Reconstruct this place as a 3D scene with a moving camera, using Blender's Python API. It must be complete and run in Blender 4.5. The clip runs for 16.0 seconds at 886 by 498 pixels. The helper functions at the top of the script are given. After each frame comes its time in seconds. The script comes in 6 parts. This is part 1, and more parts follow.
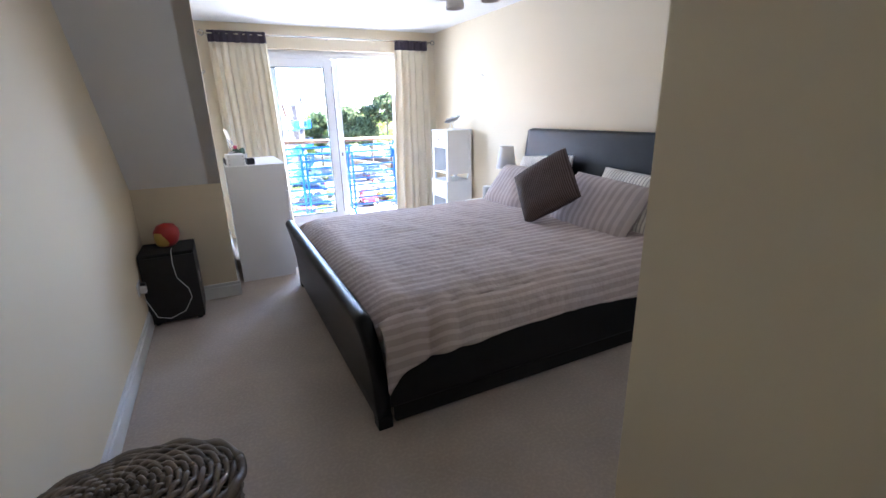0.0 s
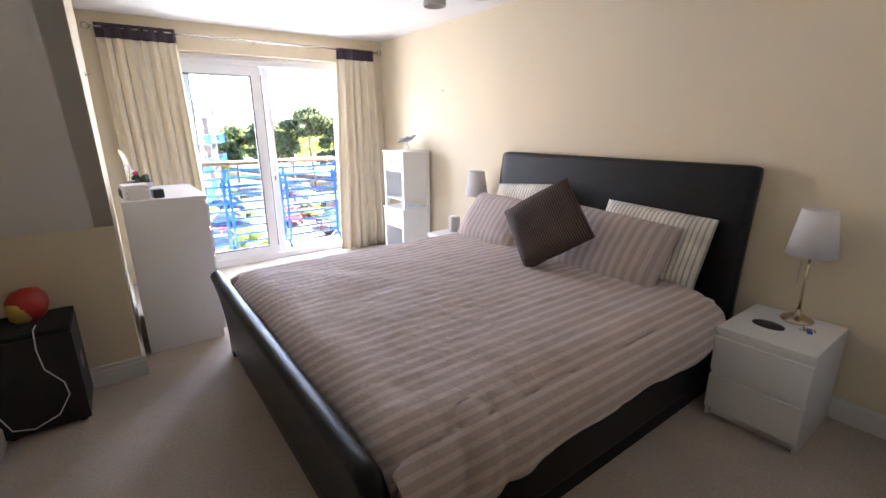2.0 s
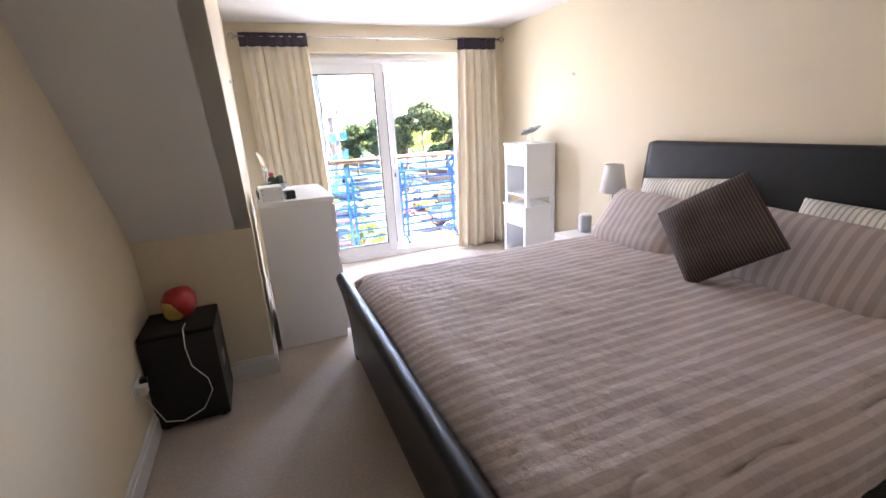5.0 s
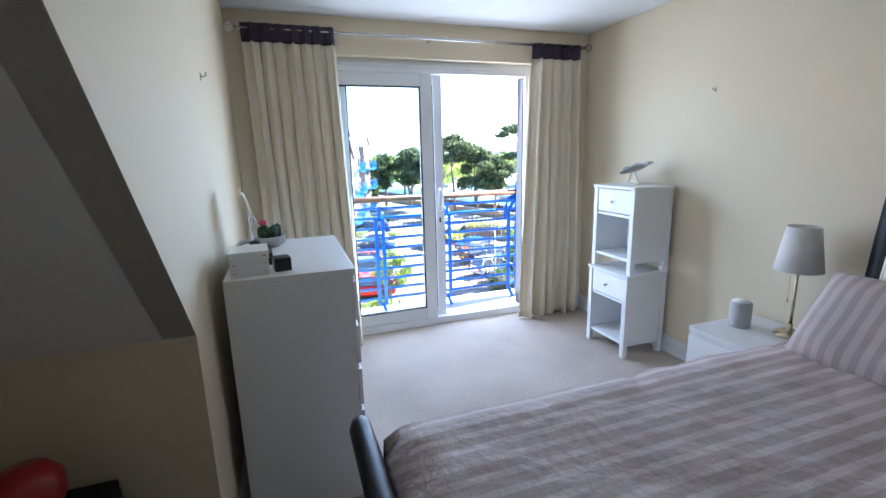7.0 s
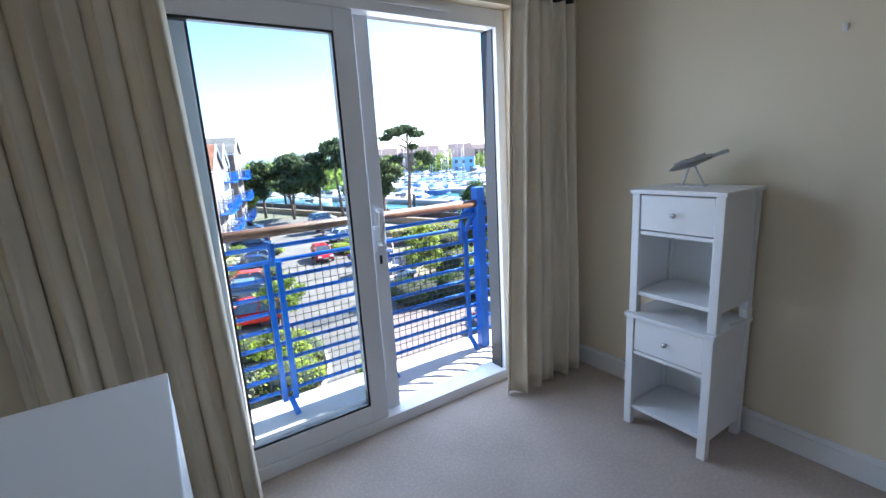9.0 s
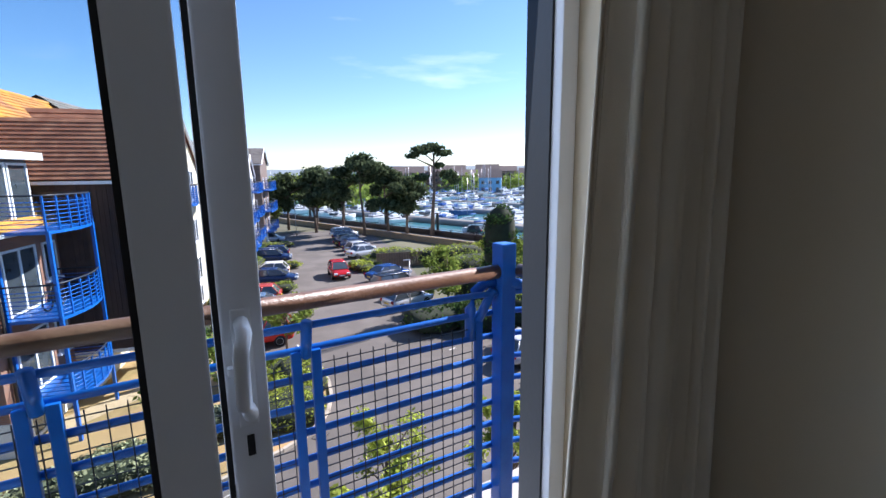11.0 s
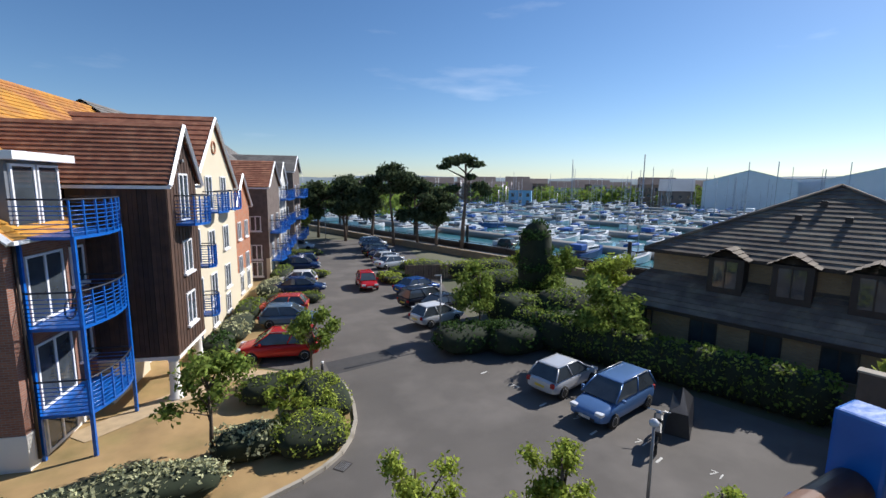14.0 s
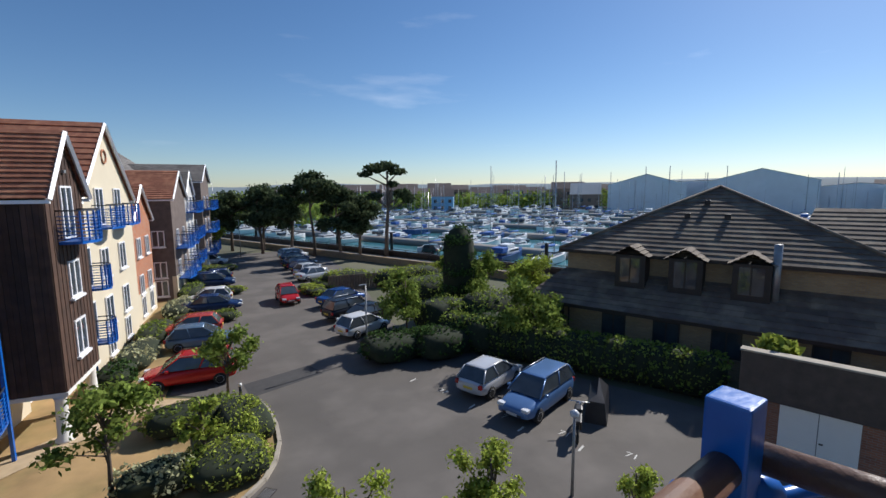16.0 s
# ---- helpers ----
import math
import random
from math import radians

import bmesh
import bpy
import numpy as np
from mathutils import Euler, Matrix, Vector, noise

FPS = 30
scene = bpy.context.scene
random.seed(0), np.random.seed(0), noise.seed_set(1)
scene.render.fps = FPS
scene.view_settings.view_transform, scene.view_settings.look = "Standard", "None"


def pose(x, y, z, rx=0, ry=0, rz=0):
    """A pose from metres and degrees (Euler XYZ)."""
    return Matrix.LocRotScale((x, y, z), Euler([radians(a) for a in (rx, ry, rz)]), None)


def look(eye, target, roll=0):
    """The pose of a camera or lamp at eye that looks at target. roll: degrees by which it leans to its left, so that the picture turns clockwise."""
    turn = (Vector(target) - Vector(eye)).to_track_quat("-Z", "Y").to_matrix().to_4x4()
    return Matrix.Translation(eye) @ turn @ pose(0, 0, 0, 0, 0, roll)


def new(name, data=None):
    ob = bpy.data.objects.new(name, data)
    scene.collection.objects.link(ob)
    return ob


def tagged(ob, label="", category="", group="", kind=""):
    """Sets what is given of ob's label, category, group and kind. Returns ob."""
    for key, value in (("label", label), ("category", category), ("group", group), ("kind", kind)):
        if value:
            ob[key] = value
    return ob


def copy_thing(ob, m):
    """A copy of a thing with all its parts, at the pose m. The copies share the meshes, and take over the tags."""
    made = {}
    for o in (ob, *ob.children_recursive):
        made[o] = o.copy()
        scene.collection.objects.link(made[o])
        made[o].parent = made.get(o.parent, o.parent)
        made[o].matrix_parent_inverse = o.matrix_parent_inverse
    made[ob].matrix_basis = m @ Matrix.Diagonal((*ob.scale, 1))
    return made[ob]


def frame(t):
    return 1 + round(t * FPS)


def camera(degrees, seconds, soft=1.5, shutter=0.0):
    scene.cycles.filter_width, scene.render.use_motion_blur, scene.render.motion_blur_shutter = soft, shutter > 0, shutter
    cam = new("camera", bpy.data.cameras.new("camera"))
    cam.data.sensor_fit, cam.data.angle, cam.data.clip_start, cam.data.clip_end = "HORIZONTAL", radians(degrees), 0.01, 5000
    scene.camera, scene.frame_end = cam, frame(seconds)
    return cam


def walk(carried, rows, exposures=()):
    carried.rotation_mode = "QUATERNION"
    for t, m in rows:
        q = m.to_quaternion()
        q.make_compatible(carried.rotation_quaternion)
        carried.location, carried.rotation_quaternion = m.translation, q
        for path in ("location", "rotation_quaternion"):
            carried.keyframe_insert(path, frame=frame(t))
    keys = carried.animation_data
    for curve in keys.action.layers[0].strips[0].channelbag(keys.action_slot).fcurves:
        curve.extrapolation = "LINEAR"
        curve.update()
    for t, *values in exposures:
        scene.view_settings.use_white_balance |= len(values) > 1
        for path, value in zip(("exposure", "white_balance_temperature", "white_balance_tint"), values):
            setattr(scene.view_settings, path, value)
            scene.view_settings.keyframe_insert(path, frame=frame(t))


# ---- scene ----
cam = camera(89.7, 16.0)
PATH = [
    (0, (-3.135, -6.59, 1.591), (-2.292, -4.876, 0.997), -1.5),
    (0.5, (-3.072, -6.313, 1.594), (-2.35, -4.545, 1.0), -1.4),
    (1, (-2.984, -6.12, 1.612), (-2.303, -4.322, 1.061), -1.1),
    (1.5, (-2.995, -5.921, 1.609), (-2.256, -4.142, 1.07), -0.5),
    (2, (-3.088, -5.69, 1.628), (-1.952, -4.132, 1.093), -0.5),
    (2.5, (-3.109, -5.558, 1.634), (-1.728, -4.222, 1.079), 0.3),
    (3, (-3.099, -5.506, 1.628), (-1.593, -4.318, 1.062), 1.2),
    (3.5, (-3.109, -5.505, 1.622), (-1.569, -4.363, 1.053), 1.2),
    (4, (-3.138, -5.51, 1.632), (-1.619, -4.342, 1.06), 0.6),
    (4.5, (-3.158, -5.489, 1.641), (-1.922, -4.029, 1.059), -1.4),
    (5, (-3.05, -5.338, 1.638), (-2.337, -3.554, 1.082), -3.3),
    (7.3, (-2.799, -3.628, 1.613), (-2.166, -1.776, 1.2), -1.5),
    (7.5, (-2.801, -3.457, 1.588), (-2.092, -1.634, 1.17), -1.0),
    (8, (-2.769, -3.036, 1.598), (-1.896, -1.288, 1.17), -1.3),
    (8.5, (-2.669, -2.633, 1.563), (-1.669, -0.955, 1.131), -3.0),
    (8.6, (-2.621, -2.535, 1.563), (-1.587, -0.877, 1.137), -3.6),
    (8.7, (-2.602, -2.444, 1.578), (-1.531, -0.811, 1.148), -3.6),
    (11, (-1.557, -0.938, 1.61), (-0.558, 0.761, 1.273), -0.7),
    (11.5, (-1.444, -0.636, 1.632), (-0.515, 1.105, 1.309), -1.0),
    (12, (-1.322, -0.384, 1.631), (-0.732, 1.504, 1.334), -2.0),
    (12.5, (-1.22, -0.167, 1.662), (-0.859, 1.779, 1.375), -1.8),
    (13, (-1.278, 0.007, 1.688), (-0.874, 1.946, 1.405), -1.3),
    (13.5, (-1.266, 0.133, 1.673), (-0.621, 2.005, 1.389), -0.4),
    (14, (-1.301, 0.282, 1.669), (-0.402, 2.045, 1.379), 0.7),
    (14.5, (-1.269, 0.301, 1.676), (-0.181, 1.954, 1.392), 0.8),
    (15, (-1.25, 0.29, 1.683), (-0.087, 1.893, 1.408), 0.3),
    (15.5, (-1.219, 0.300, 1.667), (-0.042, 1.895, 1.404), -0.2),
    (16, (-1.216, 0.282, 1.669), (-0.031, 1.872, 1.411), -0.4),
]
walk(cam, [(t, look(eye, target, roll)) for t, eye, target, roll in PATH],
     exposures=[(0, 5.05, 5850, 22), (1, 4.6, 5900, 20), (2, 4.92, 6900, 26), (3.5, 4.85, 7300, 30), (5, 4.95, 6900, 28), (7.3, 3.7, 5700, 15), (8.7, 2.95, 5800, 16),
                (10.8, 1.35, 5900, 20), (11.5, 1.15, 5900, 15), (12.5, 0.78, 5950, 12), (13.5, 0.45, 6000, 12), (16, 0.14, 6000, 12)])


# ---- world and sun ----
SUN_AZ, SUN_EL = radians(83), radians(38)
world = bpy.data.worlds.new("world")
scene.world = world
world.use_nodes = True
wn = world.node_tree.nodes
sky = wn.new("ShaderNodeTexSky")
sky.sky_type, sky.sun_disc = "NISHITA", False
sky.sun_elevation, sky.sun_rotation = SUN_EL, SUN_AZ
sky.air_density, sky.dust_density, sky.ozone_density = 0.95, 0.22, 3.3
clear = wn.new("ShaderNodeHueSaturation")
clear.inputs["Saturation"].default_value = 1.12
world.node_tree.links.new(sky.outputs[0], clear.inputs["Color"])
# thin high cloud: paler streaks in the clear sky
coord, stretch, streak, veil, thin = wn.new("ShaderNodeTexCoord"), wn.new("ShaderNodeMapping"), wn.new("ShaderNodeTexNoise"), wn.new("ShaderNodeMapRange"), wn.new("ShaderNodeHueSaturation")
stretch.inputs["Scale"].default_value = (2.2, 2.2, 11.0)
streak.inputs["Scale"].default_value, streak.inputs["Detail"].default_value = 1.3, 7
veil.inputs["From Min"].default_value, veil.inputs["From Max"].default_value, veil.inputs["To Max"].default_value = 0.60, 0.80, 0.6
thin.inputs["Saturation"].default_value, thin.inputs["Value"].default_value = 0.45, 1.35
wl = world.node_tree.links
wl.new(coord.outputs["Generated"], stretch.inputs[0])
wl.new(stretch.outputs[0], streak.inputs["Vector"])
wl.new(streak.outputs["Fac"], veil.inputs["Value"])
wl.new(veil.outputs[0], thin.inputs["Fac"])
wl.new(clear.outputs[0], thin.inputs["Color"])
wl.new(thin.outputs[0], wn["Background"].inputs[0])
wn["Background"].inputs[1].default_value = 0.085
sun = new("sun", bpy.data.lights.new("sun", "SUN"))
sun.data.energy, sun.data.angle, sun.data.color = 5.0, radians(0.6), (1.0, 0.93, 0.82)
sun_dir = Vector((math.sin(SUN_AZ) * math.cos(SUN_EL), math.cos(SUN_AZ) * math.cos(SUN_EL), math.sin(SUN_EL)))
sun.matrix_world = look(sun_dir * 60, (0, 0, 0))
# added area lamp in the door opening, strengthens the sky's light indoors
sky_fill = new("window_sky_fill", bpy.data.lights.new("window_sky_fill", "AREA"))
sky_fill.data.shape, sky_fill.data.size, sky_fill.data.size_y = "RECTANGLE", 1.8, 2.2
sky_fill.data.energy, sky_fill.data.color = 5, (0.74, 0.88, 1.0)
sky_fill.matrix_world = look((-1.53, 0.16, 1.25), (-1.53, -3, 1.0))


# ---- materials ----
def M(name, col, rough=0.6, metal=0.0, var=0.18, scale=3.0, bump=0.1, bscale=60.0, spec=0.5, mix=None, mixscale=0.8, mixpos=(0.45, 0.65), trans=0.0, per=0.0):
    """Surface with broad and fine variation; mix is a second colour in patches; per varies it piece by piece."""
    m = bpy.data.materials.new(name)
    m.use_nodes = True
    n, l = m.node_tree.nodes, m.node_tree.links
    b = n["Principled BSDF"]
    b.inputs["Roughness"].default_value, b.inputs["Metallic"].default_value = rough, metal
    b.inputs["Specular IOR Level"].default_value = spec
    tc = n.new("ShaderNodeTexCoord")
    nz = n.new("ShaderNodeTexNoise")
    nz.inputs["Scale"].default_value, nz.inputs["Detail"].default_value = scale, 6
    l.new(tc.outputs["Object"], nz.inputs["Vector"])
    ramp = n.new("ShaderNodeMapRange")
    ramp.inputs["From Min"].default_value, ramp.inputs["From Max"].default_value = 0.25, 0.75
    ramp.inputs["To Min"].default_value, ramp.inputs["To Max"].default_value = 1 - var, 1 + var
    l.new(nz.outputs["Fac"], ramp.inputs["Value"])
    base = None
    if mix:
        n2 = n.new("ShaderNodeTexNoise")
        n2.inputs["Scale"].default_value, n2.inputs["Detail"].default_value = mixscale, 8
        l.new(tc.outputs["Object"], n2.inputs["Vector"])
        r2 = n.new("ShaderNodeMapRange")
        r2.inputs["From Min"].default_value, r2.inputs["From Max"].default_value = mixpos
        l.new(n2.outputs["Fac"], r2.inputs["Value"])
        mx = n.new("ShaderNodeMix")
        mx.data_type = "RGBA"
        mx.inputs["A"].default_value, mx.inputs["B"].default_value = (*col, 1), (*mix, 1)
        l.new(r2.outputs["Result"], mx.inputs["Factor"])
        base = mx.outputs["Result"]
    hs = n.new("ShaderNodeHueSaturation")
    hs.inputs["Color"].default_value = (*col, 1)
    if base:
        l.new(base, hs.inputs["Color"])
    val = ramp.outputs["Result"]
    if per:
        geo = n.new("ShaderNodeNewGeometry")
        r3 = n.new("ShaderNodeMapRange")
        r3.inputs["To Min"].default_value, r3.inputs["To Max"].default_value = 1 - per, 1 + per
        l.new(geo.outputs["Random Per Island"], r3.inputs["Value"])
        mu = n.new("ShaderNodeMath")
        mu.operation = "MULTIPLY"
        l.new(val, mu.inputs[0])
        l.new(r3.outputs["Result"], mu.inputs[1])
        val = mu.outputs[0]
    l.new(val, hs.inputs["Value"])
    l.new(hs.outputs["Color"], b.inputs["Base Color"])
    if trans:
        b.inputs["Transmission Weight"].default_value = trans
    if bump:
        nb = n.new("ShaderNodeTexNoise")
        nb.inputs["Scale"].default_value, nb.inputs["Detail"].default_value = bscale, 4
        l.new(tc.outputs["Object"], nb.inputs["Vector"])
        bp = n.new("ShaderNodeBump")
        bp.inputs["Strength"].default_value, bp.inputs["Distance"].default_value = bump, 0.01
        l.new(nb.outputs["Fac"], bp.inputs["Height"])
        l.new(bp.outputs["Normal"], b.inputs["Normal"])
    return m


def striped(name, a, c, axis, period, rough=0.85, wear=0.08, duty=0.5, bump=0.25, bscale=35):
    """Woven cloth with stripes along an axis of the object."""
    m = M(name, a, rough, var=wear, scale=6, bump=bump, bscale=bscale, spec=0.25)
    n, l = m.node_tree.nodes, m.node_tree.links
    tc = next(x for x in n if x.bl_idname == "ShaderNodeTexCoord")
    hs = next(x for x in n if x.bl_idname == "ShaderNodeHueSaturation")
    sp = n.new("ShaderNodeSeparateXYZ")
    l.new(tc.outputs["Object"], sp.inputs[0])
    mu = n.new("ShaderNodeMath")
    mu.operation, mu.inputs[1].default_value = "MULTIPLY", 2 * math.pi / period
    if axis == 1:
        ad = n.new("ShaderNodeMath")
        l.new(sp.outputs[1], ad.inputs[0])
        l.new(sp.outputs[2], ad.inputs[1])
        l.new(ad.outputs[0], mu.inputs[0])
    else:
        l.new(sp.outputs[axis], mu.inputs[0])
    si = n.new("ShaderNodeMath")
    si.operation = "SINE"
    l.new(mu.outputs[0], si.inputs[0])
    mr = n.new("ShaderNodeMapRange")
    mr.inputs["From Min"].default_value, mr.inputs["From Max"].default_value = -0.25 - duty + 0.5, 0.25 - duty + 0.5
    l.new(si.outputs[0], mr.inputs["Value"])
    mx = n.new("ShaderNodeMix")
    mx.data_type = "RGBA"
    mx.inputs["A"].default_value, mx.inputs["B"].default_value = (*a, 1), (*c, 1)
    l.new(mr.outputs["Result"], mx.inputs["Factor"])
    l.new(mx.outputs["Result"], hs.inputs["Color"])
    return m


def brick_mat(name, a, b, mortar, scale=1.0, axes="yz"):
    """Brickwork of 225 by 75 mm courses on a wall that stands along one axis."""
    m = M(name, a, 0.85, var=0.15, scale=0.7, bump=0.2, bscale=30)
    n, l = m.node_tree.nodes, m.node_tree.links
    tc = next(x for x in n if x.bl_idname == "ShaderNodeTexCoord")
    hs = next(x for x in n if x.bl_idname == "ShaderNodeHueSaturation")
    sp, cb = n.new("ShaderNodeSeparateXYZ"), n.new("ShaderNodeCombineXYZ")
    l.new(tc.outputs["Object"], sp.inputs[0])
    ad = n.new("ShaderNodeMath")
    l.new(sp.outputs[0], ad.inputs[0])
    l.new(sp.outputs[1], ad.inputs[1])
    l.new(ad.outputs[0], cb.inputs[0])
    l.new(sp.outputs[2], cb.inputs[1])
    br = n.new("ShaderNodeTexBrick")
    br.inputs["Color1"].default_value, br.inputs["Color2"].default_value, br.inputs["Mortar"].default_value = (*a, 1), (*b, 1), (*mortar, 1)
    br.inputs["Scale"].default_value = scale
    br.inputs["Brick Width"].default_value, br.inputs["Row Height"].default_value = 0.225, 0.075
    br.inputs["Mortar Size"].default_value = 0.009
    l.new(cb.outputs[0], br.inputs["Vector"])
    l.new(br.outputs["Color"], hs.inputs["Color"])
    return m


cream_paint = M("cream_wall_paint", (0.80, 0.685, 0.50), 0.75, var=0.03, scale=0.9, bump=0.05, bscale=180)
white_ceiling = M("white_ceiling_paint", (0.82, 0.81, 0.79), 0.85, var=0.02, bump=0.04, bscale=150)
carpet_mat = M("beige_carpet", (0.52, 0.435, 0.37), 0.95, var=0.12, scale=2.2, bump=0.6, bscale=320, spec=0.1, mix=(0.58, 0.49, 0.42), mixscale=60)
gloss_white = M("white_gloss_paint", (0.80, 0.79, 0.77), 0.3, var=0.02, bump=0.02)
white_lam = M("white_laminate", (0.79, 0.78, 0.76), 0.38, var=0.02, bump=0.01)
white_stain = M("white_stained_pine", (0.80, 0.80, 0.79), 0.42, var=0.03, bump=0.03, scale=5)
upvc = M("white_upvc", (0.82, 0.82, 0.83), 0.28, var=0.015, bump=0.0)
leather = M("black_leather", (0.005, 0.006, 0.008), 0.36, var=0.3, scale=14, bump=0.22, bscale=220, spec=0.3)
black_cloth = M("black_cloth", (0.006, 0.006, 0.006), 0.9, var=0.2, bump=0.2, bscale=200)
duvet_mat = striped("striped_cotton", (0.47, 0.38, 0.345), (0.60, 0.505, 0.47), 1, 0.068, wear=0.07, duty=0.2, bump=0.75, bscale=30)
pillow_mat = striped("striped_pillow_cotton", (0.42, 0.345, 0.32), (0.54, 0.45, 0.42), 0, 0.060, wear=0.05)
pattern_mat = striped("patterned_cream_cotton", (0.74, 0.70, 0.62), (0.44, 0.39, 0.34), 0, 0.030, duty=0.02, wear=0.35)
cushion_mat = striped("brown_ribbed_cloth", (0.055, 0.036, 0.030), (0.12, 0.085, 0.075), 0, 0.016, wear=0.2, bump=0.6, bscale=90)
sheet_mat = M("white_sheet", (0.75, 0.73, 0.70), 0.9, var=0.05, bump=0.2, bscale=40)
curtain_mat = M("cream_curtain_cloth", (0.86, 0.765, 0.60), 0.9, var=0.05, scale=5, bump=0.15, bscale=240, spec=0.15, trans=0.0)
purple_mat = M("dark_purple_header", (0.030, 0.018, 0.035), 0.6, var=0.2, bump=0.2, bscale=100)
chrome = M("brushed_steel", (0.62, 0.61, 0.60), 0.25, 1.0, var=0.08, bump=0.03)
brass = M("polished_brass", (0.83, 0.58, 0.22), 0.2, 1.0, var=0.08, bump=0.0)
nickel = M("warm_nickel", (0.62, 0.52, 0.38), 0.25, 1.0, var=0.08, bump=0.0)
shade_mat = M("white_lampshade", (0.82, 0.79, 0.76), 0.85, var=0.03, bump=0.15, bscale=160)
black_ash = M("black_ash_veneer", (0.007, 0.007, 0.009), 0.5, var=0.4, scale=25, bump=0.15, bscale=120)
black_plastic = M("black_plastic", (0.015, 0.015, 0.016), 0.4, var=0.1, bump=0.05)
red_plastic = M("red_plastic", (0.42, 0.025, 0.02), 0.3, var=0.08, bump=0.0)
gold_plastic = M("gold_plastic", (0.62, 0.42, 0.11), 0.35, 0.4, var=0.08, bump=0.0)
wicker_mat = M("dark_willow", (0.15, 0.115, 0.085), 0.55, var=0.3, scale=14, bump=0.3, bscale=90, per=0.55)
grey_metal = M("grey_metal", (0.33, 0.33, 0.33), 0.45, 0.6, var=0.2, bump=0.05)
grey_fabric = M("pale_grey_fabric", (0.52, 0.52, 0.52), 0.9, var=0.05, bump=0.3, bscale=400)
mirror_mat = M("mirror", (0.9, 0.9, 0.9), 0.02, 1.0, var=0.0, bump=0.0)
cactus_mat = M("dark_green_succulent", (0.03, 0.07, 0.03), 0.6, var=0.3)
pink_mat = M("pink_flower", (0.6, 0.06, 0.12), 0.7, var=0.2)
blue_key = M("blue_plastic", (0.03, 0.08, 0.35), 0.35, var=0.1, bump=0)
glass_mat = bpy.data.materials.new("window_glass")
glass_mat.use_nodes = True
gn, gl = glass_mat.node_tree.nodes, glass_mat.node_tree.links
gtr, ggl, gfr, gmx = gn.new("ShaderNodeBsdfTransparent"), gn.new("ShaderNodeBsdfGlossy"), gn.new("ShaderNodeFresnel"), gn.new("ShaderNodeMixShader")
gtr.inputs[0].default_value = (0.94, 0.97, 0.97, 1)
ggl.inputs["Roughness"].default_value = 0.01
gfr.inputs[0].default_value = 1.12
gl.new(gfr.outputs[0], gmx.inputs[0])
gl.new(gtr.outputs[0], gmx.inputs[1])
gl.new(ggl.outputs[0], gmx.inputs[2])
gl.new(gmx.outputs[0], gn["Material Output"].inputs[0])
# outdoors
blue_paint = M("blue_gloss_paint", (0.008, 0.105, 0.44), 0.32, var=0.12, scale=5, bump=0.12, bscale=45, mix=(0.012, 0.13, 0.50), mixscale=7)
dark_wire = M("dark_coated_wire", (0.02, 0.025, 0.04), 0.5, var=0.1, bump=0)
rail_wood = M("brown_stained_timber", (0.105, 0.052, 0.030), 0.42, var=0.25, scale=9, bump=0.25, bscale=80, mix=(0.17, 0.098, 0.062), mixscale=5)
paving = M("grey_balcony_deck", (0.42, 0.40, 0.37), 0.9, var=0.15, bump=0.3)
asphalt = M("asphalt", (0.105, 0.094, 0.083), 0.9, var=0.16, scale=0.35, bump=0.4, bscale=70, mix=(0.135, 0.121, 0.107), mixscale=0.5)
asphalt_dark = M("asphalt_patch", (0.055, 0.053, 0.052), 0.92, var=0.15, scale=2, bump=0.4, bscale=70)
earth = M("dry_lawn", (0.38, 0.25, 0.11), 0.95, var=0.25, scale=0.8, bump=0.5, bscale=25, mix=(0.27, 0.20, 0.08), mixscale=0.6)
ground_mat = M("rough_ground", (0.10, 0.105, 0.06), 0.95, var=0.35, scale=0.05, bump=0.3, mix=(0.17, 0.15, 0.10), mixscale=0.04)
kerb_mat = M("concrete_kerb", (0.36, 0.32, 0.26), 0.9, var=0.2, scale=2, bump=0.3)
path_mat = M("buff_paving", (0.48, 0.36, 0.22), 0.9, var=0.15, bump=0.3)
road_pale = M("pale_road", (0.30, 0.29, 0.27), 0.9, var=0.1, scale=0.3, bump=0.2)
water_mat = M("harbour_water", (0.06, 0.20, 0.24), 0.12, var=0.2, scale=0.2, bump=0.3, bscale=1.2)
brick_red = brick_mat("red_brick", (0.31, 0.13, 0.08), (0.22, 0.092, 0.06), (0.24, 0.20, 0.17))
brick_orange = brick_mat("orange_brick", (0.44, 0.15, 0.06), (0.36, 0.12, 0.05), (0.34, 0.26, 0.2))
brick_buff = brick_mat("buff_brick", (0.36, 0.26, 0.14), (0.28, 0.195, 0.105), (0.25, 0.21, 0.16))
render_cream = M("cream_render", (0.62, 0.545, 0.40), 0.9, var=0.05, scale=0.6, bump=0.1, bscale=40)
render_white = M("white_render", (0.74, 0.72, 0.66), 0.9, var=0.06, scale=0.6, bump=0.1, bscale=40)
clad_brown = M("dark_timber_cladding", (0.062, 0.032, 0.020), 0.75, var=0.35, scale=2.5, bump=0.3, bscale=40, per=0.35)
clad_grey = M("weathered_timber_cladding", (0.13, 0.10, 0.085), 0.8, var=0.3, scale=2.5, bump=0.3, per=0.3)
tile_lichen = M("lichened_clay_tile", (0.33, 0.135, 0.065), 0.9, var=0.25, scale=2.5, bump=0.4, bscale=14, mix=(0.50, 0.25, 0.035), mixscale=0.45, mixpos=(0.36, 0.56), per=0.06)
tile_red = M("clay_tile", (0.27, 0.105, 0.06), 0.9, var=0.2, scale=2, bump=0.4, bscale=14, mix=(0.33, 0.15, 0.085), mixscale=2, per=0.16)
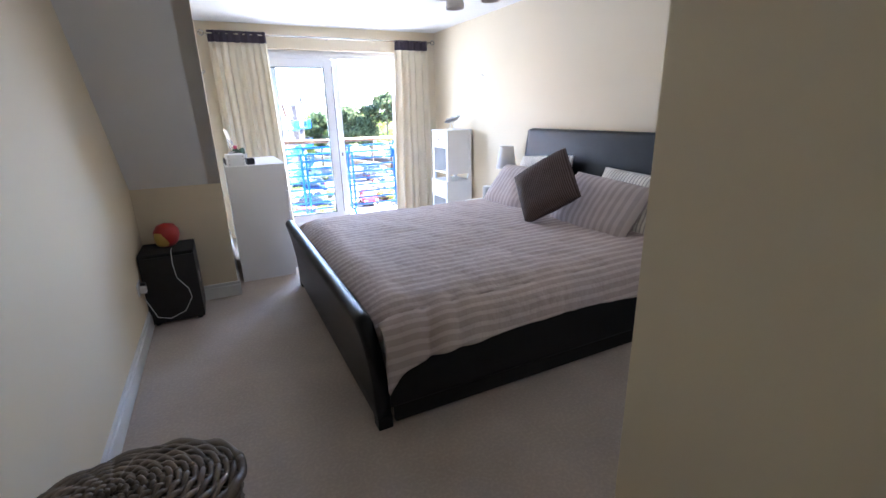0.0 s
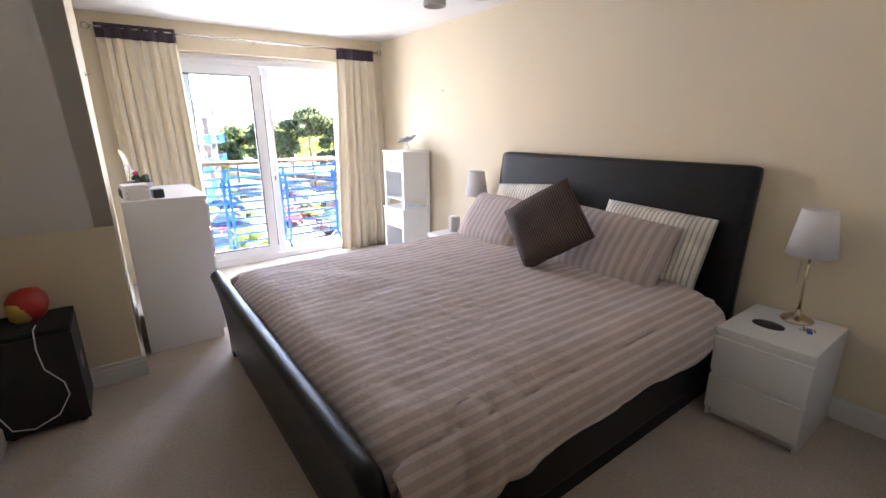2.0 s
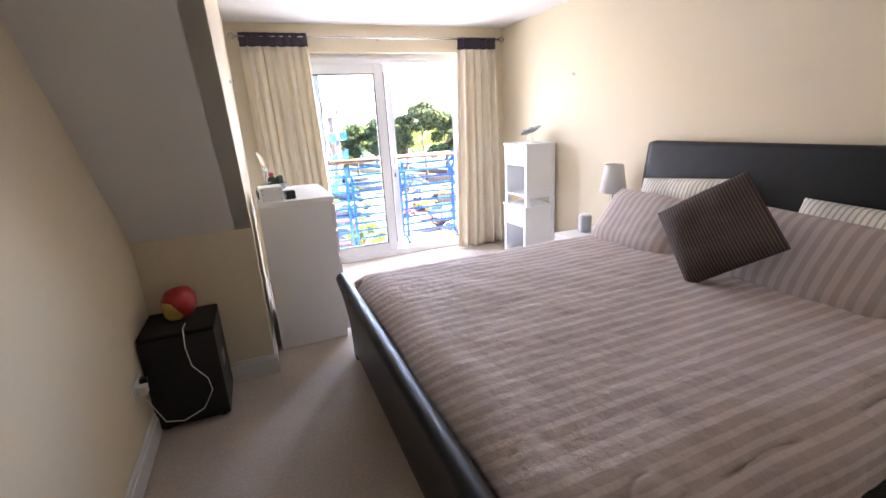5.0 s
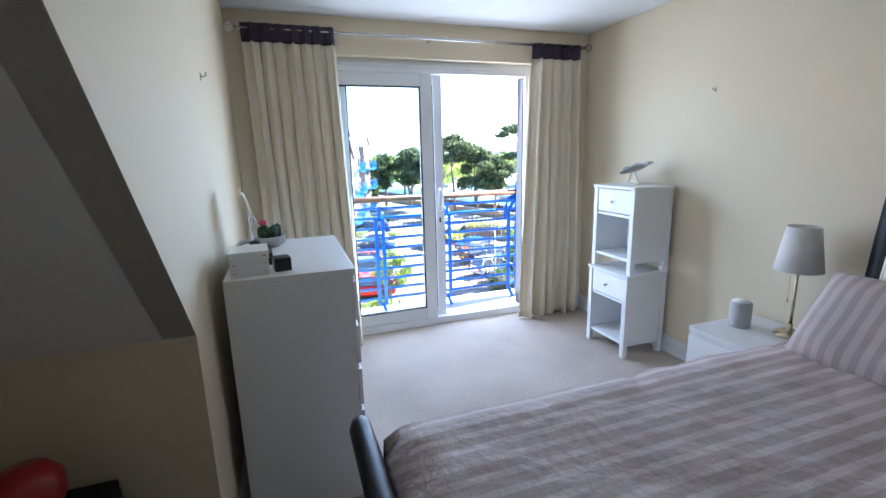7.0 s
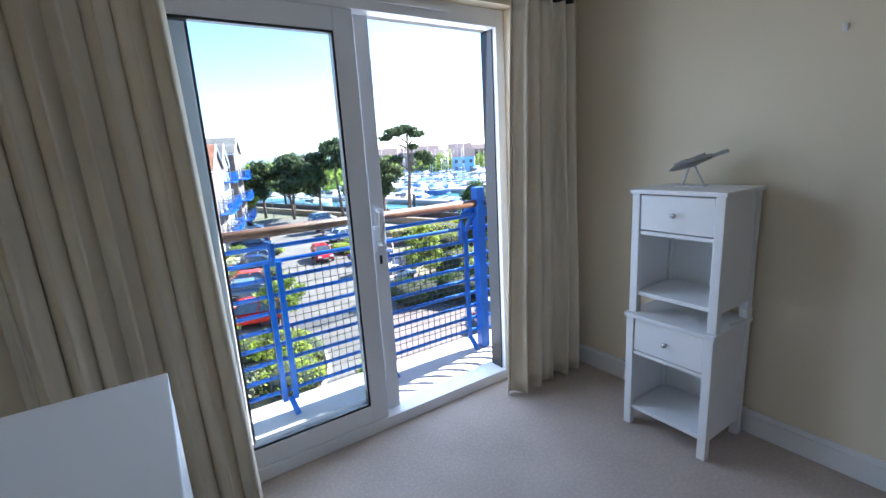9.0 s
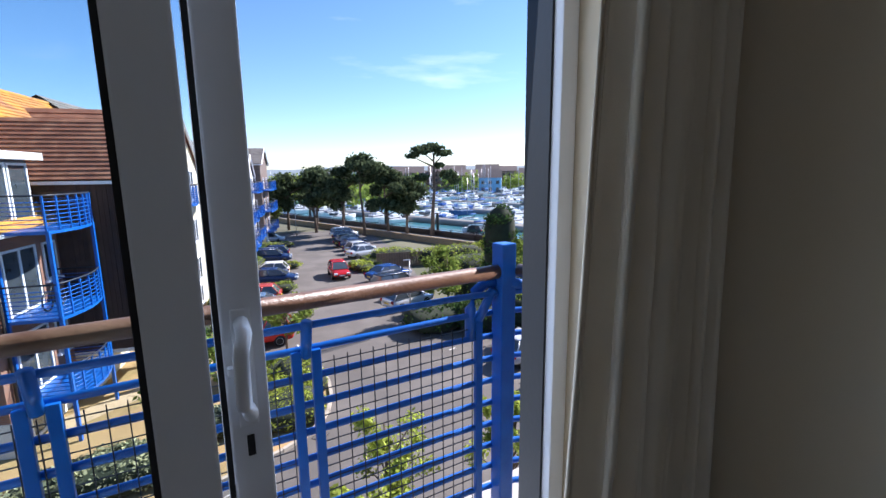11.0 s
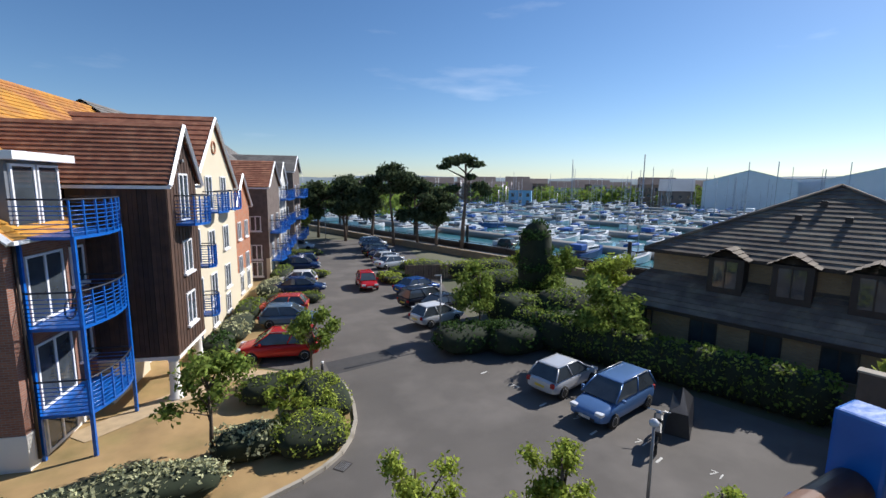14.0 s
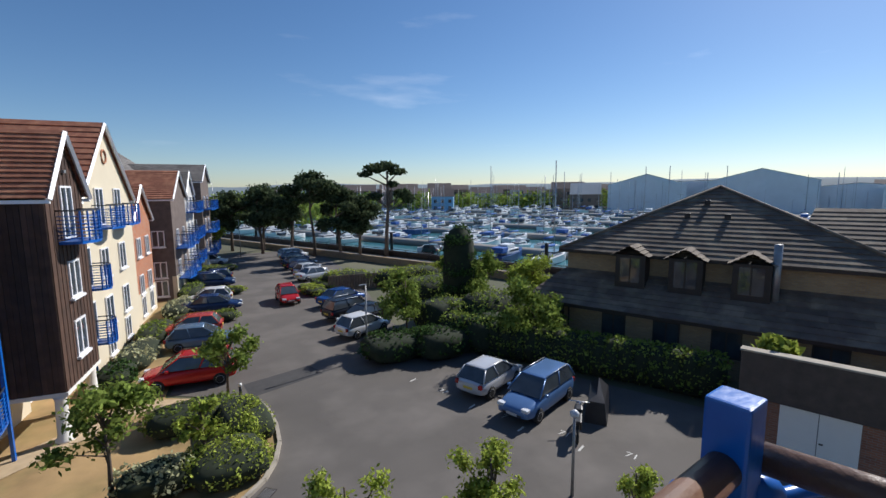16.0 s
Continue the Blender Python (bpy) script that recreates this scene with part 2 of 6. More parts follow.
tile_grey = M("grey_slate", (0.18, 0.165, 0.15), 0.85, var=0.2, scale=2, bump=0.3, per=0.15)
tile_brown = M("brown_concrete_tile", (0.13, 0.102, 0.08), 0.9, var=0.25, scale=1.6, bump=0.4, bscale=14, mix=(0.20, 0.165, 0.12), mixscale=1.1, per=0.2)
dark_fascia = M("dark_fascia", (0.03, 0.022, 0.018), 0.6, var=0.2)
dark_pane = M("dark_window_glass", (0.05, 0.06, 0.07), 0.05, var=0.3, scale=1.5, bump=0, spec=1.0)
bark = M("bark", (0.13, 0.095, 0.07), 0.95, var=0.35, scale=6, bump=0.8, bscale=18)
leaf_pine = M("pine_needles", (0.075, 0.10, 0.05), 0.9, var=0.35, scale=0.7, bump=0, per=0.5, spec=0.04)
leaf_mid = M("garden_leaves", (0.20, 0.26, 0.055), 0.9, var=0.3, scale=0.8, bump=0, per=0.5, spec=0.04)
leaf_bright = M("yellow_green_leaves", (0.33, 0.39, 0.07), 0.9, var=0.3, scale=0.9, bump=0, per=0.5, spec=0.04)
leaf_dark = M("ivy_leaves", (0.055, 0.10, 0.03), 0.9, var=0.35, scale=0.6, bump=0, per=0.55, spec=0.04)
leaf_pale = M("variegated_leaves", (0.48, 0.48, 0.28), 0.9, var=0.3, scale=1.1, bump=0, per=0.5, spec=0.04)


def translucent(m, share):
    """Thin leaf or cloth that lets part of the light through."""
    n, l = m.node_tree.nodes, m.node_tree.links
    tr, mx = n.new("ShaderNodeBsdfTranslucent"), n.new("ShaderNodeMixShader")
    hs = next(x for x in n if x.bl_idname == "ShaderNodeHueSaturation")
    l.new(hs.outputs["Color"], tr.inputs["Color"])
    mx.inputs[0].default_value = share
    l.new(n["Principled BSDF"].outputs[0], mx.inputs[1])
    l.new(tr.outputs[0], mx.inputs[2])
    l.new(mx.outputs[0], n["Material Output"].inputs[0])


for m_ in (leaf_pine, leaf_mid, leaf_bright, leaf_dark, leaf_pale):
    translucent(m_, 0.35)
translucent(curtain_mat, 0.12)
translucent(shade_mat, 0.1)
# near-black filler colour: the shade deep inside foliage is put into it
leaf_inner_shade = M("shrub_inner_shade", (0.02, 0.028, 0.012), 0.95, var=0.3, bump=0)
tyre_mat = M("tyre_rubber", (0.016, 0.016, 0.016), 0.85, var=0.1, bump=0)
alloy = M("alloy_wheel", (0.45, 0.45, 0.46), 0.35, 0.8, var=0.1, bump=0)
lamp_glass = M("headlamp_glass", (0.65, 0.67, 0.70), 0.12, var=0.05, bump=0)
tail_red = M("tail_lamp_red", (0.35, 0.015, 0.015), 0.2, var=0.05, bump=0)
boat_white = M("white_gelcoat", (0.76, 0.76, 0.76), 0.3, var=0.05, bump=0)
boat_blue = M("navy_gelcoat", (0.03, 0.07, 0.22), 0.3, var=0.1, bump=0)
canvas_blue = M("blue_canvas", (0.04, 0.12, 0.38), 0.8, var=0.15, bump=0)
town_mat = M("town_brick", (0.25, 0.18, 0.14), 0.9, var=0.2, scale=0.2, bump=0)
town_white = M("town_render", (0.55, 0.54, 0.51), 0.9, var=0.1, scale=0.2, bump=0)
town_roof = M("town_roof", (0.14, 0.11, 0.10), 0.9, var=0.2, scale=0.2, bump=0)
shed_mat = M("pale_steel_cladding", (0.70, 0.73, 0.76), 0.6, var=0.06, scale=0.3, bump=0)
hill_mat = M("distant_downs", (0.16, 0.20, 0.22), 1.0, var=0.12, scale=0.01, bump=0)
line_white = M("road_paint", (0.55, 0.54, 0.5), 0.8, var=0.25, scale=6, bump=0)


# ---- builders ----
def paint(color_name, col):
    return M(color_name, col, 0.25, 0.25, var=0.04, bump=0, spec=0.6)


def box(bm, x0, x1, y0, y1, z0, z1, bevel=0.0, seg=2):
    r = bmesh.ops.create_cube(bm, size=1, matrix=Matrix.LocRotScale(((x0 + x1) / 2, (y0 + y1) / 2, (z0 + z1) / 2), None, (abs(x1 - x0), abs(y1 - y0), abs(z1 - z0))))
    if bevel:
        edges = list({e for v in r["verts"] for e in v.link_edges})
        bmesh.ops.bevel(bm, geom=edges, offset=bevel, segments=seg, affect="EDGES", profile=0.6)


def part(name, bm, mat, parent=None, label="", smooth=False):
    me = bpy.data.meshes.new(name)
    bm.to_mesh(me)
    bm.free()
    me.materials.append(mat)
    if smooth:
        me.shade_smooth()
    ob = new(name, me)
    ob.parent = parent
    if label:
        ob["label"] = label
    return ob


def pbox(name, mat, parent, x0, x1, y0, y1, z0, z1, bevel=0.0, label=""):
    bm = bmesh.new()
    box(bm, x0, x1, y0, y1, z0, z1, bevel)
    return part(name, bm, mat, parent, label)


def raw(name, verts, faces, mat, parent=None, label="", smooth=False):
    me = bpy.data.meshes.new(name)
    me.from_pydata(verts, [], faces)
    me.materials.append(mat)
    if smooth:
        me.shade_smooth()
    ob = new(name, me)
    ob.parent = parent
    if label:
        ob["label"] = label
    return ob


def thing(name, label, category, x=0, y=0, z=0, rz=0, group=""):
    ob = new(name)
    ob.empty_display_size = 0.1
    ob.matrix_basis = pose(x, y, z, 0, 0, rz)
    return tagged(ob, label, category, group)


def structure(ob, label, category="wall"):
    return tagged(ob, label, category, "", "structure")


def lathe(bm, profile, x=0, y=0, z=0, n=24, sx=1.0, sy=1.0):
    """Turned shape from (radius, height) pairs."""
    rings = []
    for r, h in profile:
        rings.append([bm.verts.new((x + sx * r * math.cos(2 * math.pi * i / n), y + sy * r * math.sin(2 * math.pi * i / n), z + h)) for i in range(n)])
    for a, b in zip(rings, rings[1:]):
        for i in range(n):
            bm.faces.new((a[i], a[(i + 1) % n], b[(i + 1) % n], b[i]))
    if profile[0][0] > 1e-4:
        bm.faces.new(rings[0][::-1])
    if profile[-1][0] > 1e-4:
        bm.faces.new(rings[-1])


def tube(bm, pts, r, n=8, r_end=None):
    """Round bar along points."""
    pts = [Vector(p) for p in pts]
    rings = []
    for i, p in enumerate(pts):
        t = (pts[min(i + 1, len(pts) - 1)] - pts[max(i - 1, 0)]).normalized()
        a = t.orthogonal().normalized() if abs(t.z) > 0.95 else t.cross(Vector((0, 0, 1))).normalized()
        b = t.cross(a)
        rr = r if r_end is None else r + (r_end - r) * i / (len(pts) - 1)
        rings.append([bm.verts.new(p + rr * (math.cos(2 * math.pi * k / n) * a + math.sin(2 * math.pi * k / n) * b)) for k in range(n)])
    for a, b in zip(rings, rings[1:]):
        for k in range(n):
            bm.faces.new((a[k], a[(k + 1) % n], b[(k + 1) % n], b[k]))
    bm.faces.new(rings[0][::-1])
    bm.faces.new(rings[-1])


def ptube(name, mat, parent, pts, r, n=8, label="", r_end=None):
    bm = bmesh.new()
    tube(bm, pts, r, n, r_end)
    return part(name, bm, mat, parent, label, True)


def plathe(name, mat, parent, profile, x=0, y=0, z=0, n=24, label="", sx=1.0, sy=1.0):
    bm = bmesh.new()
    lathe(bm, profile, x, y, z, n, sx, sy)
    return part(name, bm, mat, parent, label, True)


def flat(name, pts, z, mat, label, category, thick=0.0):
    """Level sheet, or slab, over an outline."""
    bm = bmesh.new()
    f = bm.faces.new([bm.verts.new((x, y, z)) for x, y in pts])
    if thick:
        r = bmesh.ops.extrude_face_region(bm, geom=[f])
        bmesh.ops.translate(bm, verts=[v for v in r["geom"] if isinstance(v, bmesh.types.BMVert)], vec=(0, 0, thick))
    bmesh.ops.recalc_face_normals(bm, faces=bm.faces)
    return structure(part(name, bm, mat), label, category)


# ---- room shell ----
H, XL, XC, YK, ZK = 2.68, -3.81, -3.14, -2.27, 1.04
YS, YB = -5.66, -8.3
WY = -0.09
bm = bmesh.new()
box(bm, XL - 0.2, 0.2, YB - 0.2, 0.12, -0.2, 0)
structure(part("floor", bm, carpet_mat), "beige fitted cut-pile carpet, slightly worn", "floor")
bm = bmesh.new()
box(bm, XL - 0.2, 0.2, YB - 0.2, 0.3, H, H + 0.2)
structure(part("ceiling", bm, white_ceiling), "plain white painted ceiling", "ceiling")
structure(pbox("wall_east", cream_paint, None, 0, 0.2, YB, 0.3, 0, H), "cream painted wall behind the bed")
structure(pbox("wall_west", cream_paint, None, XL - 0.2, XL, YB, YK + 0.2, 0, H), "cream painted long side wall")
structure(pbox("knee_wall", cream_paint, None, XL, XC - 0.1, YK, YK + 0.15, 0, ZK), "low cream knee wall under the roof slope")
structure(pbox("wall_back", cream_paint, None, XL, -1.97, YB - 0.2, YB, 0, H), "cream painted end wall")
structure(pbox("corridor_wall", cream_paint, None, -1.97, -1.72, YB, YS, 0, H), "cream painted wall beside the entrance")
YT = YK - (H - ZK) / 1.22
bm = bmesh.new()
vs = [bm.verts.new(p) for p in ((XL, YK, ZK), (XC - 0.003, YK, ZK), (XC - 0.003, YT, H), (XL, YT, H), (XL, YK + 0.12, ZK), (XC - 0.003, YK + 0.12, ZK), (XC - 0.003, YT + 0.12, H), (XL, YT + 0.12, H))]
for f in ((0, 1, 2, 3), (7, 6, 5, 4), (0, 4, 5, 1), (1, 5, 6, 2), (2, 6, 7, 3), (3, 7, 4, 0)):
    bm.faces.new([vs[i] for i in f])
structure(part("sloping_ceiling", bm, white_ceiling), "white painted sloping ceiling under the roof", "ceiling")
cv_ = [(x, y, z) for x in (XC - 0.1, XC) for y, z in ((YK, 0), (YK, ZK), (YT, H), (0.15, H), (0.15, 0))]
structure(raw("cheek_wall", cv_, [(4, 3, 2, 1, 0), (5, 6, 7, 8, 9), (0, 1, 6, 5), (1, 2, 7, 6), (2, 3, 8, 7), (3, 4, 9, 8), (4, 0, 5, 9)], cream_paint), "cream painted dormer cheek wall above the roof slope")
structure(pbox("roof_void", cream_paint, None, XL - 0.2, XC - 0.1, YK + 0.15, YK + 0.3, 0, H + 0.1), "plain wall closing the roof void")
# window wall with the opening for the sliding door
OX0, OX1, OZ = -2.52, -0.56, 2.40
bm = bmesh.new()
box(bm, XC, OX0, WY, 0.15, 0, H)
box(bm, OX1, 0.0, WY, 0.15, 0, H)
box(bm, OX0, OX1, WY, 0.15, OZ, H)
structure(part("wall_north", bm, cream_paint), "cream painted wall round the balcony door")
# wardrobe wall with its doorway
bm = bmesh.new()
box(bm, -1.72, -1.20, YS - 0.12, YS, 0, H)
box(bm, -0.05, 0.0, YS - 0.12, YS, 0, H)
box(bm, -1.20, -0.05, YS - 0.12, YS, 2.06, H)
structure(part("wall_south", bm, cream_paint), "cream painted wall round the wardrobe doors")
structure(pbox("wardrobe_back", cream_paint, None, -1.72, 0, YS - 0.8, YS - 0.7, 0, H), "plain wall inside the wardrobe")


def skirting(name, x0, x1, y0, y1, face):
    """Moulded skirting: a board with a stepped bead above it."""
    bm = bmesh.new()
    box(bm, x0, x1, y0, y1, 0, 0.105, 0.003)
    dx0, dx1, dy0, dy1 = x0, x1, y0, y1
    if face == "x+":
        dx1 -= 0.007
    if face == "x-":
        dx0 += 0.007
    if face == "y-":
        dy0 += 0.007
    if face == "y+":
        dy1 -= 0.007
    box(bm, dx0, dx1, dy0, dy1, 0.105, 0.135, 0.003)
    return structure(part(name, bm, gloss_white), "white gloss moulded skirting board", "skirting")


skirting("baseboard_west", XL, XL + 0.022, YB, YK, "x+")
skirting("baseboard_knee", XL + 0.022, XC + 0.02, YK - 0.022, YK, "y-")
skirting("baseboard_cheek", XC, XC + 0.02, YK, WY, "x+")
skirting("baseboard_east", -0.022, 0, YS + 0.02, WY, "x-")
skirting("baseboard_north", OX1 + 0.02, -0.022, WY - 0.02, WY, "y-")
skirting("baseboard_south", -1.72, -1.28, YS, YS + 0.02, "y+")


# wardrobe double doors
wd = structure(thing("door_1", "", ""), "white gloss six-panel double wardrobe doors, closed", "door")
for sgn, x0 in ((1, -1.195), (-1, -0.622)):
    x1 = x0 + 0.567
    bm = bmesh.new()
    box(bm, x0, x1, YS - 0.055, YS - 0.022, 0.01, 2.05, 0.002)
    leaf = part("door_leaf", bm, gloss_white, wd)
    for pz0, pz1 in ((0.22, 0.85), (1.0, 1.6), (1.7, 1.93)):
        for px0, px1 in ((x0 + 0.09, x0 + 0.25), (x0 + 0.31, x0 + 0.47)):
            bm = bmesh.new()
            box(bm, px0, px1, YS - 0.024, YS - 0.010, pz0, pz1, 0.006)
            box(bm, px0 + 0.03, px1 - 0.03, YS - 0.012, YS - 0.006, pz0 + 0.03, pz1 - 0.03, 0.003)
            part("panel", bm, gloss_white, leaf)
    kx = x1 - 0.05 if sgn > 0 else x0 + 0.05
    kb = bmesh.new()
    lathe(kb, [(0.026, 0), (0.026, 0.006), (0.010, 0.012), (0.010, 0.035), (0.024, 0.045), (0.028, 0.058), (0.022, 0.07), (0.0, 0.074)], 0, 0, 0, 20)
    bmesh.ops.rotate(kb, cent=(0, 0, 0), matrix=Matrix.Rotation(radians(-90), 3, "X"), verts=kb.verts)
    bmesh.ops.translate(kb, verts=kb.verts, vec=(kx, YS - 0.022, 1.02))
    part("door_knob", kb, brass, leaf, "polished brass door knob", True)
    hx = x0 if sgn > 0 else x1
    for hz in (0.25, 1.8):
        pbox("hinge", brass, leaf, hx - 0.008, hx + 0.008, YS - 0.022, YS - 0.016, hz, hz + 0.09)
bm = bmesh.new()
for bx0, bx1, bz0, bz1 in ((-1.275, -1.2, 0, 2.13), (-0.05, -0.004, 0, 2.13), (-1.2, -0.05, 2.055, 2.13)):
    box(bm, bx0, bx1, YS, YS + 0.02, bz0, bz1, 0.004)
structure(part("door_trim", bm, gloss_white), "white gloss moulded architrave", "trim")

# sliding balcony door
sd = structure(thing("door_2", "", ""), "white plastic sliding balcony door, half open", "sliding door")
bm = bmesh.new()
box(bm, OX0, OX0 + 0.06, 0.0, 0.14, 0, OZ, 0.004)
box(bm, OX1 - 0.06, OX1, 0.0, 0.14, 0, OZ, 0.004)
box(bm, OX0 + 0.06, OX1 - 0.06, 0.0, 0.14, OZ - 0.10, OZ, 0.004)
box(bm, OX0 + 0.06, OX1 - 0.06, 0.0, 0.14, 0, 0.07, 0.004)
box(bm, OX0 + 0.2, OX1 - 0.4, -0.016, 0.002, OZ - 0.055, OZ - 0.03, 0.003)
part("door_frame", bm, upvc, sd)
pbox("seal", black_plastic, sd, OX1 - 0.068, OX1 - 0.06, 0.035, 0.139, 0.07, OZ - 0.10, 0.0, "dark weather seal on the jamb")
for nm, x0, x1, y0, y1 in (("fixed_sash", OX0 + 0.06, -1.537, 0.012, 0.066), ("sliding_sash", OX0 + 0.16, -1.424, 0.076, 0.130)):
    bm = bmesh.new()
    z0, z1, w = 0.07, OZ - 0.10, (0.105 if nm == "fixed_sash" else 0.085)
    box(bm, x0, x0 + w, y0, y1, z0, z1, 0.006)
    box(bm, x1 - w, x1, y0, y1, z0, z1, 0.006)
    box(bm, x0 + w, x1 - w, y0, y1, z0, z0 + w, 0.006)
    box(bm, x0 + w, x1 - w, y0, y1, z1 - w, z1, 0.006)
    sash = part(nm, bm, upvc, sd)
    bm = bmesh.new()
    ym = (y0 + y1) / 2
    for a0, a1, c0, c1 in ((x0 + w, x0 + w + 0.012, z0 + w, z1 - w), (x1 - w - 0.012, x1 - w, z0 + w, z1 - w), (x0 + w, x1 - w, z0 + w, z0 + w + 0.012), (x0 + w, x1 - w, z1 - w - 0.012, z1 - w)):
        box(bm, a0, a1, ym - 0.02, ym + 0.02, c0, c1)
    part("gasket", bm, black_plastic, sash)
    pane = pbox("pane", glass_mat, sash, x0 + w + 0.005, x1 - w - 0.005, ym - 0.004, ym + 0.004, z0 + w, z1 - w)
    pane.visible_shadow = False
    if nm == "sliding_sash":
        hb = bmesh.new()
        hxx = x1 - 0.045
        tube(hb, [(hxx, y0, 1.10), (hxx, y0 - 0.05, 1.11), (hxx - 0.012, y0 - 0.075, 1.14), (hxx - 0.012, y0 - 0.078, 1.25), (hxx, y0 - 0.055, 1.29), (hxx, y0, 1.30)], 0.016, 10)
        part("handle", hb, upvc, sash, "white plastic pull handle", True)
        pbox("handle_plate", upvc, sash, hxx - 0.02, hxx + 0.02, y0 - 0.008, y0, 1.06, 1.33, 0.004)
        pbox("lever", upvc, sash, hxx - 0.035, hxx + 0.005, y0 - 0.03, y0 - 0.008, 1.19, 1.21, 0.004)
        pbox("keyhole", black_plastic, sash, hxx - 0.008, hxx + 0.008, y0 - 0.004, y0, 0.985, 1.035, 0.002)


# curtains and rod
def curtain(x0t, x1t, x0b, x1b, y, z0, z1, folds, label):
    ob = thing("curtain", label, "curtain", 0, 0, 0, 0, "balcony door curtains")
    for nm, za, zb, mat, rows in (("drape", z0, z1 - 0.13, curtain_mat, 26), ("header", z1 - 0.13, z1, purple_mat, 5)):
        n = folds * 14
        verts, faces = [], []
        for j in range(rows + 1):
            z = za + (zb - za) * j / rows
            k = (z - z0) / (z1 - z0)
            xa, xb = x0b + (x0t - x0b) * k, x1b + (x1t - x1b) * k
            for i in range(n + 1):
                s = i / n
                ph = s * folds * 2 * math.pi
                amp = (0.030 + 0.022 * (1 - k)) * (0.35 if nm == "header" else 1)
                wob = noise.noise(Vector((s * 4, z * 0.8, x0t))) * 0.03 * (1 - k)
                yy = y + amp * (math.sin(ph + 0.5 * noise.noise(Vector((s * 3, z * 0.7, 5)))) + 0.35 * math.sin(2.3 * ph + 1)) + wob
                verts.append((xa + (xb - xa) * s + 0.012 * math.sin(ph * 2), yy, z))
        for j in range(rows):
            for i in range(n):
                a = j * (n + 1) + i
                faces.append((a, a + 1, a + n + 2, a + n + 1))
        dr = raw(nm, verts, faces, mat, ob, "" if nm == "drape" else "dark purple header band", True)
        so = dr.modifiers.new("thickness", "SOLIDIFY")
        so.thickness = 0.006
    return ob


curtain(-3.02, -2.37, -2.98, -2.30, -0.20, 0.015, 2.57, 7, "cream full-length pleated curtain with dark purple header")
curtain(-0.66, -0.17, -0.76, -0.12, -0.20, 0.015, 2.55, 5, "cream full-length curtain with purple header beside cabinet")
rod = thing("curtain_rod", "slim brushed steel curtain rod with ring finials", "curtain rod")
ptube("rod", chrome, rod, [(-3.06, -0.19, 2.535), (-0.10, -0.19, 2.535)], 0.011, 12)
for fx in (-3.085, -0.075):
    bm = bmesh.new()
    tube(bm, [(fx + 0.027 * math.cos(a), -0.19, 2.535 + 0.027 * math.sin(a)) for a in [i * math.pi / 8 for i in range(17)]], 0.008, 8)
    part("finial", bm, chrome, rod, "", True)
for fx in (-3.03, -1.60, -0.14):
    pbox("bracket", chrome, rod, fx - 0.008, fx + 0.008, -0.195, WY, 2.515, 2.53, 0.003)
for hx, hy, hz, wall in ((0, -1.486, 2.0, "x"), (XC, -1.45, 2.0, "c")):
    hk = thing("curtain_hook", "small white plastic tie-back hook on wall", "hook", hx, hy, hz)
    hk.scale = (0.65, 0.65, 0.65)
    s = -1 if wall == "x" else 1
    bm = bmesh.new()
    tube(bm, [(0, 0, 0), (s * 0.03, 0, 0), (s * 0.04, 0, 0.012), (s * 0.04, 0, 0.03)], 0.007, 8)
    box(bm, min(0, s * 0.008), max(0, s * 0.008), -0.014, 0.014, -0.025, 0.025, 0.003)
    part("hook", bm, chrome if wall == "c" else gloss_white, hk, "", True)


# ---- bed ----
BY0, BY1 = -4.69, -2.33
bed = thing("bed", "black leather sleigh bed with curved footboard, made up", "bed", 0, 0, 0)


def sleigh(name, sections, y0, y1, seams):
    """Upholstered board: a closed outline in x and z swept along y, pinched at the seams and rounded at the ends."""
    ys = []
    n = 48
    verts, faces = [], []
    m = len(sections)
    cx, cz = sum(p[0] for p in sections) / m, sum(p[1] for p in sections) / m
    for j in range(n + 1):
        s = j / n
        yy = y0 + (y1 - y0) * s
        d = min(abs(s - q) for q in seams) * (y1 - y0)
        k = 1 - 0.10 * math.exp(-(d / 0.012) ** 2)
        e = min(s, 1 - s) * (y1 - y0)
        k *= 1 - 0.35 * max(0, 1 - e / 0.03) ** 2
        for px, pz in sections:
            tk = k if pz > 0.3 else 1
            verts.append((px + (cx - px) * (1 - k) * 0.4, yy, pz - (1 - tk) * 0.03))
    for j in range(n):
        for i in range(m):
            a, b = j * m + i, j * m + (i + 1) % m
            faces.append((a, b, b + m, a + m))
    faces.append(tuple(range(m))[::-1])
    faces.append(tuple(range(n * m, n * m + m)))
    return raw(name, verts, faces, leather, bed, "", True)


def board_outline(x, lean, top, th, roll):
    """Outline of a board that leans by lean at the top, with a rolled top edge."""
    out = []
    for i in range(9):
        k = i / 8
        out.append((x + lean * k ** 2.2, 0.06 + (top - 0.06) * k))
    for i in range(1, 8):
        a = math.pi * i / 8
        out.append((x + lean + th / 2 - th / 2 * math.cos(a), top + roll * math.sin(a)))
    for i in range(9):
        k = 1 - i / 8
        out.append((x + th + lean * k ** 2.2, 0.06 + (top - 0.06) * k))
    return out


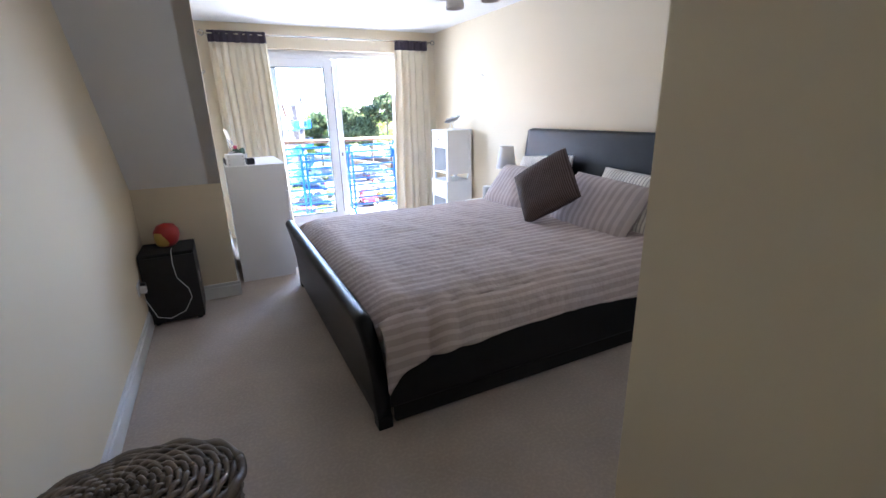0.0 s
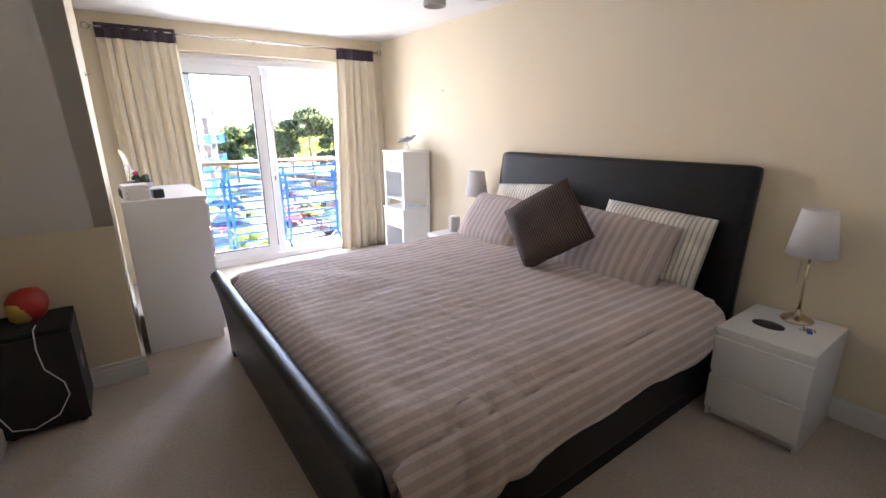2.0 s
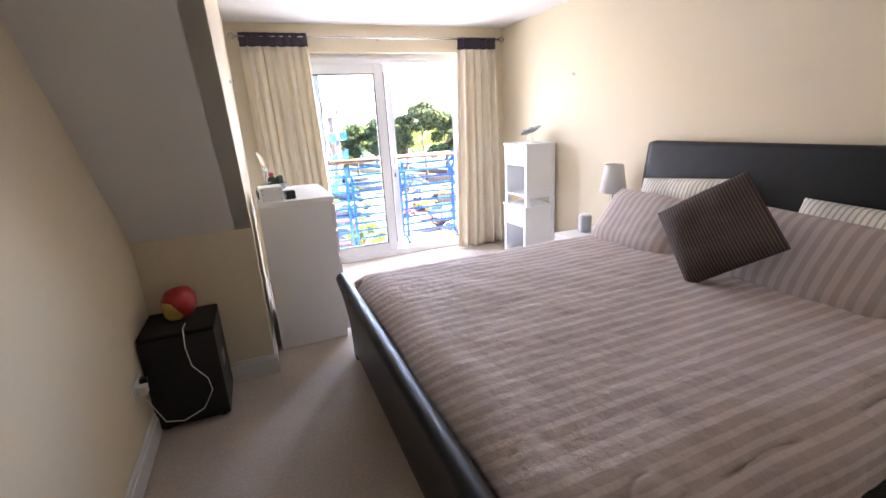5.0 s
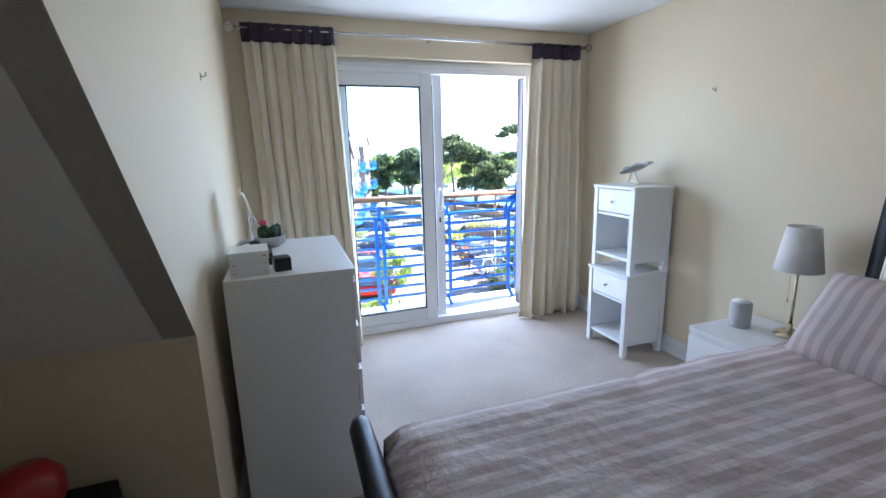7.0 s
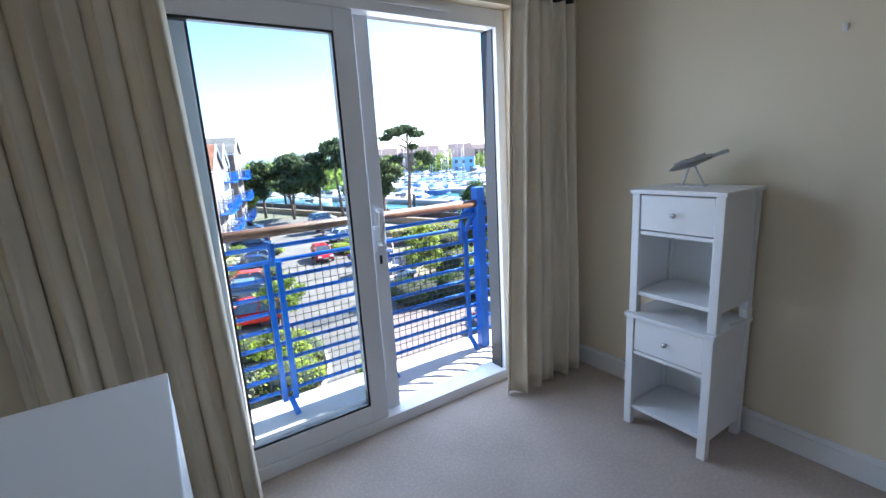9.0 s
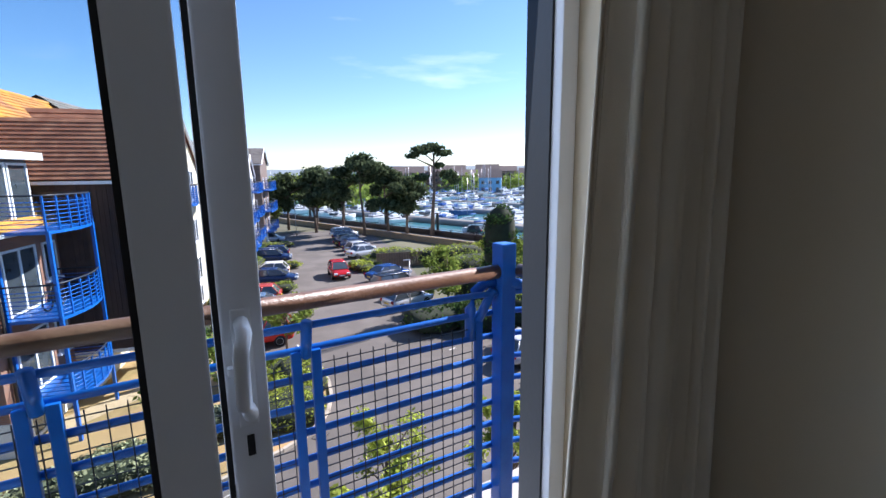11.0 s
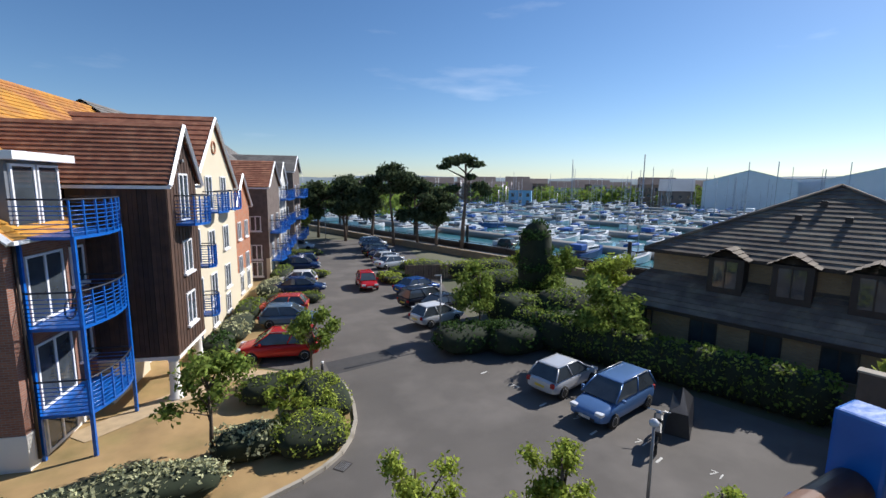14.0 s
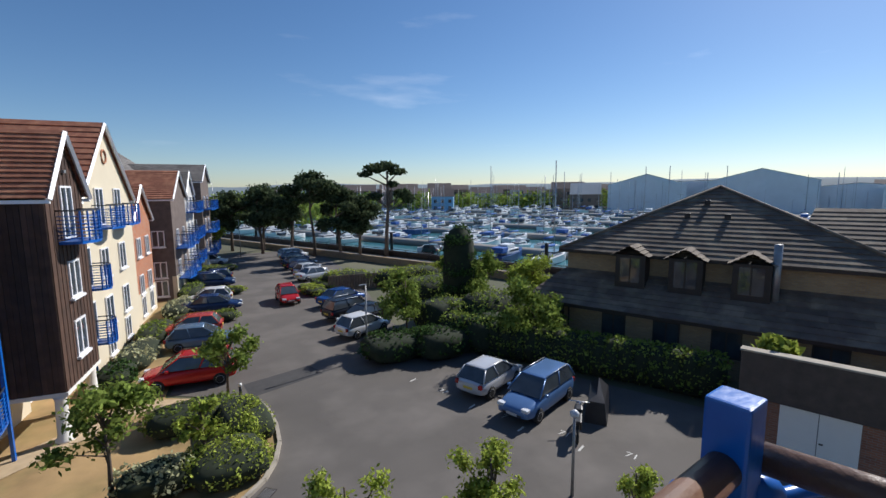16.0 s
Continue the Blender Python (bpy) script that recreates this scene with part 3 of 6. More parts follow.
sleigh("footboard", board_outline(-2.60, -0.07, 0.625, 0.085, 0.04), BY0, BY1, (0.25, 0.5, 0.75))
sleigh("headboard", board_outline(-0.20, 0.11, 1.352, 0.075, 0.034), -4.68, -2.555, (-1,))
for y0, y1 in ((-4.70, -4.64), (-2.46, -2.40)):
    pbox("side_rail", leather, bed, -2.53, -0.20, y0, y1, 0.12, 0.42, 0.012)
    pbox("valance", black_cloth, bed, -2.5, -0.25, y0 + 0.015, y1 - 0.015, 0.02, 0.13)
for lx, ly in ((-2.60, -4.655), (-2.60, -2.37), (-0.2, -4.64), (-0.2, -2.55)):
    pbox("leg", leather, bed, lx, lx + 0.08, ly - 0.04, ly + 0.04, 0, 0.07, 0.006)
mt = thing("mattress", "thick mattress under a pale fitted sheet", "mattress")
pbox("mattress_body", sheet_mat, mt, -2.50, -0.20, -4.62, -2.47, 0.30, 0.585, 0.05)

# duvet: a draped sheet, rounded over the mattress edges, with creases
dv = thing("duvet", "mauve-grey striped cotton duvet hanging over the bedside", "duvet")
nu, nv = 170, 190
verts, faces = [], []
for i in range(nu + 1):
    s = i / nu
    x = -2.545 + 2.10 * s
    near_drop = 0.185 + 0.15 * math.exp(-s / 0.055) + 0.015 * math.sin(s * 9)
    for j in range(nv + 1):
        t = j / nv * 2 - 1
        hw, yc = (1.145 if t < 0 else 1.09), -3.545
        a = abs(t)
        edge = 0.86
        if a < edge:
            yy = hw * a / edge
            z = 0.645 + 0.025 * math.cos(a * 1.6) - 0.05 * max(0, (a / edge - 0.86) / 0.14) ** 2
        else:
            q = (a - edge) / (1 - edge)
            drop = (near_drop if t < 0 else 0.30) * q
            yy = hw + 0.045 * math.sin(min(1, q * 3) * math.pi / 2) + 0.02 * q
            z = 0.62 - drop
        foot = max(0, 1 - s / 0.07)
        z -= 0.10 * foot ** 2 * (1 if a < edge else 0.3)
        w = noise.fractal(Vector((x * 5.5, yy * (1 if t > 0 else -1) * 5.5, z * 4)), 0.9, 2.1, 4) * 0.011
        w += abs(noise.noise(Vector((x * 2.2, t * 3.0, 3)))) * 0.015
        if t < 0 and a > edge - 0.05:
            w += 0.020 * math.exp(-((s - 0.14) / 0.09) ** 2) * math.sin(s * 75 + 3 * a)
            w += 0.010 * math.sin(s * 21 + 4 * a)
        yo = (1 if t > 0 else -1) * (yy + (w if a >= edge else 0))
        verts.append((x + 0.008 * math.sin(yo * 6), yc + yo, z + (w if a < edge else 0.3 * w)))
for i in range(nu):
    for j in range(nv):
        a = i * (nv + 1) + j
        faces.append((a, a + 1, a + nv + 2, a + nv + 1))
dobj = raw("cover", verts, faces, duvet_mat, dv, "", True)
so = dobj.modifiers.new("thickness", "SOLIDIFY")
so.thickness, so.offset = 0.03, -1


def pillow(name, label, mat, w, h, th, m, group=""):
    """Stuffed cushion with pinched corners, lying in its own x and y."""
    ob = thing(name, label, name)
    if group:
        ob["group"] = group
    verts, faces = [], []
    n = 22
    for side in (1, -1):
        for i in range(n + 1):
            for j in range(n + 1):
                u, v = i / n * 2 - 1, j / n * 2 - 1
                bulge = max(0, (1 - u ** 4) * (1 - v ** 4)) ** 0.55
                pin = 1 - 0.07 * (1 - abs(v)) * u * u, 1 - 0.07 * (1 - abs(u)) * v * v
                crease = 0.012 * noise.noise(Vector((u * 3, v * 3, side * 4 + w)))
                verts.append((u * w / 2 * pin[1], v * h / 2 * pin[0], side * (th / 2 * bulge + 0.006) + crease * bulge))
    k = (n + 1) ** 2
    for i in range(n):
        for j in range(n):
            a = i * (n + 1) + j
            faces.append((a, a + n + 1, a + n + 2, a + 1))
            faces.append((k + a, k + a + 1, k + a + n + 2, k + a + n + 1))
    for i in range(n):
        for a, b in ((i, i + 1), (i * (n + 1) + n, (i + 1) * (n + 1) + n), (n * (n + 1) + i, n * (n + 1) + i + 1), (i * (n + 1), (i + 1) * (n + 1))):
            faces.append((a, b, b + k, a + k))
    raw("cover", verts, faces, mat, ob, "", True)
    ob.matrix_basis = m
    return ob


def leaning(x, y, z, tilt, turn, spin=0):
    """A pose facing the foot of the bed: tilt back from upright, turned about the vertical, spun in its own plane."""
    return Matrix.Translation((x, y, z)) @ Matrix.Rotation(radians(-90 + turn), 4, "Z") @ Matrix.Rotation(radians(90 - tilt), 4, "X") @ Matrix.Rotation(radians(spin), 4, "Z")


pillow("pillow", "cream patterned cotton pillow against the headboard", pattern_mat, 0.74, 0.50, 0.16, leaning(-0.30, -4.17, 0.85, 22, 2, -3), "pillows")
pillow("pillow", "cream patterned cotton pillow against the headboard", pattern_mat, 0.74, 0.50, 0.16, leaning(-0.29, -3.05, 0.90, 20, 0, 5), "pillows")
pillow("pillow", "mauve-grey striped pillow leaning on another pillow", pillow_mat, 0.78, 0.50, 0.20, leaning(-0.50, -4.02, 0.83, 36, 3, -4), "pillows")
pillow("pillow", "mauve-grey striped pillow leaning on another pillow", pillow_mat, 0.78, 0.50, 0.20, leaning(-0.50, -2.92, 0.82, 38, -3), "pillows")
pillow("cushion", "dark brown ribbed square cushion standing on its corner", cushion_mat, 0.50, 0.50, 0.17, leaning(-0.76, -3.70, 0.975, 32, 14, 38))


# ---- bedside tables and chest ----
def drawer_unit(name, label, w, d, h, rows, group=""):
    """Laminate drawer unit; front faces -x, w along y, origin at the middle of its back on the floor."""
    ob = thing(name, label, "bedside table" if rows < 3 else "chest of drawers", 0, 0, 0, 0, group)
    pbox("top", white_lam, ob, -d, 0, -w / 2, w / 2, h - 0.03, h, 0.003)
    for s in (-1, 1):
        pbox("side_panel", white_lam, ob, -d + 0.022, -0.0, min(s * w / 2, s * (w / 2 - 0.02)), max(s * w / 2, s * (w / 2 - 0.02)), 0.0, h - 0.03, 0.002)
    pbox("back_panel", white_lam, ob, -0.02, -0.005, -w / 2 + 0.02, w / 2 - 0.02, 0.02, h - 0.03)
    pbox("plinth", white_lam, ob, -d + 0.05, -d + 0.065, -w / 2 + 0.02, w / 2 - 0.02, 0.0, 0.06)
    z, dh = 0.06, (h - 0.09) / rows
    for r in range(rows):
        bm = bmesh.new()
        box(bm, -d, -d + 0.02, -w / 2, w / 2, z + 0.003, z + dh - 0.028, 0.002)
        dr = part("drawer", bm, white_lam, ob)
        pbox("drawer_lip", white_lam, dr, -d + 0.012, -d + 0.022, -w / 2 + 0.005, w / 2 - 0.005, z + dh - 0.03, z + dh - 0.002)
        z += dh
    return ob


ns = drawer_unit("bedside_table", "white two-drawer bedside table beside the bed", 0.44, 0.535, 0.555, 2, "bedside tables")
ns.matrix_basis = pose(-0.022, -4.985, 0)
ns2 = copy_thing(ns, pose(-0.022, -2.165, 0))
ns2["label"] = "white two-drawer bedside table near the balcony door"
ch = drawer_unit("chest_of_drawers", "tall white laminate chest of drawers by cheek wall", 0.90, 0.53, 1.14, 5)
ch.matrix_basis = pose(-3.085, -1.52, 0, 0, 0, 180)


def table_lamp(x, y, z, label):
    ob = thing("table_lamp", label, "table lamp", x, y, z, 0, "bedside lamps")
    plathe("base", nickel, ob, [(0.075, 0), (0.078, 0.008), (0.070, 0.018), (0.040, 0.032), (0.016, 0.045), (0.012, 0.07)], n=28)
    plathe("stem", nickel, ob, [(0.008, 0.06), (0.007, 0.2), (0.007, 0.45)], n=12)
    bm = bmesh.new()
    lathe(bm, [(0.115, 0.385), (0.078, 0.63), (0.076, 0.63), (0.113, 0.385)], n=32)
    part("shade", bm, shade_mat, ob, "white pleated fabric shade", True)
    ptube("pull_cord", nickel, ob, [(0.0, 0.035, 0.34), (0.0, 0.035, 0.20)], 0.0015, 5)
    plathe("pull_bead", nickel, ob, [(0.0, 0.185), (0.006, 0.19), (0.006, 0.205), (0.0, 0.21)], 0, 0.035, 0, 8)
    return ob


table_lamp(-0.13, -5.0, 0.555, "brass-toned table lamp with white shade on bedside table")
table_lamp(-0.17, -2.27, 0.555, "brass-toned table lamp with white shade beside speaker")
sp = thing("smart_speaker", "small pale grey fabric-covered round speaker on bedside table", "speaker", -0.29, -2.06, 0.555)
plathe("body", grey_fabric, sp, [(0.052, 0), (0.058, 0.01), (0.058, 0.145), (0.05, 0.155)], n=28)
plathe("top_ring", gloss_white, sp, [(0.05, 0.154), (0.046, 0.16), (0.0, 0.161)], n=28)
ds = thing("charging_pad", "black oval pad lying on the bedside table", "pad", -0.33, -4.93, 0.555)
plathe("pad", black_plastic, ds, [(0.06, 0), (0.062, 0.006), (0.055, 0.012), (0.0, 0.013)], n=28, sx=0.8, sy=1.25)
ky = thing("keys", "small bunch of keys with blue tags", "keys", -0.25, -5.09, 0.555, 20)
pbox("tag", blue_key, ky, -0.035, 0.02, -0.012, 0.012, 0.0, 0.012, 0.003)
pbox("key", chrome, ky, 0.0, 0.055, 0.012, 0.024, 0.0, 0.003, 0.001)
pbox("key", chrome, ky, -0.01, 0.045, -0.03, -0.02, 0.0, 0.003, 0.001)
bm = bmesh.new()
tube(bm, [(0.012 * math.cos(i * math.pi / 6), 0.03 + 0.012 * math.sin(i * math.pi / 6), 0.003) for i in range(13)], 0.0015, 5)
part("ring", bm, chrome, ky)


def open_cabinet(z, d, label):
    """Bedside cabinet on four legs with one drawer above an open shelf; front faces -x."""
    w, h = 0.455, 0.672
    ob = thing("bedside_cabinet", label, "cabinet", -0.045, -1.03, z, 0, "stacked cabinets")
    pbox("top", white_stain, ob, -d - 0.012, 0, -w / 2 - 0.01, w / 2 + 0.01, h - 0.022, h, 0.004)
    for lx0 in (-d, -0.042):
        for s in (-1, 1):
            y0, y1 = sorted((s * w / 2, s * (w / 2 - 0.042)))
            pbox("leg", white_stain, ob, lx0, lx0 + 0.042, y0, y1, 0, h - 0.022, 0.003)
    for s in (-1, 1):
        y0, y1 = sorted((s * (w / 2 - 0.008), s * (w / 2 - 0.026)))
        pbox("side_panel", white_stain, ob, -d + 0.04, -0.04, y0, y1, 0.09, h - 0.022)
    pbox("back_panel", white_stain, ob, -0.02, -0.01, -w / 2 + 0.03, w / 2 - 0.03, 0.09, h - 0.03)
    pbox("shelf", white_stain, ob, -d + 0.01, -0.015, -w / 2 + 0.03, w / 2 - 0.03, 0.10, 0.122, 0.002)
    pbox("divider", white_stain, ob, -d + 0.01, -0.015, -w / 2 + 0.03, w / 2 - 0.03, 0.435, 0.455, 0.002)
    dr = pbox("drawer", white_stain, ob, -d + 0.006, -0.03, -w / 2 + 0.046, w / 2 - 0.046, 0.462, h - 0.030, 0.003)
    bm = bmesh.new()
    lathe(bm, [(0.006, 0), (0.006, 0.012), (0.014, 0.018), (0.012, 0.027), (0.0, 0.03)], n=16)
    bmesh.ops.rotate(bm, cent=(0, 0, 0), matrix=Matrix.Rotation(radians(-90), 3, "Y"), verts=bm.verts)
    bmesh.ops.translate(bm, verts=bm.verts, vec=(-d + 0.006, 0, 0.55))
    part("knob", bm, chrome, dr, "small metal knob", True)
    return ob


open_cabinet(0, 0.385, "white stained bedside cabinet carrying an identical one")
open_cabinet(0.672, 0.365, "white stained bedside cabinet stacked on another")
shp = thing("model_ship", "small grey model craft on a clear stand", "model", -0.20, -1.0, 1.344, 12)
bm = bmesh.new()
lathe(bm, [(0.0, 0.0), (0.10, 0.012), (0.115, 0.02), (0.09, 0.034), (0.03, 0.046), (0.0, 0.048)], n=20, sx=0.8, sy=1.0)
box(bm, -0.03, -0.008, -0.16, -0.08, 0.012, 0.028)
box(bm, 0.008, 0.03, -0.16, -0.08, 0.012, 0.028)
for gx, gy in ((-0.05, 0.02), (0.04, -0.03), (0.0, 0.06), (-0.02, -0.05)):
    box(bm, gx - 0.015, gx + 0.015, gy - 0.02, gy + 0.02, 0.03, 0.047, 0.003)
bmesh.ops.rotate(bm, cent=(0, 0, 0), matrix=Matrix.Rotation(radians(-20), 3, "X"), verts=bm.verts)
bmesh.ops.translate(bm, verts=bm.verts, vec=(0, 0, 0.10))
part("hull", bm, grey_metal, shp)
bm = bmesh.new()
tube(bm, [(0, -0.05, 0.006), (0, 0.0, 0.112)], 0.006)
tube(bm, [(0, 0.05, 0.006), (0, 0.02, 0.105)], 0.006)
box(bm, -0.04, 0.04, -0.06, 0.07, 0, 0.006)
part("stand", bm, gloss_white, shp)

ad = thing("plug_adapter", "small white plug adapter lying on the lower cabinet", "adapter", -0.075, -1.245, 0.672)
pbox("body", gloss_white, ad, -0.03, 0.03, -0.018, 0.02, 0, 0.05, 0.006)
pbox("lead", gloss_white, ad, -0.17, -0.03, -0.004, 0.004, 0, 0.008, 0.002)

# things on the chest
bxs = thing("storage_box", "small white card box with metal corners on chest", "box", -2.985, -1.87, 1.14, 4)
pbox("body", gloss_white, bxs, -0.075, 0.075, -0.06, 0.11, 0, 0.075, 0.002)
lid = pbox("lid", gloss_white, bxs, -0.079, 0.079, -0.064, 0.114, 0.07, 0.105, 0.003)
for cx in (-0.06, 0.06):
    for cz in (0.018, 0.055, 0.088):
        plathe("stud", chrome, bxs, [(0.006, -0.003), (0.006, 0.003)], cx, -0.063 if cz < 0.07 else -0.066, cz, 10)
bb = thing("black_box", "small black box lying on the chest", "box", -2.855, -1.87, 1.14, 10)
pbox("body", black_plastic, bb, -0.035, 0.035, -0.025, 0.05, 0, 0.06, 0.006)
tray = thing("watch_case", "flat black case with a watch on it", "case", -2.98, -1.66, 1.14, 3)
pbox("body", black_plastic, tray, -0.10, 0.08, -0.09, 0.12, 0, 0.055, 0.005)
wt = thing("wristwatch", "steel wristwatch with a dark dial", "watch", -2.97, -1.70, 1.195, 15)
bm = bmesh.new()
tube(bm, [(-0.03 + 0.045 * math.cos(a), 0, 0.03 + 0.028 * math.sin(a)) for a in [i * math.pi / 8 for i in range(17)]], 0.010, 8)
part("strap", bm, chrome, wt)
bm = bmesh.new()
lathe(bm, [(0.024, 0), (0.026, 0.004), (0.022, 0.010), (0.0, 0.011)], n=20)
bmesh.ops.rotate(bm, cent=(0, 0, 0), matrix=Matrix.Rotation(radians(70), 3, "X"), verts=bm.verts)
bmesh.ops.translate(bm, verts=bm.verts, vec=(0.0, -0.012, 0.035))
part("dial", bm, black_plastic, wt, "dark round dial", True)
mr = thing("vanity_mirror", "round chrome tilting mirror on a stand", "mirror", -3.0, -1.42, 1.14, 97)
plathe("base", chrome, mr, [(0.06, 0), (0.062, 0.006), (0.02, 0.014), (0.006, 0.03), (0.006, 0.12)], n=24)
bm = bmesh.new()
tube(bm, [(0.098 * math.cos(a), 0, 0.23 + 0.105 * math.sin(a)) for a in [math.pi + i * math.pi / 12 for i in range(13)]], 0.005, 8)
part("yoke", bm, chrome, mr, "", True)
bm = bmesh.new()
lathe(bm, [(0.093, -0.006), (0.097, 0), (0.093, 0.006)], n=36)
bmesh.ops.rotate(bm, cent=(0, 0, 0), matrix=Matrix.Rotation(radians(72), 3, "X"), verts=bm.verts)
bmesh.ops.translate(bm, verts=bm.verts, vec=(0, 0, 0.24))
part("mirror_disc", bm, mirror_mat, mr)
pt = thing("plant_pot", "grey bowl with small cacti and pink flower", "plant", -2.93, -1.27, 1.14)
plathe("bowl", M("grey_ceramic", (0.42, 0.41, 0.40), 0.7, var=0.1), pt, [(0.05, 0), (0.085, 0.02), (0.092, 0.06), (0.085, 0.062), (0.08, 0.05), (0.0, 0.048)], n=28)
for i in range(9):
    a = i * 2.4
    r0 = 0.012 + 0.05 * (i / 9)
    plathe("cactus", cactus_mat, pt, [(0.012, 0), (0.02, 0.02), (0.018, 0.045 + 0.02 * math.sin(i * 1.7)), (0.0, 0.06 + 0.02 * math.sin(i * 1.7))], r0 * math.cos(a), r0 * math.sin(a), 0.05, 8)
plathe("flower", pink_mat, pt, [(0.004, 0), (0.02, 0.01), (0.022, 0.03), (0.0, 0.04)], -0.02, 0.0, 0.115, 10)

# subwoofer corner
sw = thing("subwoofer", "black box subwoofer on the carpet in the alcove", "speaker", -3.612, -2.49, 0)
pbox("cabinet", black_ash, sw, -0.19, 0.19, -0.19, 0.19, 0.02, 0.56, 0.006)
pbox("top_grille", black_cloth, sw, -0.19, 0.19, -0.19, 0.19, 0.56, 0.59, 0.012)
for sx in (-0.15, 0.15):
    for sy in (-0.15, 0.15):
        plathe("foot", black_plastic, sw, [(0.02, 0), (0.02, 0.02)], sx, sy, 0, 12)
pbox("side_badge", grey_metal, sw, 0.19, 0.193, -0.08, 0.02, 0.28, 0.36)
hm = thing("novelty_speaker", "red and gold rounded novelty speaker on subwoofer", "ornament", -3.60, -2.44, 0.59, -35)
bm = bmesh.new()
lathe(bm, [(0.05, 0), (0.075, 0.03), (0.092, 0.08), (0.09, 0.13), (0.06, 0.175), (0.0, 0.19)], n=24, sx=0.92, sy=1.12)
part("body", bm, red_plastic, hm, "", True)
bm = bmesh.new()
lathe(bm, [(0.035, 0.01), (0.055, 0.03), (0.062, 0.08), (0.055, 0.125), (0.0, 0.15)], 0, -0.048, 0, 20, 1.0, 0.98)
part("front", bm, gold_plastic, hm, "gold front plate", True)
cb = thing("charging_cable", "thin white cable draped down the subwoofer", "cable", 0, 0, 0)
ptube("cable", gloss_white, cb, [(-3.57, -2.58, 0.597), (-3.57, -2.68, 0.605), (-3.575, -2.70, 0.5), (-3.565, -2.692, 0.38), (-3.50, -2.69, 0.28), (-3.49, -2.69, 0.2), (-3.55, -2.70, 0.1), (-3.66, -2.71, 0.06), (-3.74, -2.74, 0.1), (-3.79, -2.78, 0.28)], 0.0035, 6)
so_ = thing("wall_socket", "white double wall socket with plugs", "socket", XL, -2.80, 0.38)
pbox("plate", gloss_white, so_, 0, 0.010, -0.075, 0.075, -0.045, 0.045, 0.003)
pbox("plug", gloss_white, so_, 0.010, 0.055, -0.06, -0.01, -0.03, 0.02, 0.008)
pbox("plug", black_plastic, so_, 0.010, 0.045, 0.01, 0.05, -0.02, 0.03, 0.008, "black plug")

# wicker basket by the entrance
bk = thing("wicker_basket", "dark woven wicker basket with domed lid", "basket", -3.55, -5.26, 0, 10)
bm = bmesh.new()
for r in range(22):
    z = 0.012 + r * 0.022
    rad = 0.235 + 0.045 * (r / 21)
    pts = [(1.15 * rad * math.cos(2 * math.pi * i / 48), 0.85 * rad * math.sin(2 * math.pi * i / 48), z + 0.004 * math.sin(i * math.pi / 2 + r * math.pi)) for i in range(49)]
    pts = [(px * (1 + 0.012 * math.cos(i * math.pi + r * math.pi)), py * (1 + 0.012 * math.cos(i * math.pi + r * math.pi)), pz) for i, (px, py, pz) in enumerate(pts)]
    tube(bm, pts, 0.011, 6)
part("body", bm, wicker_mat, bk, "", True)
bm = bmesh.new()
nst = 26
for i in range(nst):
    a = 2 * math.pi * i / nst
    tube(bm, [(1.15 * rr * math.cos(a), 0.85 * rr * math.sin(a), 0.50 + 0.06 * (1 - (rr / 0.29) ** 2)) for rr in (0.02, 0.1, 0.2, 0.285)], 0.006, 5)
for r in range(15):
    rad = 0.03 + 0.26 * r / 14
    zz = 0.505 + 0.06 * (1 - (rad / 0.29) ** 2)
    pts = [(1.15 * rad * math.cos(a), 0.85 * rad * math.sin(a), zz + 0.008 * math.cos(nst / 2 * a + r * math.pi)) for a in [2 * math.pi * i / 78 for i in range(79)]]
    tube(bm, pts, 0.0095 if r < 14 else 0.016, 5)
part("lid", bm, wicker_mat, bk, "woven domed lid", True)

# ceiling light
cl = thing("ceiling_light", "ceiling light with white glass shades on wooden arms", "ceiling light", -1.32, -3.35, 0)
plathe("rose", brass, cl, [(0.06, 2.68), (0.055, 2.65), (0.015, 2.64), (0.015, 2.50), (0.04, 2.48), (0.03, 2.44), (0.0, 2.43)], n=20)
for i in range(3):
    a = radians(200 + 120 * i)
    c, s = math.cos(a), math.sin(a)
    ptube("arm", rail_wood, cl, [(0.03 * c, 0.03 * s, 2.47), (0.12 * c, 0.12 * s, 2.44), (0.19 * c, 0.19 * s, 2.46)], 0.010, 8)
    plathe("shade", shade_mat, cl, [(0.02, 2.47), (0.05, 2.44), (0.07, 2.39), (0.075, 2.35), (0.07, 2.35), (0.045, 2.435), (0.0, 2.46)], 0.20 * c, 0.20 * s, 0, 20, "white glass shade")


# ---- balcony ----
bal = thing("balcony_railing", "blue steel balcony railing with round timber handrail", "railing")
PX, PY, RY = -0.3625, 0.5695, 0.5695
structure(pbox("balcony_floor", paving, None, -3.6, 0.35, 0.15, 0.80, -0.16, -0.02, 0.01), "pale grey balcony deck", "balcony")
structure(pbox("door_sill", upvc, None, OX0, OX1, 0.14, 0.22, -0.01, 0.035, 0.004), "white sloping door sill", "sill")
structure(pbox("outer_wall_east", brick_red, None, 0.2, 5.0, -0.1, 0.15, -7, 3.2), "red brick outside wall beside the balcony")
structure(pbox("outer_wall_below", brick_red, None, -8, 5.0, -0.12, 0.13, -7, -0.22), "red brick outside wall under the balcony")
pbox("post", blue_paint, bal, PX - 0.0375, PX + 0.0375, PY - 0.0375, PY + 0.0375, -0.02, 1.308, 0.006, "square blue corner post")
ptube("handrail", rail_wood, bal, [(-3.5, RY, 1.185), (PX - 0.03, RY, 1.185)], 0.031, 18, "round brown timber handrail")
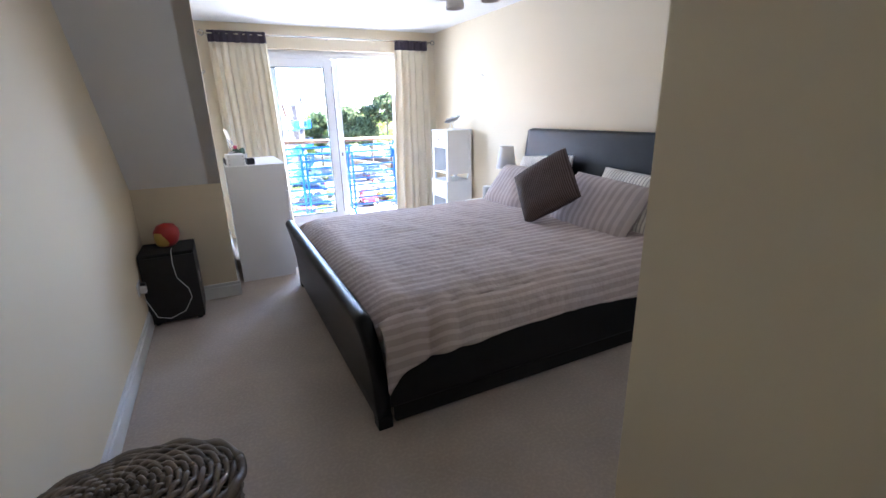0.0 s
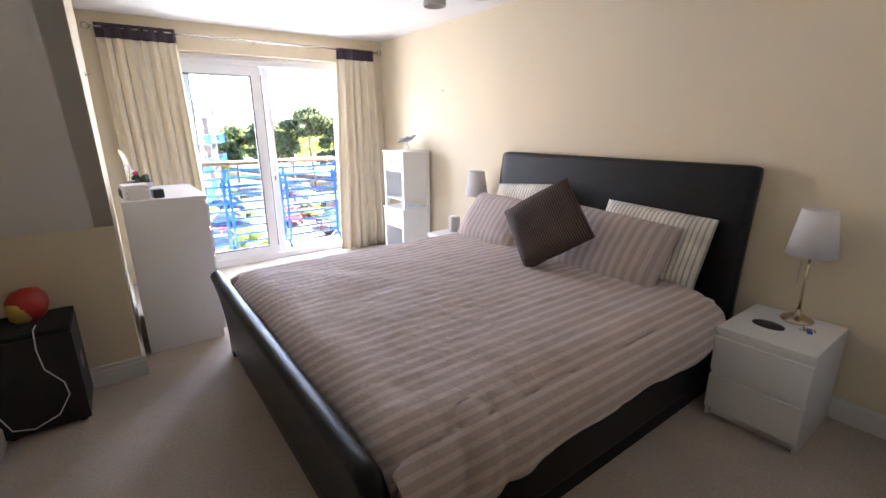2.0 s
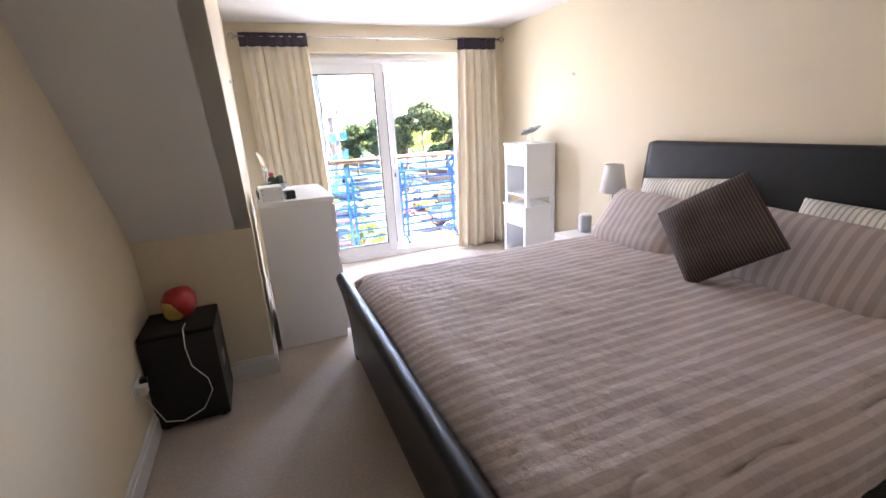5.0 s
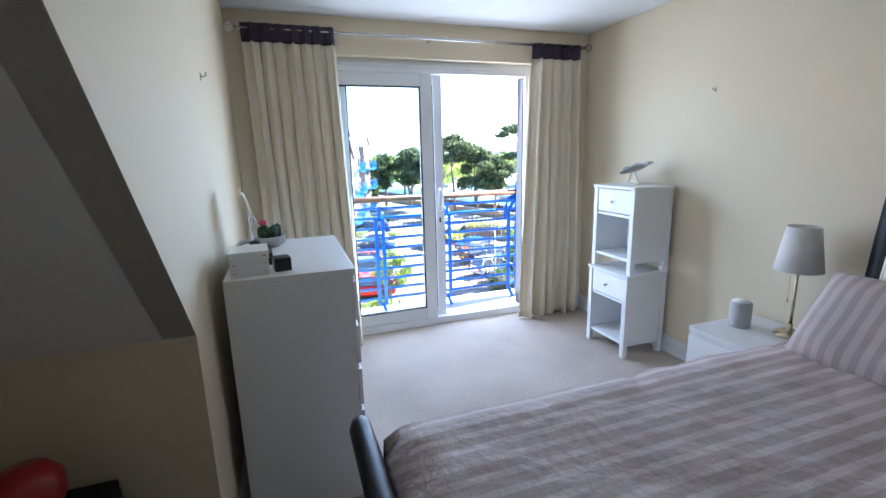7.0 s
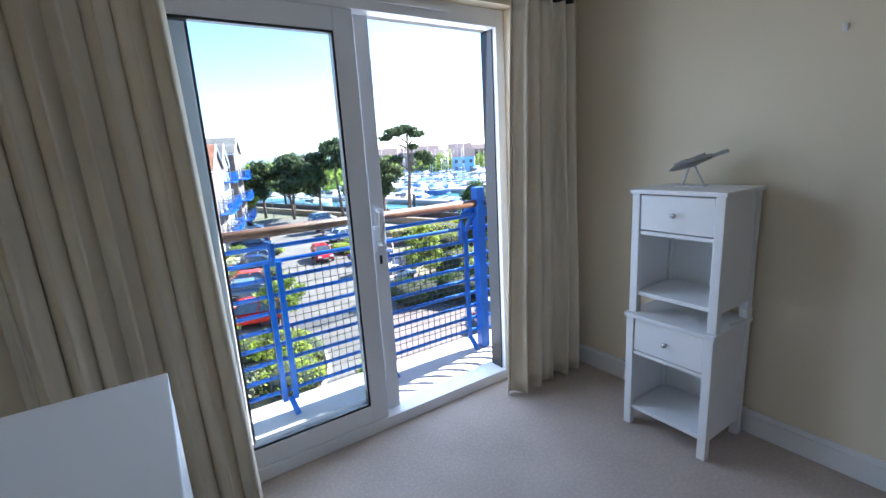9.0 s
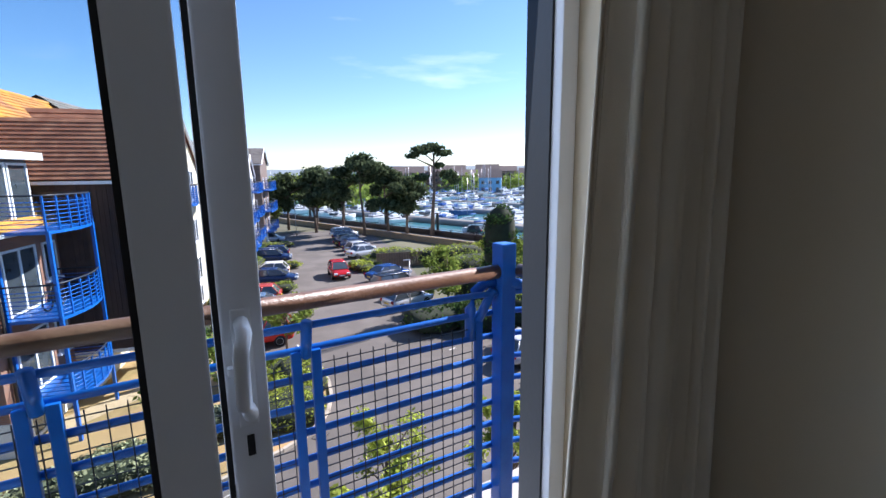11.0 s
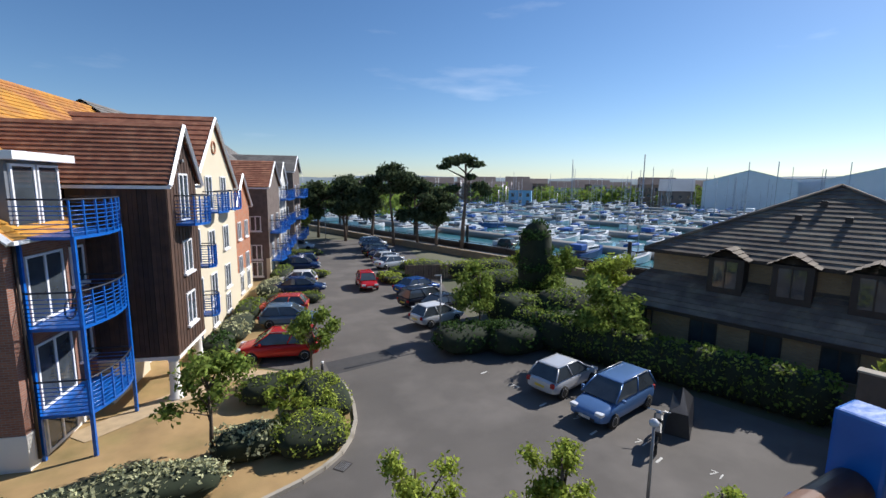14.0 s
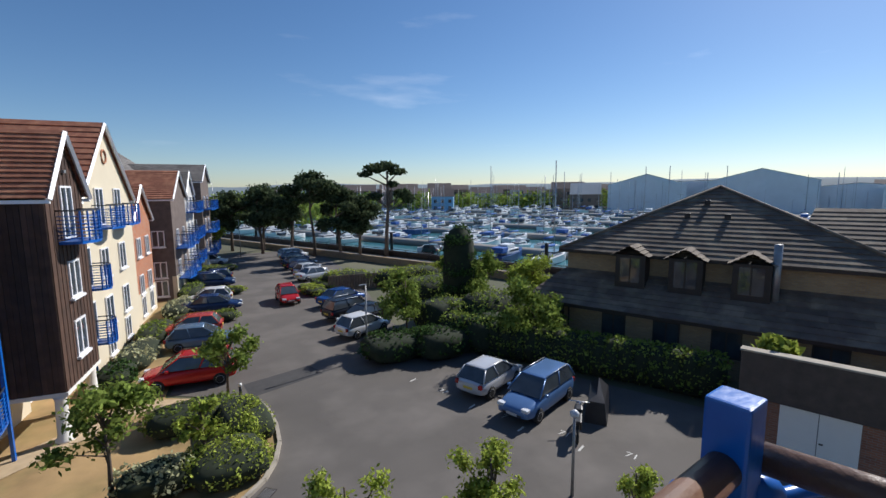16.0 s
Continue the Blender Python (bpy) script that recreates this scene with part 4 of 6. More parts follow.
ptube("handrail", rail_wood, bal, [(PX + 0.06, PY - 0.03, 1.185), (PX + 0.13, 0.16, 1.185)], 0.029, 18, "round brown timber handrail")
BARZ = [1.09, 0.99] + [0.99 - 0.108 * i for i in range(1, 9)]
bar_y = RY + 0.06


def bar_path(z, y):
    pts = [(-3.5, y, z), (-0.62, y, z)]
    for i in range(1, 9):
        a = math.pi / 2 * i / 8
        pts.append((-0.62 + 0.62 * math.sin(a), y - 0.30 + 0.30 * math.cos(a), z))
    pts.append((0.0, 0.16, z))
    return pts


for i, z in enumerate(BARZ):
    ptube("bar", blue_paint, bal, bar_path(z, RY + 0.02 if i == 0 else bar_y), 0.014, 8)
for sx in (-3.35, -1.95, -1.22, -0.47):
    for o in ((-0.035, 0.035) if sx < -0.6 else (0.0,)):
        bm = bmesh.new()
        box(bm, sx + o - 0.017, sx + o + 0.017, bar_y - 0.03, bar_y - 0.005, 0.06, 0.99, 0.003)
        part("stanchion", bm, blue_paint, bal)
    for p, q in (((sx, bar_y - 0.02, 0.97), (sx + (0.05 if sx > -0.6 else 0), RY, 1.11)), ((sx, bar_y - 0.02, 0.08), (sx + 0.02, RY - 0.03, -0.02))):
        ptube("bracket", blue_paint, bal, [p, q], 0.020, 8, "cranked blue bracket")
bm = bmesh.new()
tube(bm, [(-0.50, bar_y, 0.88), (-0.50, bar_y, 1.02), (-0.475, bar_y, 1.09), (-0.43, bar_y - 0.01, 1.125), (PX - 0.02, PY + 0.02, 1.135)], 0.025, 10)
tube(bm, [(PX + 0.02, PY - 0.02, 1.135), (PX + 0.10, PY - 0.03, 1.11), (PX + 0.17, PY - 0.04, 1.04), (PX + 0.19, PY - 0.045, 0.88)], 0.025, 10)
part("brace", bm, blue_paint, bal, "", True)
for x0, x1 in ((-3.30, -2.18), (-2.06, -1.28), (-1.17, -0.50)):
    bm = bmesh.new()
    nx = int((x1 - x0) / 0.05)
    for i in range(nx + 1):
        xx = x0 + (x1 - x0) * i / nx
        box(bm, xx - 0.0017, xx + 0.0017, bar_y - 0.016, bar_y - 0.0125, 0.08, 0.95)
    for i in range(17):
        zz = 0.09 + i * 0.0525
        box(bm, x0, x1, bar_y - 0.0125, bar_y - 0.009, zz - 0.0017, zz + 0.0017)
    part("wire_mesh", bm, dark_wire, bal, "dark welded wire mesh panel")

# ---- ground ----
G = -7.0
flat("ground", [(-900, -300), (1200, -300), (1200, 1500), (-900, 1500)], G - 0.02, ground_mat, "flat ground reaching the horizon", "ground")
flat("road", [(-4, 1), (17, 1), (17.5, 6.5), (15.2, 14), (12.6, 21), (13.5, 27), (17, 37), (19.5, 47), (22.5, 62), (20, 67), (11, 68), (5.6, 48), (2.4, 30), (0.2, 22), (3.05, 19.3), (3.2, 18.0), (3.1, 16.5), (2.85, 15.3), (2.4, 14.25), (1.85, 13.5), (1.2, 13.0), (0.5, 12.65), (-0.8, 12.22), (-1.9, 11.98), (-5, 11.75), (-14, 11.75), (-14, 1)], G, asphalt, "worn grey asphalt car park and access lane", "road")
flat("road_patch", [(2.95, 19.6), (6.4, 20.2), (6.2, 21.6), (3.0, 21.2)], G + 0.004, asphalt_dark, "darker asphalt repair patch", "road")
flat("lawn", [(-16, 11.8), (-5, 11.8), (-1.9, 12.03), (-0.8, 12.27), (0.5, 12.7), (1.17, 13.05), (1.8, 13.55), (2.35, 14.3), (2.8, 15.35), (3.05, 16.5), (3.15, 18.0), (2.95, 19.2), (0.0, 21.8), (2.1, 30), (5.2, 47.8), (9, 62), (7, 66), (-4, 40), (-8, 18)], G + 0.02, earth, "dry brown lawn in front of the flats", "lawn")
flat("path", [(-6.3, 18.6), (-1.0, 22.2), (2.5, 20.0), (3.0, 18.9), (2.5, 18.6), (-0.8, 20.9), (-5.6, 17.8)], G + 0.04, path_mat, "buff paved footpath to the flats", "path")
kb = structure(thing("kerb", "", ""), "pale concrete kerb round the planting bed", "kerb")
KP = [(-5.0, 11.75), (-1.9, 11.98), (-0.8, 12.22), (0.5, 12.65), (1.2, 13.0), (1.85, 13.5), (2.4, 14.25), (2.85, 15.3), (3.1, 16.5), (3.2, 18.0), (3.05, 19.2)]
for (xa, ya), (xb, yb) in zip(KP, KP[1:]):
    n = max(1, int(math.hypot(xb - xa, yb - ya) / 0.75))
    for i in range(n):
        k0, k1 = i / n, (i + 1) / n - 0.015
        a, b = Vector((xa + (xb - xa) * k0, ya + (yb - ya) * k0, 0)), Vector((xa + (xb - xa) * k1, ya + (yb - ya) * k1, 0))
        d = (b - a).normalized()
        s = Vector((-d.y, d.x, 0)) * 0.065
        vs = [(p.x, p.y, z) for z in (G, G + 0.12) for p in (a - s, b - s, b + s, a + s)]
        raw("kerb_stone", vs, [(3, 2, 1, 0), (4, 5, 6, 7), (0, 1, 5, 4), (1, 2, 6, 5), (2, 3, 7, 6), (3, 0, 4, 7)], kerb_mat, kb)
dr_ = thing("drain_grate", "small dark iron drain grate beside the kerb", "drain", 1.75, 12.9, G + 0.002, 40)
pbox("frame", dark_fascia, dr_, -0.24, 0.24, -0.2, 0.2, 0, 0.008)
for k in range(6):
    pbox("bar", grey_metal, dr_, -0.20, 0.20, -0.165 + k * 0.06, -0.145 + k * 0.06, 0.008, 0.016)
QD = Vector((-0.28, 0.96, 0)).normalized()
QN = Vector((QD.y, -QD.x, 0))


def quay_pt(s, o):
    p = Vector((33.0, 36.0, 0)) + QD * s + QN * o
    return (p.x, p.y)


flat("promenade", [quay_pt(-60, -4.2), quay_pt(70, -4.2), quay_pt(70, 0), quay_pt(-60, 0)], G + 0.012, road_pale, "pale promenade road beside the marina", "road")
flat("water", [quay_pt(-170, 1.5), quay_pt(150, 1.5), quay_pt(250, 170), quay_pt(-170, 190)], G + 0.03, water_mat, "blue-green harbour water of the marina", "water")
for nm, o, h, mat, lab in (("quay_wall", 0.6, 0.75, dark_fascia, "low dark quay wall along the promenade"), ("garden_wall", -4.8, 0.8, brick_buff, "low buff brick wall behind the gardens")):
    a, b, c, d = quay_pt(-55, o), quay_pt(65, o), quay_pt(65, o + 0.3), quay_pt(-55, o + 0.3)
    flat(nm, [a, b, c, d], G, mat, lab, "wall", h)
rl = thing("quay_railing", "dark post and rail fence along the quay", "railing")
for s in range(-50, 62, 4):
    x, y = quay_pt(s, 0.3)
    pbox("post", dark_fascia, rl, x - 0.05, x + 0.05, y - 0.05, y + 0.05, G, G + 1.05)
for z in (0.65, 1.0):
    a, b = quay_pt(-50, 0.3), quay_pt(60, 0.3)
    ptube("rail", dark_fascia, rl, [(*a, G + z), (*b, G + z)], 0.04, 6)


# ---- foliage ----
def leaves(name, clumps, count, size, mat, parent, seed=0, shell=0.55):
    """Many small bent leaves spread through ellipsoid clumps (x, y, z, rx, ry, rz)."""
    rng = np.random.RandomState(seed)
    vol = np.array([c[3] * c[4] * c[5] for c in clumps]) ** 0.8
    pick = rng.choice(len(clumps), count, p=vol / vol.sum())
    cl_ = np.array(clumps)[pick]
    d = rng.normal(size=(count, 3))
    d /= np.linalg.norm(d, axis=1)[:, None]
    r = (shell + (1 - shell) * rng.rand(count)) * (0.82 + 0.3 * rng.rand(count))
    p = cl_[:, :3] + d * r[:, None] * cl_[:, 3:]
    a = rng.normal(size=(count, 3))
    a /= np.linalg.norm(a, axis=1)[:, None]
    b = np.cross(a, d + 0.4 * rng.normal(size=(count, 3)))
    b /= np.linalg.norm(b, axis=1)[:, None] + 1e-6
    s = size * (0.6 + 0.8 * rng.rand(count))[:, None]
    v = np.stack([p - a * s, p + b * s * 0.55, p + a * s, p - b * s * 0.55], 1).reshape(-1, 3)
    f = np.arange(count * 4).reshape(-1, 4)
    return raw(name, v.tolist(), f.tolist(), mat, parent)


def limbs(parent, pts, r0, r1, name="trunk"):
    return ptube(name, bark, parent, pts, r0, 8, "", r1)


def pine(x, y, h, label, clumps, seed, trunk_bend=0.6, r=0.28):
    ob = thing("pine_tree", label, "tree", x, y, G, 0, "pines by the marina")
    limbs(ob, [(0, 0, 0), (trunk_bend * 0.2, 0, h * 0.25), (trunk_bend, 0.1, h * 0.55), (trunk_bend * 0.7, 0, h * 0.9)], r, r * 0.35)
    for c in clumps:
        z0 = max(h * 0.3, min(h * 0.85, c[2] - 1.5))
        k = z0 / h
        bx = trunk_bend * min(1, k * 1.6)
        limbs(ob, [(bx, 0.05, z0), ((bx + c[0]) / 2, c[1] / 2, (z0 + c[2]) / 2 - 0.1), (c[0], c[1], c[2] - c[5] * 0.3)], r * 0.4, 0.05, "limb")
    leaves("crown", clumps, 900 + 330 * len(clumps), 0.26, leaf_pine, ob, seed, 0.2)
    return ob


rp = random.Random(4)
# tall umbrella pine
pine(28.2, 52.5, 12.4, "tall umbrella pine with bare trunk and flat crown", [(-1.5, 0, 11.6, 1.6, 1.2, 0.55), (0.3, 0.3, 12.0, 1.9, 1.3, 0.6), (1.9, 0, 11.3, 1.4, 1.2, 0.5), (-2.6, 0.5, 10.9, 1.0, 0.9, 0.4), (2.6, 0, 8.4, 1.4, 1.1, 0.7), (-1.6, 0.3, 8.0, 1.3, 1.0, 0.55), (3.8, 0.2, 7.6, 1.0, 0.9, 0.6), (1.2, 0, 9.6, 0.9, 0.8, 0.4)], 1, 0.5, 0.33)
# the group of darker pines
for i, (x, y, h) in enumerate(((15.8, 66, 9.0), (18.6, 62, 9.4), (20.6, 58.5, 11.2), (23.6, 57, 9.2), (13.0, 72, 8.6), (26.0, 56, 7.8), (17.0, 70, 9.6))):
    cs = []
    wide = 1.0 if i in (3, 5) else 1.35
    for k in range(11):
        a = rp.uniform(0, 6.28)
        rr = rp.uniform(0.2, 2.3) * wide
        zz = h * rp.uniform(0.42, 0.92)
        cs.append((rr * math.cos(a), rr * math.sin(a), zz, rp.uniform(0.9, 1.6) * wide, rp.uniform(0.9, 1.6), rp.uniform(0.6, 1.1)))
    cs.append((0, 0, h * 0.95, 1.5 * wide, 1.3, 0.9))
    pine(x, y, h, "dark green pine with a dense uneven crown", cs, 10 + i, rp.uniform(-0.6, 0.6), 0.24)


def leafy_tree(x, y, h, r, mat, label, seed, n=2600, size=0.085, name="young_tree"):
    ob = thing(name, label, "tree", x, y, G + 0.02)
    rng = random.Random(seed)
    limbs(ob, [(0, 0, 0), (0.04, 0.02, h * 0.4), (-0.02, 0.03, h * 0.9)], 0.055 + h * 0.006, 0.02)
    cs = []
    for k in range(16):
        a, rr, zz = rng.uniform(0, 6.28), r * rng.uniform(0.15, 0.85), h * rng.uniform(0.45, 0.95)
        rr *= 1 - 0.5 * max(0, zz / h - 0.7) / 0.3
        cs.append((rr * math.cos(a), rr * math.sin(a), zz, r * rng.uniform(0.22, 0.4), r * rng.uniform(0.22, 0.4), r * rng.uniform(0.18, 0.32)))
        limbs(ob, [(0, 0, zz * 0.72), (rr * math.cos(a) * 0.6, rr * math.sin(a) * 0.6, zz * 0.9), (rr * math.cos(a), rr * math.sin(a), zz)], 0.025, 0.008, "limb")
    leaves("crown", cs, n, size, mat, ob, seed, 0.1)
    return ob


leafy_tree(-1.84, 15.12, 3.5, 1.6, leaf_mid, "slender young tree with yellow-green leaves on lawn", 21)
leafy_tree(2.09, 19.73, 3.2, 1.4, leaf_mid, "slender young tree beside the kerb", 22)
leafy_tree(0.49, 15.0, 2.6, 0.75, leaf_bright, "thin sapling with sparse leaves", 23, 900)
leafy_tree(2.0, 7.8, 3.3, 1.15, leaf_bright, "young tree rising under the balcony", 24, 3600, 0.055)
leafy_tree(4.65, 6.5, 3.55, 1.1, leaf_bright, "young tree rising under the balcony", 25, 3600, 0.055)
leafy_tree(7.6, 5.0, 2.75, 0.8, leaf_bright, "young tree rising under the balcony", 26, 2400, 0.055)
leafy_tree(0.6, 6.2, 3.0, 1.0, leaf_bright, "young tree rising under the balcony", 27, 1800, 0.075)
leafy_tree(12.0, 21.6, 4.2, 1.9, leaf_mid, "bushy garden tree beside the parked cars", 28, 5200, 0.10, "garden_tree")
leafy_tree(19.4, 24.0, 4.0, 2.6, leaf_mid, "broad garden tree behind the hedge", 29, 6000, 0.11, "garden_tree")
leafy_tree(16.0, 15.5, 3.8, 2.2, leaf_mid, "garden tree beside the dark cypress", 30, 6000, 0.11, "garden_tree")
leafy_tree(22.5, 21.5, 3.9, 2.4, leaf_bright, "light green garden tree by the roof", 31, 5000, 0.11, "garden_tree")
leafy_tree(24.5, 34.0, 2.6, 1.8, leaf_bright, "rounded garden shrub by the promenade", 32, 3000, 0.12, "garden_tree")
leafy_tree(10.2, 69.0, 4.2, 2.4, leaf_bright, "pale green willow beyond the car park", 33, 3500, 0.15, "willow_tree")

cy = thing("cypress_tree", "dense dark green columnar cypress", "tree", 17.9, 24.1, G)
limbs(cy, [(0, 0, 0), (0, 0, 3)], 0.2, 0.1)
# solid dark filler, painted as the shade behind the outer foliage
plathe("core", leaf_inner_shade, cy, [(0.3, 0.2), (1.0, 0.8), (1.15, 3.0), (1.05, 5.2), (0.6, 6.0), (0.0, 6.3)], n=14)
leaves("foliage", [(0.25 * math.sin(k * 2), 0.25 * math.cos(k * 3), 0.5 + k * 0.54, 1.25 - 0.02 * k - (0.35 if k > 9 else 0), 1.25 - 0.02 * k - (0.35 if k > 9 else 0), 0.55) for k in range(11)], 9000, 0.10, leaf_dark, cy, 41, 0.8)


def shrub(x, y, rx, ry, h, mat, label, seed, n=1800, size=0.07, name="shrub", rz=0, flatten=True):
    """Clipped or loose bush: a heart coloured dark for inner shade, under a coat of leaves."""
    ob = thing(name, label, "bush", x, y, G + 0.01, rz)
    bm = bmesh.new()
    bmesh.ops.create_icosphere(bm, subdivisions=3, radius=1)
    for v in bm.verts:
        k = 1 + 0.10 * noise.noise(v.co * 2 + Vector((seed, 0, 0)))
        z = v.co.z
        if flatten:
            m = max(abs(v.co.x), abs(v.co.y), abs(v.co.z))
            v.co = v.co * (0.55 + 0.45 / max(0.6, m))
        v.co = Vector((v.co.x * rx * 0.9 * k, v.co.y * ry * 0.9 * k, h * 0.45 + v.co.z * h * 0.46 * k))
    part("core", bm, leaf_inner_shade, ob, "", True)
    rng = random.Random(seed)
    cs = [(0, 0, h * 0.48, rx, ry, h * 0.52)]
    for k in range(int(6 + rx * ry * 2)):
        a = rng.uniform(0, 6.28)
        q = rng.uniform(0.3, 0.8)
        cs.append((rx * q * math.cos(a), ry * q * math.sin(a), h * rng.uniform(0.5, 0.72), rx * 0.33, ry * 0.33, h * 0.36))
    leaves("leaves", cs, n, size, mat, ob, seed, 0.85)
    return ob


# planting bed and hedges
shrub(-3.9, 13.4, 2.6, 0.9, 1.05, leaf_pale, "pale variegated shrub below the brick gable", 50, 5200, 0.065)
shrub(-0.6, 14.9, 1.3, 0.8, 0.9, leaf_pale, "pale flowering shrub in the planting bed", 51, 2600)
shrub(1.1, 14.5, 1.25, 1.2, 1.0, leaf_bright, "low clipped yellow-green shrub inside the kerb", 52, 4600, 0.055)
shrub(2.1, 16.9, 0.9, 1.7, 1.05, leaf_bright, "clipped green shrub along the kerb", 53, 4600, 0.055)
shrub(0.6, 18.4, 1.6, 0.9, 1.0, leaf_mid, "dark green shrub on the lawn edge", 54, 2800)
shrub(-8.9, 11.4, 2.2, 1.1, 0.9, leaf_bright, "rounded clipped hedge under the gable", 55, 3600)
shrub(-9.8, 14.6, 3.2, 0.7, 0.7, leaf_dark, "dark low hedge at the foot of the gable", 56, 2600)
for i, (x, y, rx, ry, h) in enumerate(((-0.6, 27.5, 0.9, 2.2, 0.9), (0.4, 31.5, 0.9, 2.0, 0.9), (-1.6, 24.6, 0.8, 1.2, 1.0), (2.2, 37, 1.0, 2.4, 0.9), (3.8, 43, 1.0, 2.6, 0.9), (5.2, 50, 1.0, 3.0, 0.9))):
    shrub(x, y, rx, ry, h, (leaf_pale, leaf_mid, leaf_dark)[i % 3], "loose shrub along the foot of the flats", 60 + i, 1600, 0.09, "shrub", -15)
for i, (x, y, rx, ry, h) in enumerate(((3.4, 33.2, 2.2, 0.8, 0.75), (5.6, 41.6, 2.2, 0.8, 0.7), (7.6, 54.5, 2.4, 0.9, 0.7))):
    shrub(x, y, rx, ry, h, leaf_bright if i else leaf_mid, "clipped hedge between the parking bays", 70 + i, 1800, 0.08, "hedge", -15)
for i, (x, y, rx, ry, h) in enumerate(((10.2, 20.0, 1.9, 1.4, 1.35), (12.4, 18.8, 1.7, 1.4, 1.5), (12.2, 37.3, 1.0, 1.9, 0.7), (13.8, 38.6, 1.0, 1.9, 0.8), (15.0, 22.0, 2.0, 1.8, 2.2), (15.2, 18.0, 2.0, 1.6, 2.0), (19.0, 29, 2.4, 2.4, 2.0), (21.0, 36.0, 4.0, 1.3, 1.6), (17.4, 20.2, 2.2, 1.8, 2.6))):
    shrub(x, y, rx, ry, h, (leaf_dark, leaf_dark, leaf_bright, leaf_mid, leaf_mid, leaf_dark, leaf_mid, leaf_bright, leaf_mid)[i], "dense green garden shrub beside the car park", 80 + i, 2600, 0.10)
hg = thing("boundary_hedge", "long ivy-covered boundary hedge behind the parking bays", "hedge")
HP = [(13.6, 19.5), (14.9, 16.2), (16.2, 13.2), (17.4, 10.3), (18.4, 7.2)]
cs = []
for (xa, ya), (xb, yb) in zip(HP, HP[1:]):
    for i in range(5):
        k = i / 5
        x, y = xa + (xb - xa) * k, ya + (yb - ya) * k
        cs.append((x, y, G + 0.9, 0.8, 0.7, 0.9))
        cs.append((x + 0.2, y, G + 1.55, 0.75, 0.7, 0.45))
# dark blobs fill the hedge; their colour stands for the shade within
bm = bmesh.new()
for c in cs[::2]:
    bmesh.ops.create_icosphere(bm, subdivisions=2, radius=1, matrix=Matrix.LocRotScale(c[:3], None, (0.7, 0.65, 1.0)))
part("core", bm, leaf_inner_shade, hg, "", True)
leaves("leaves", cs, 15000, 0.085, leaf_mid, hg, 95, 0.8)


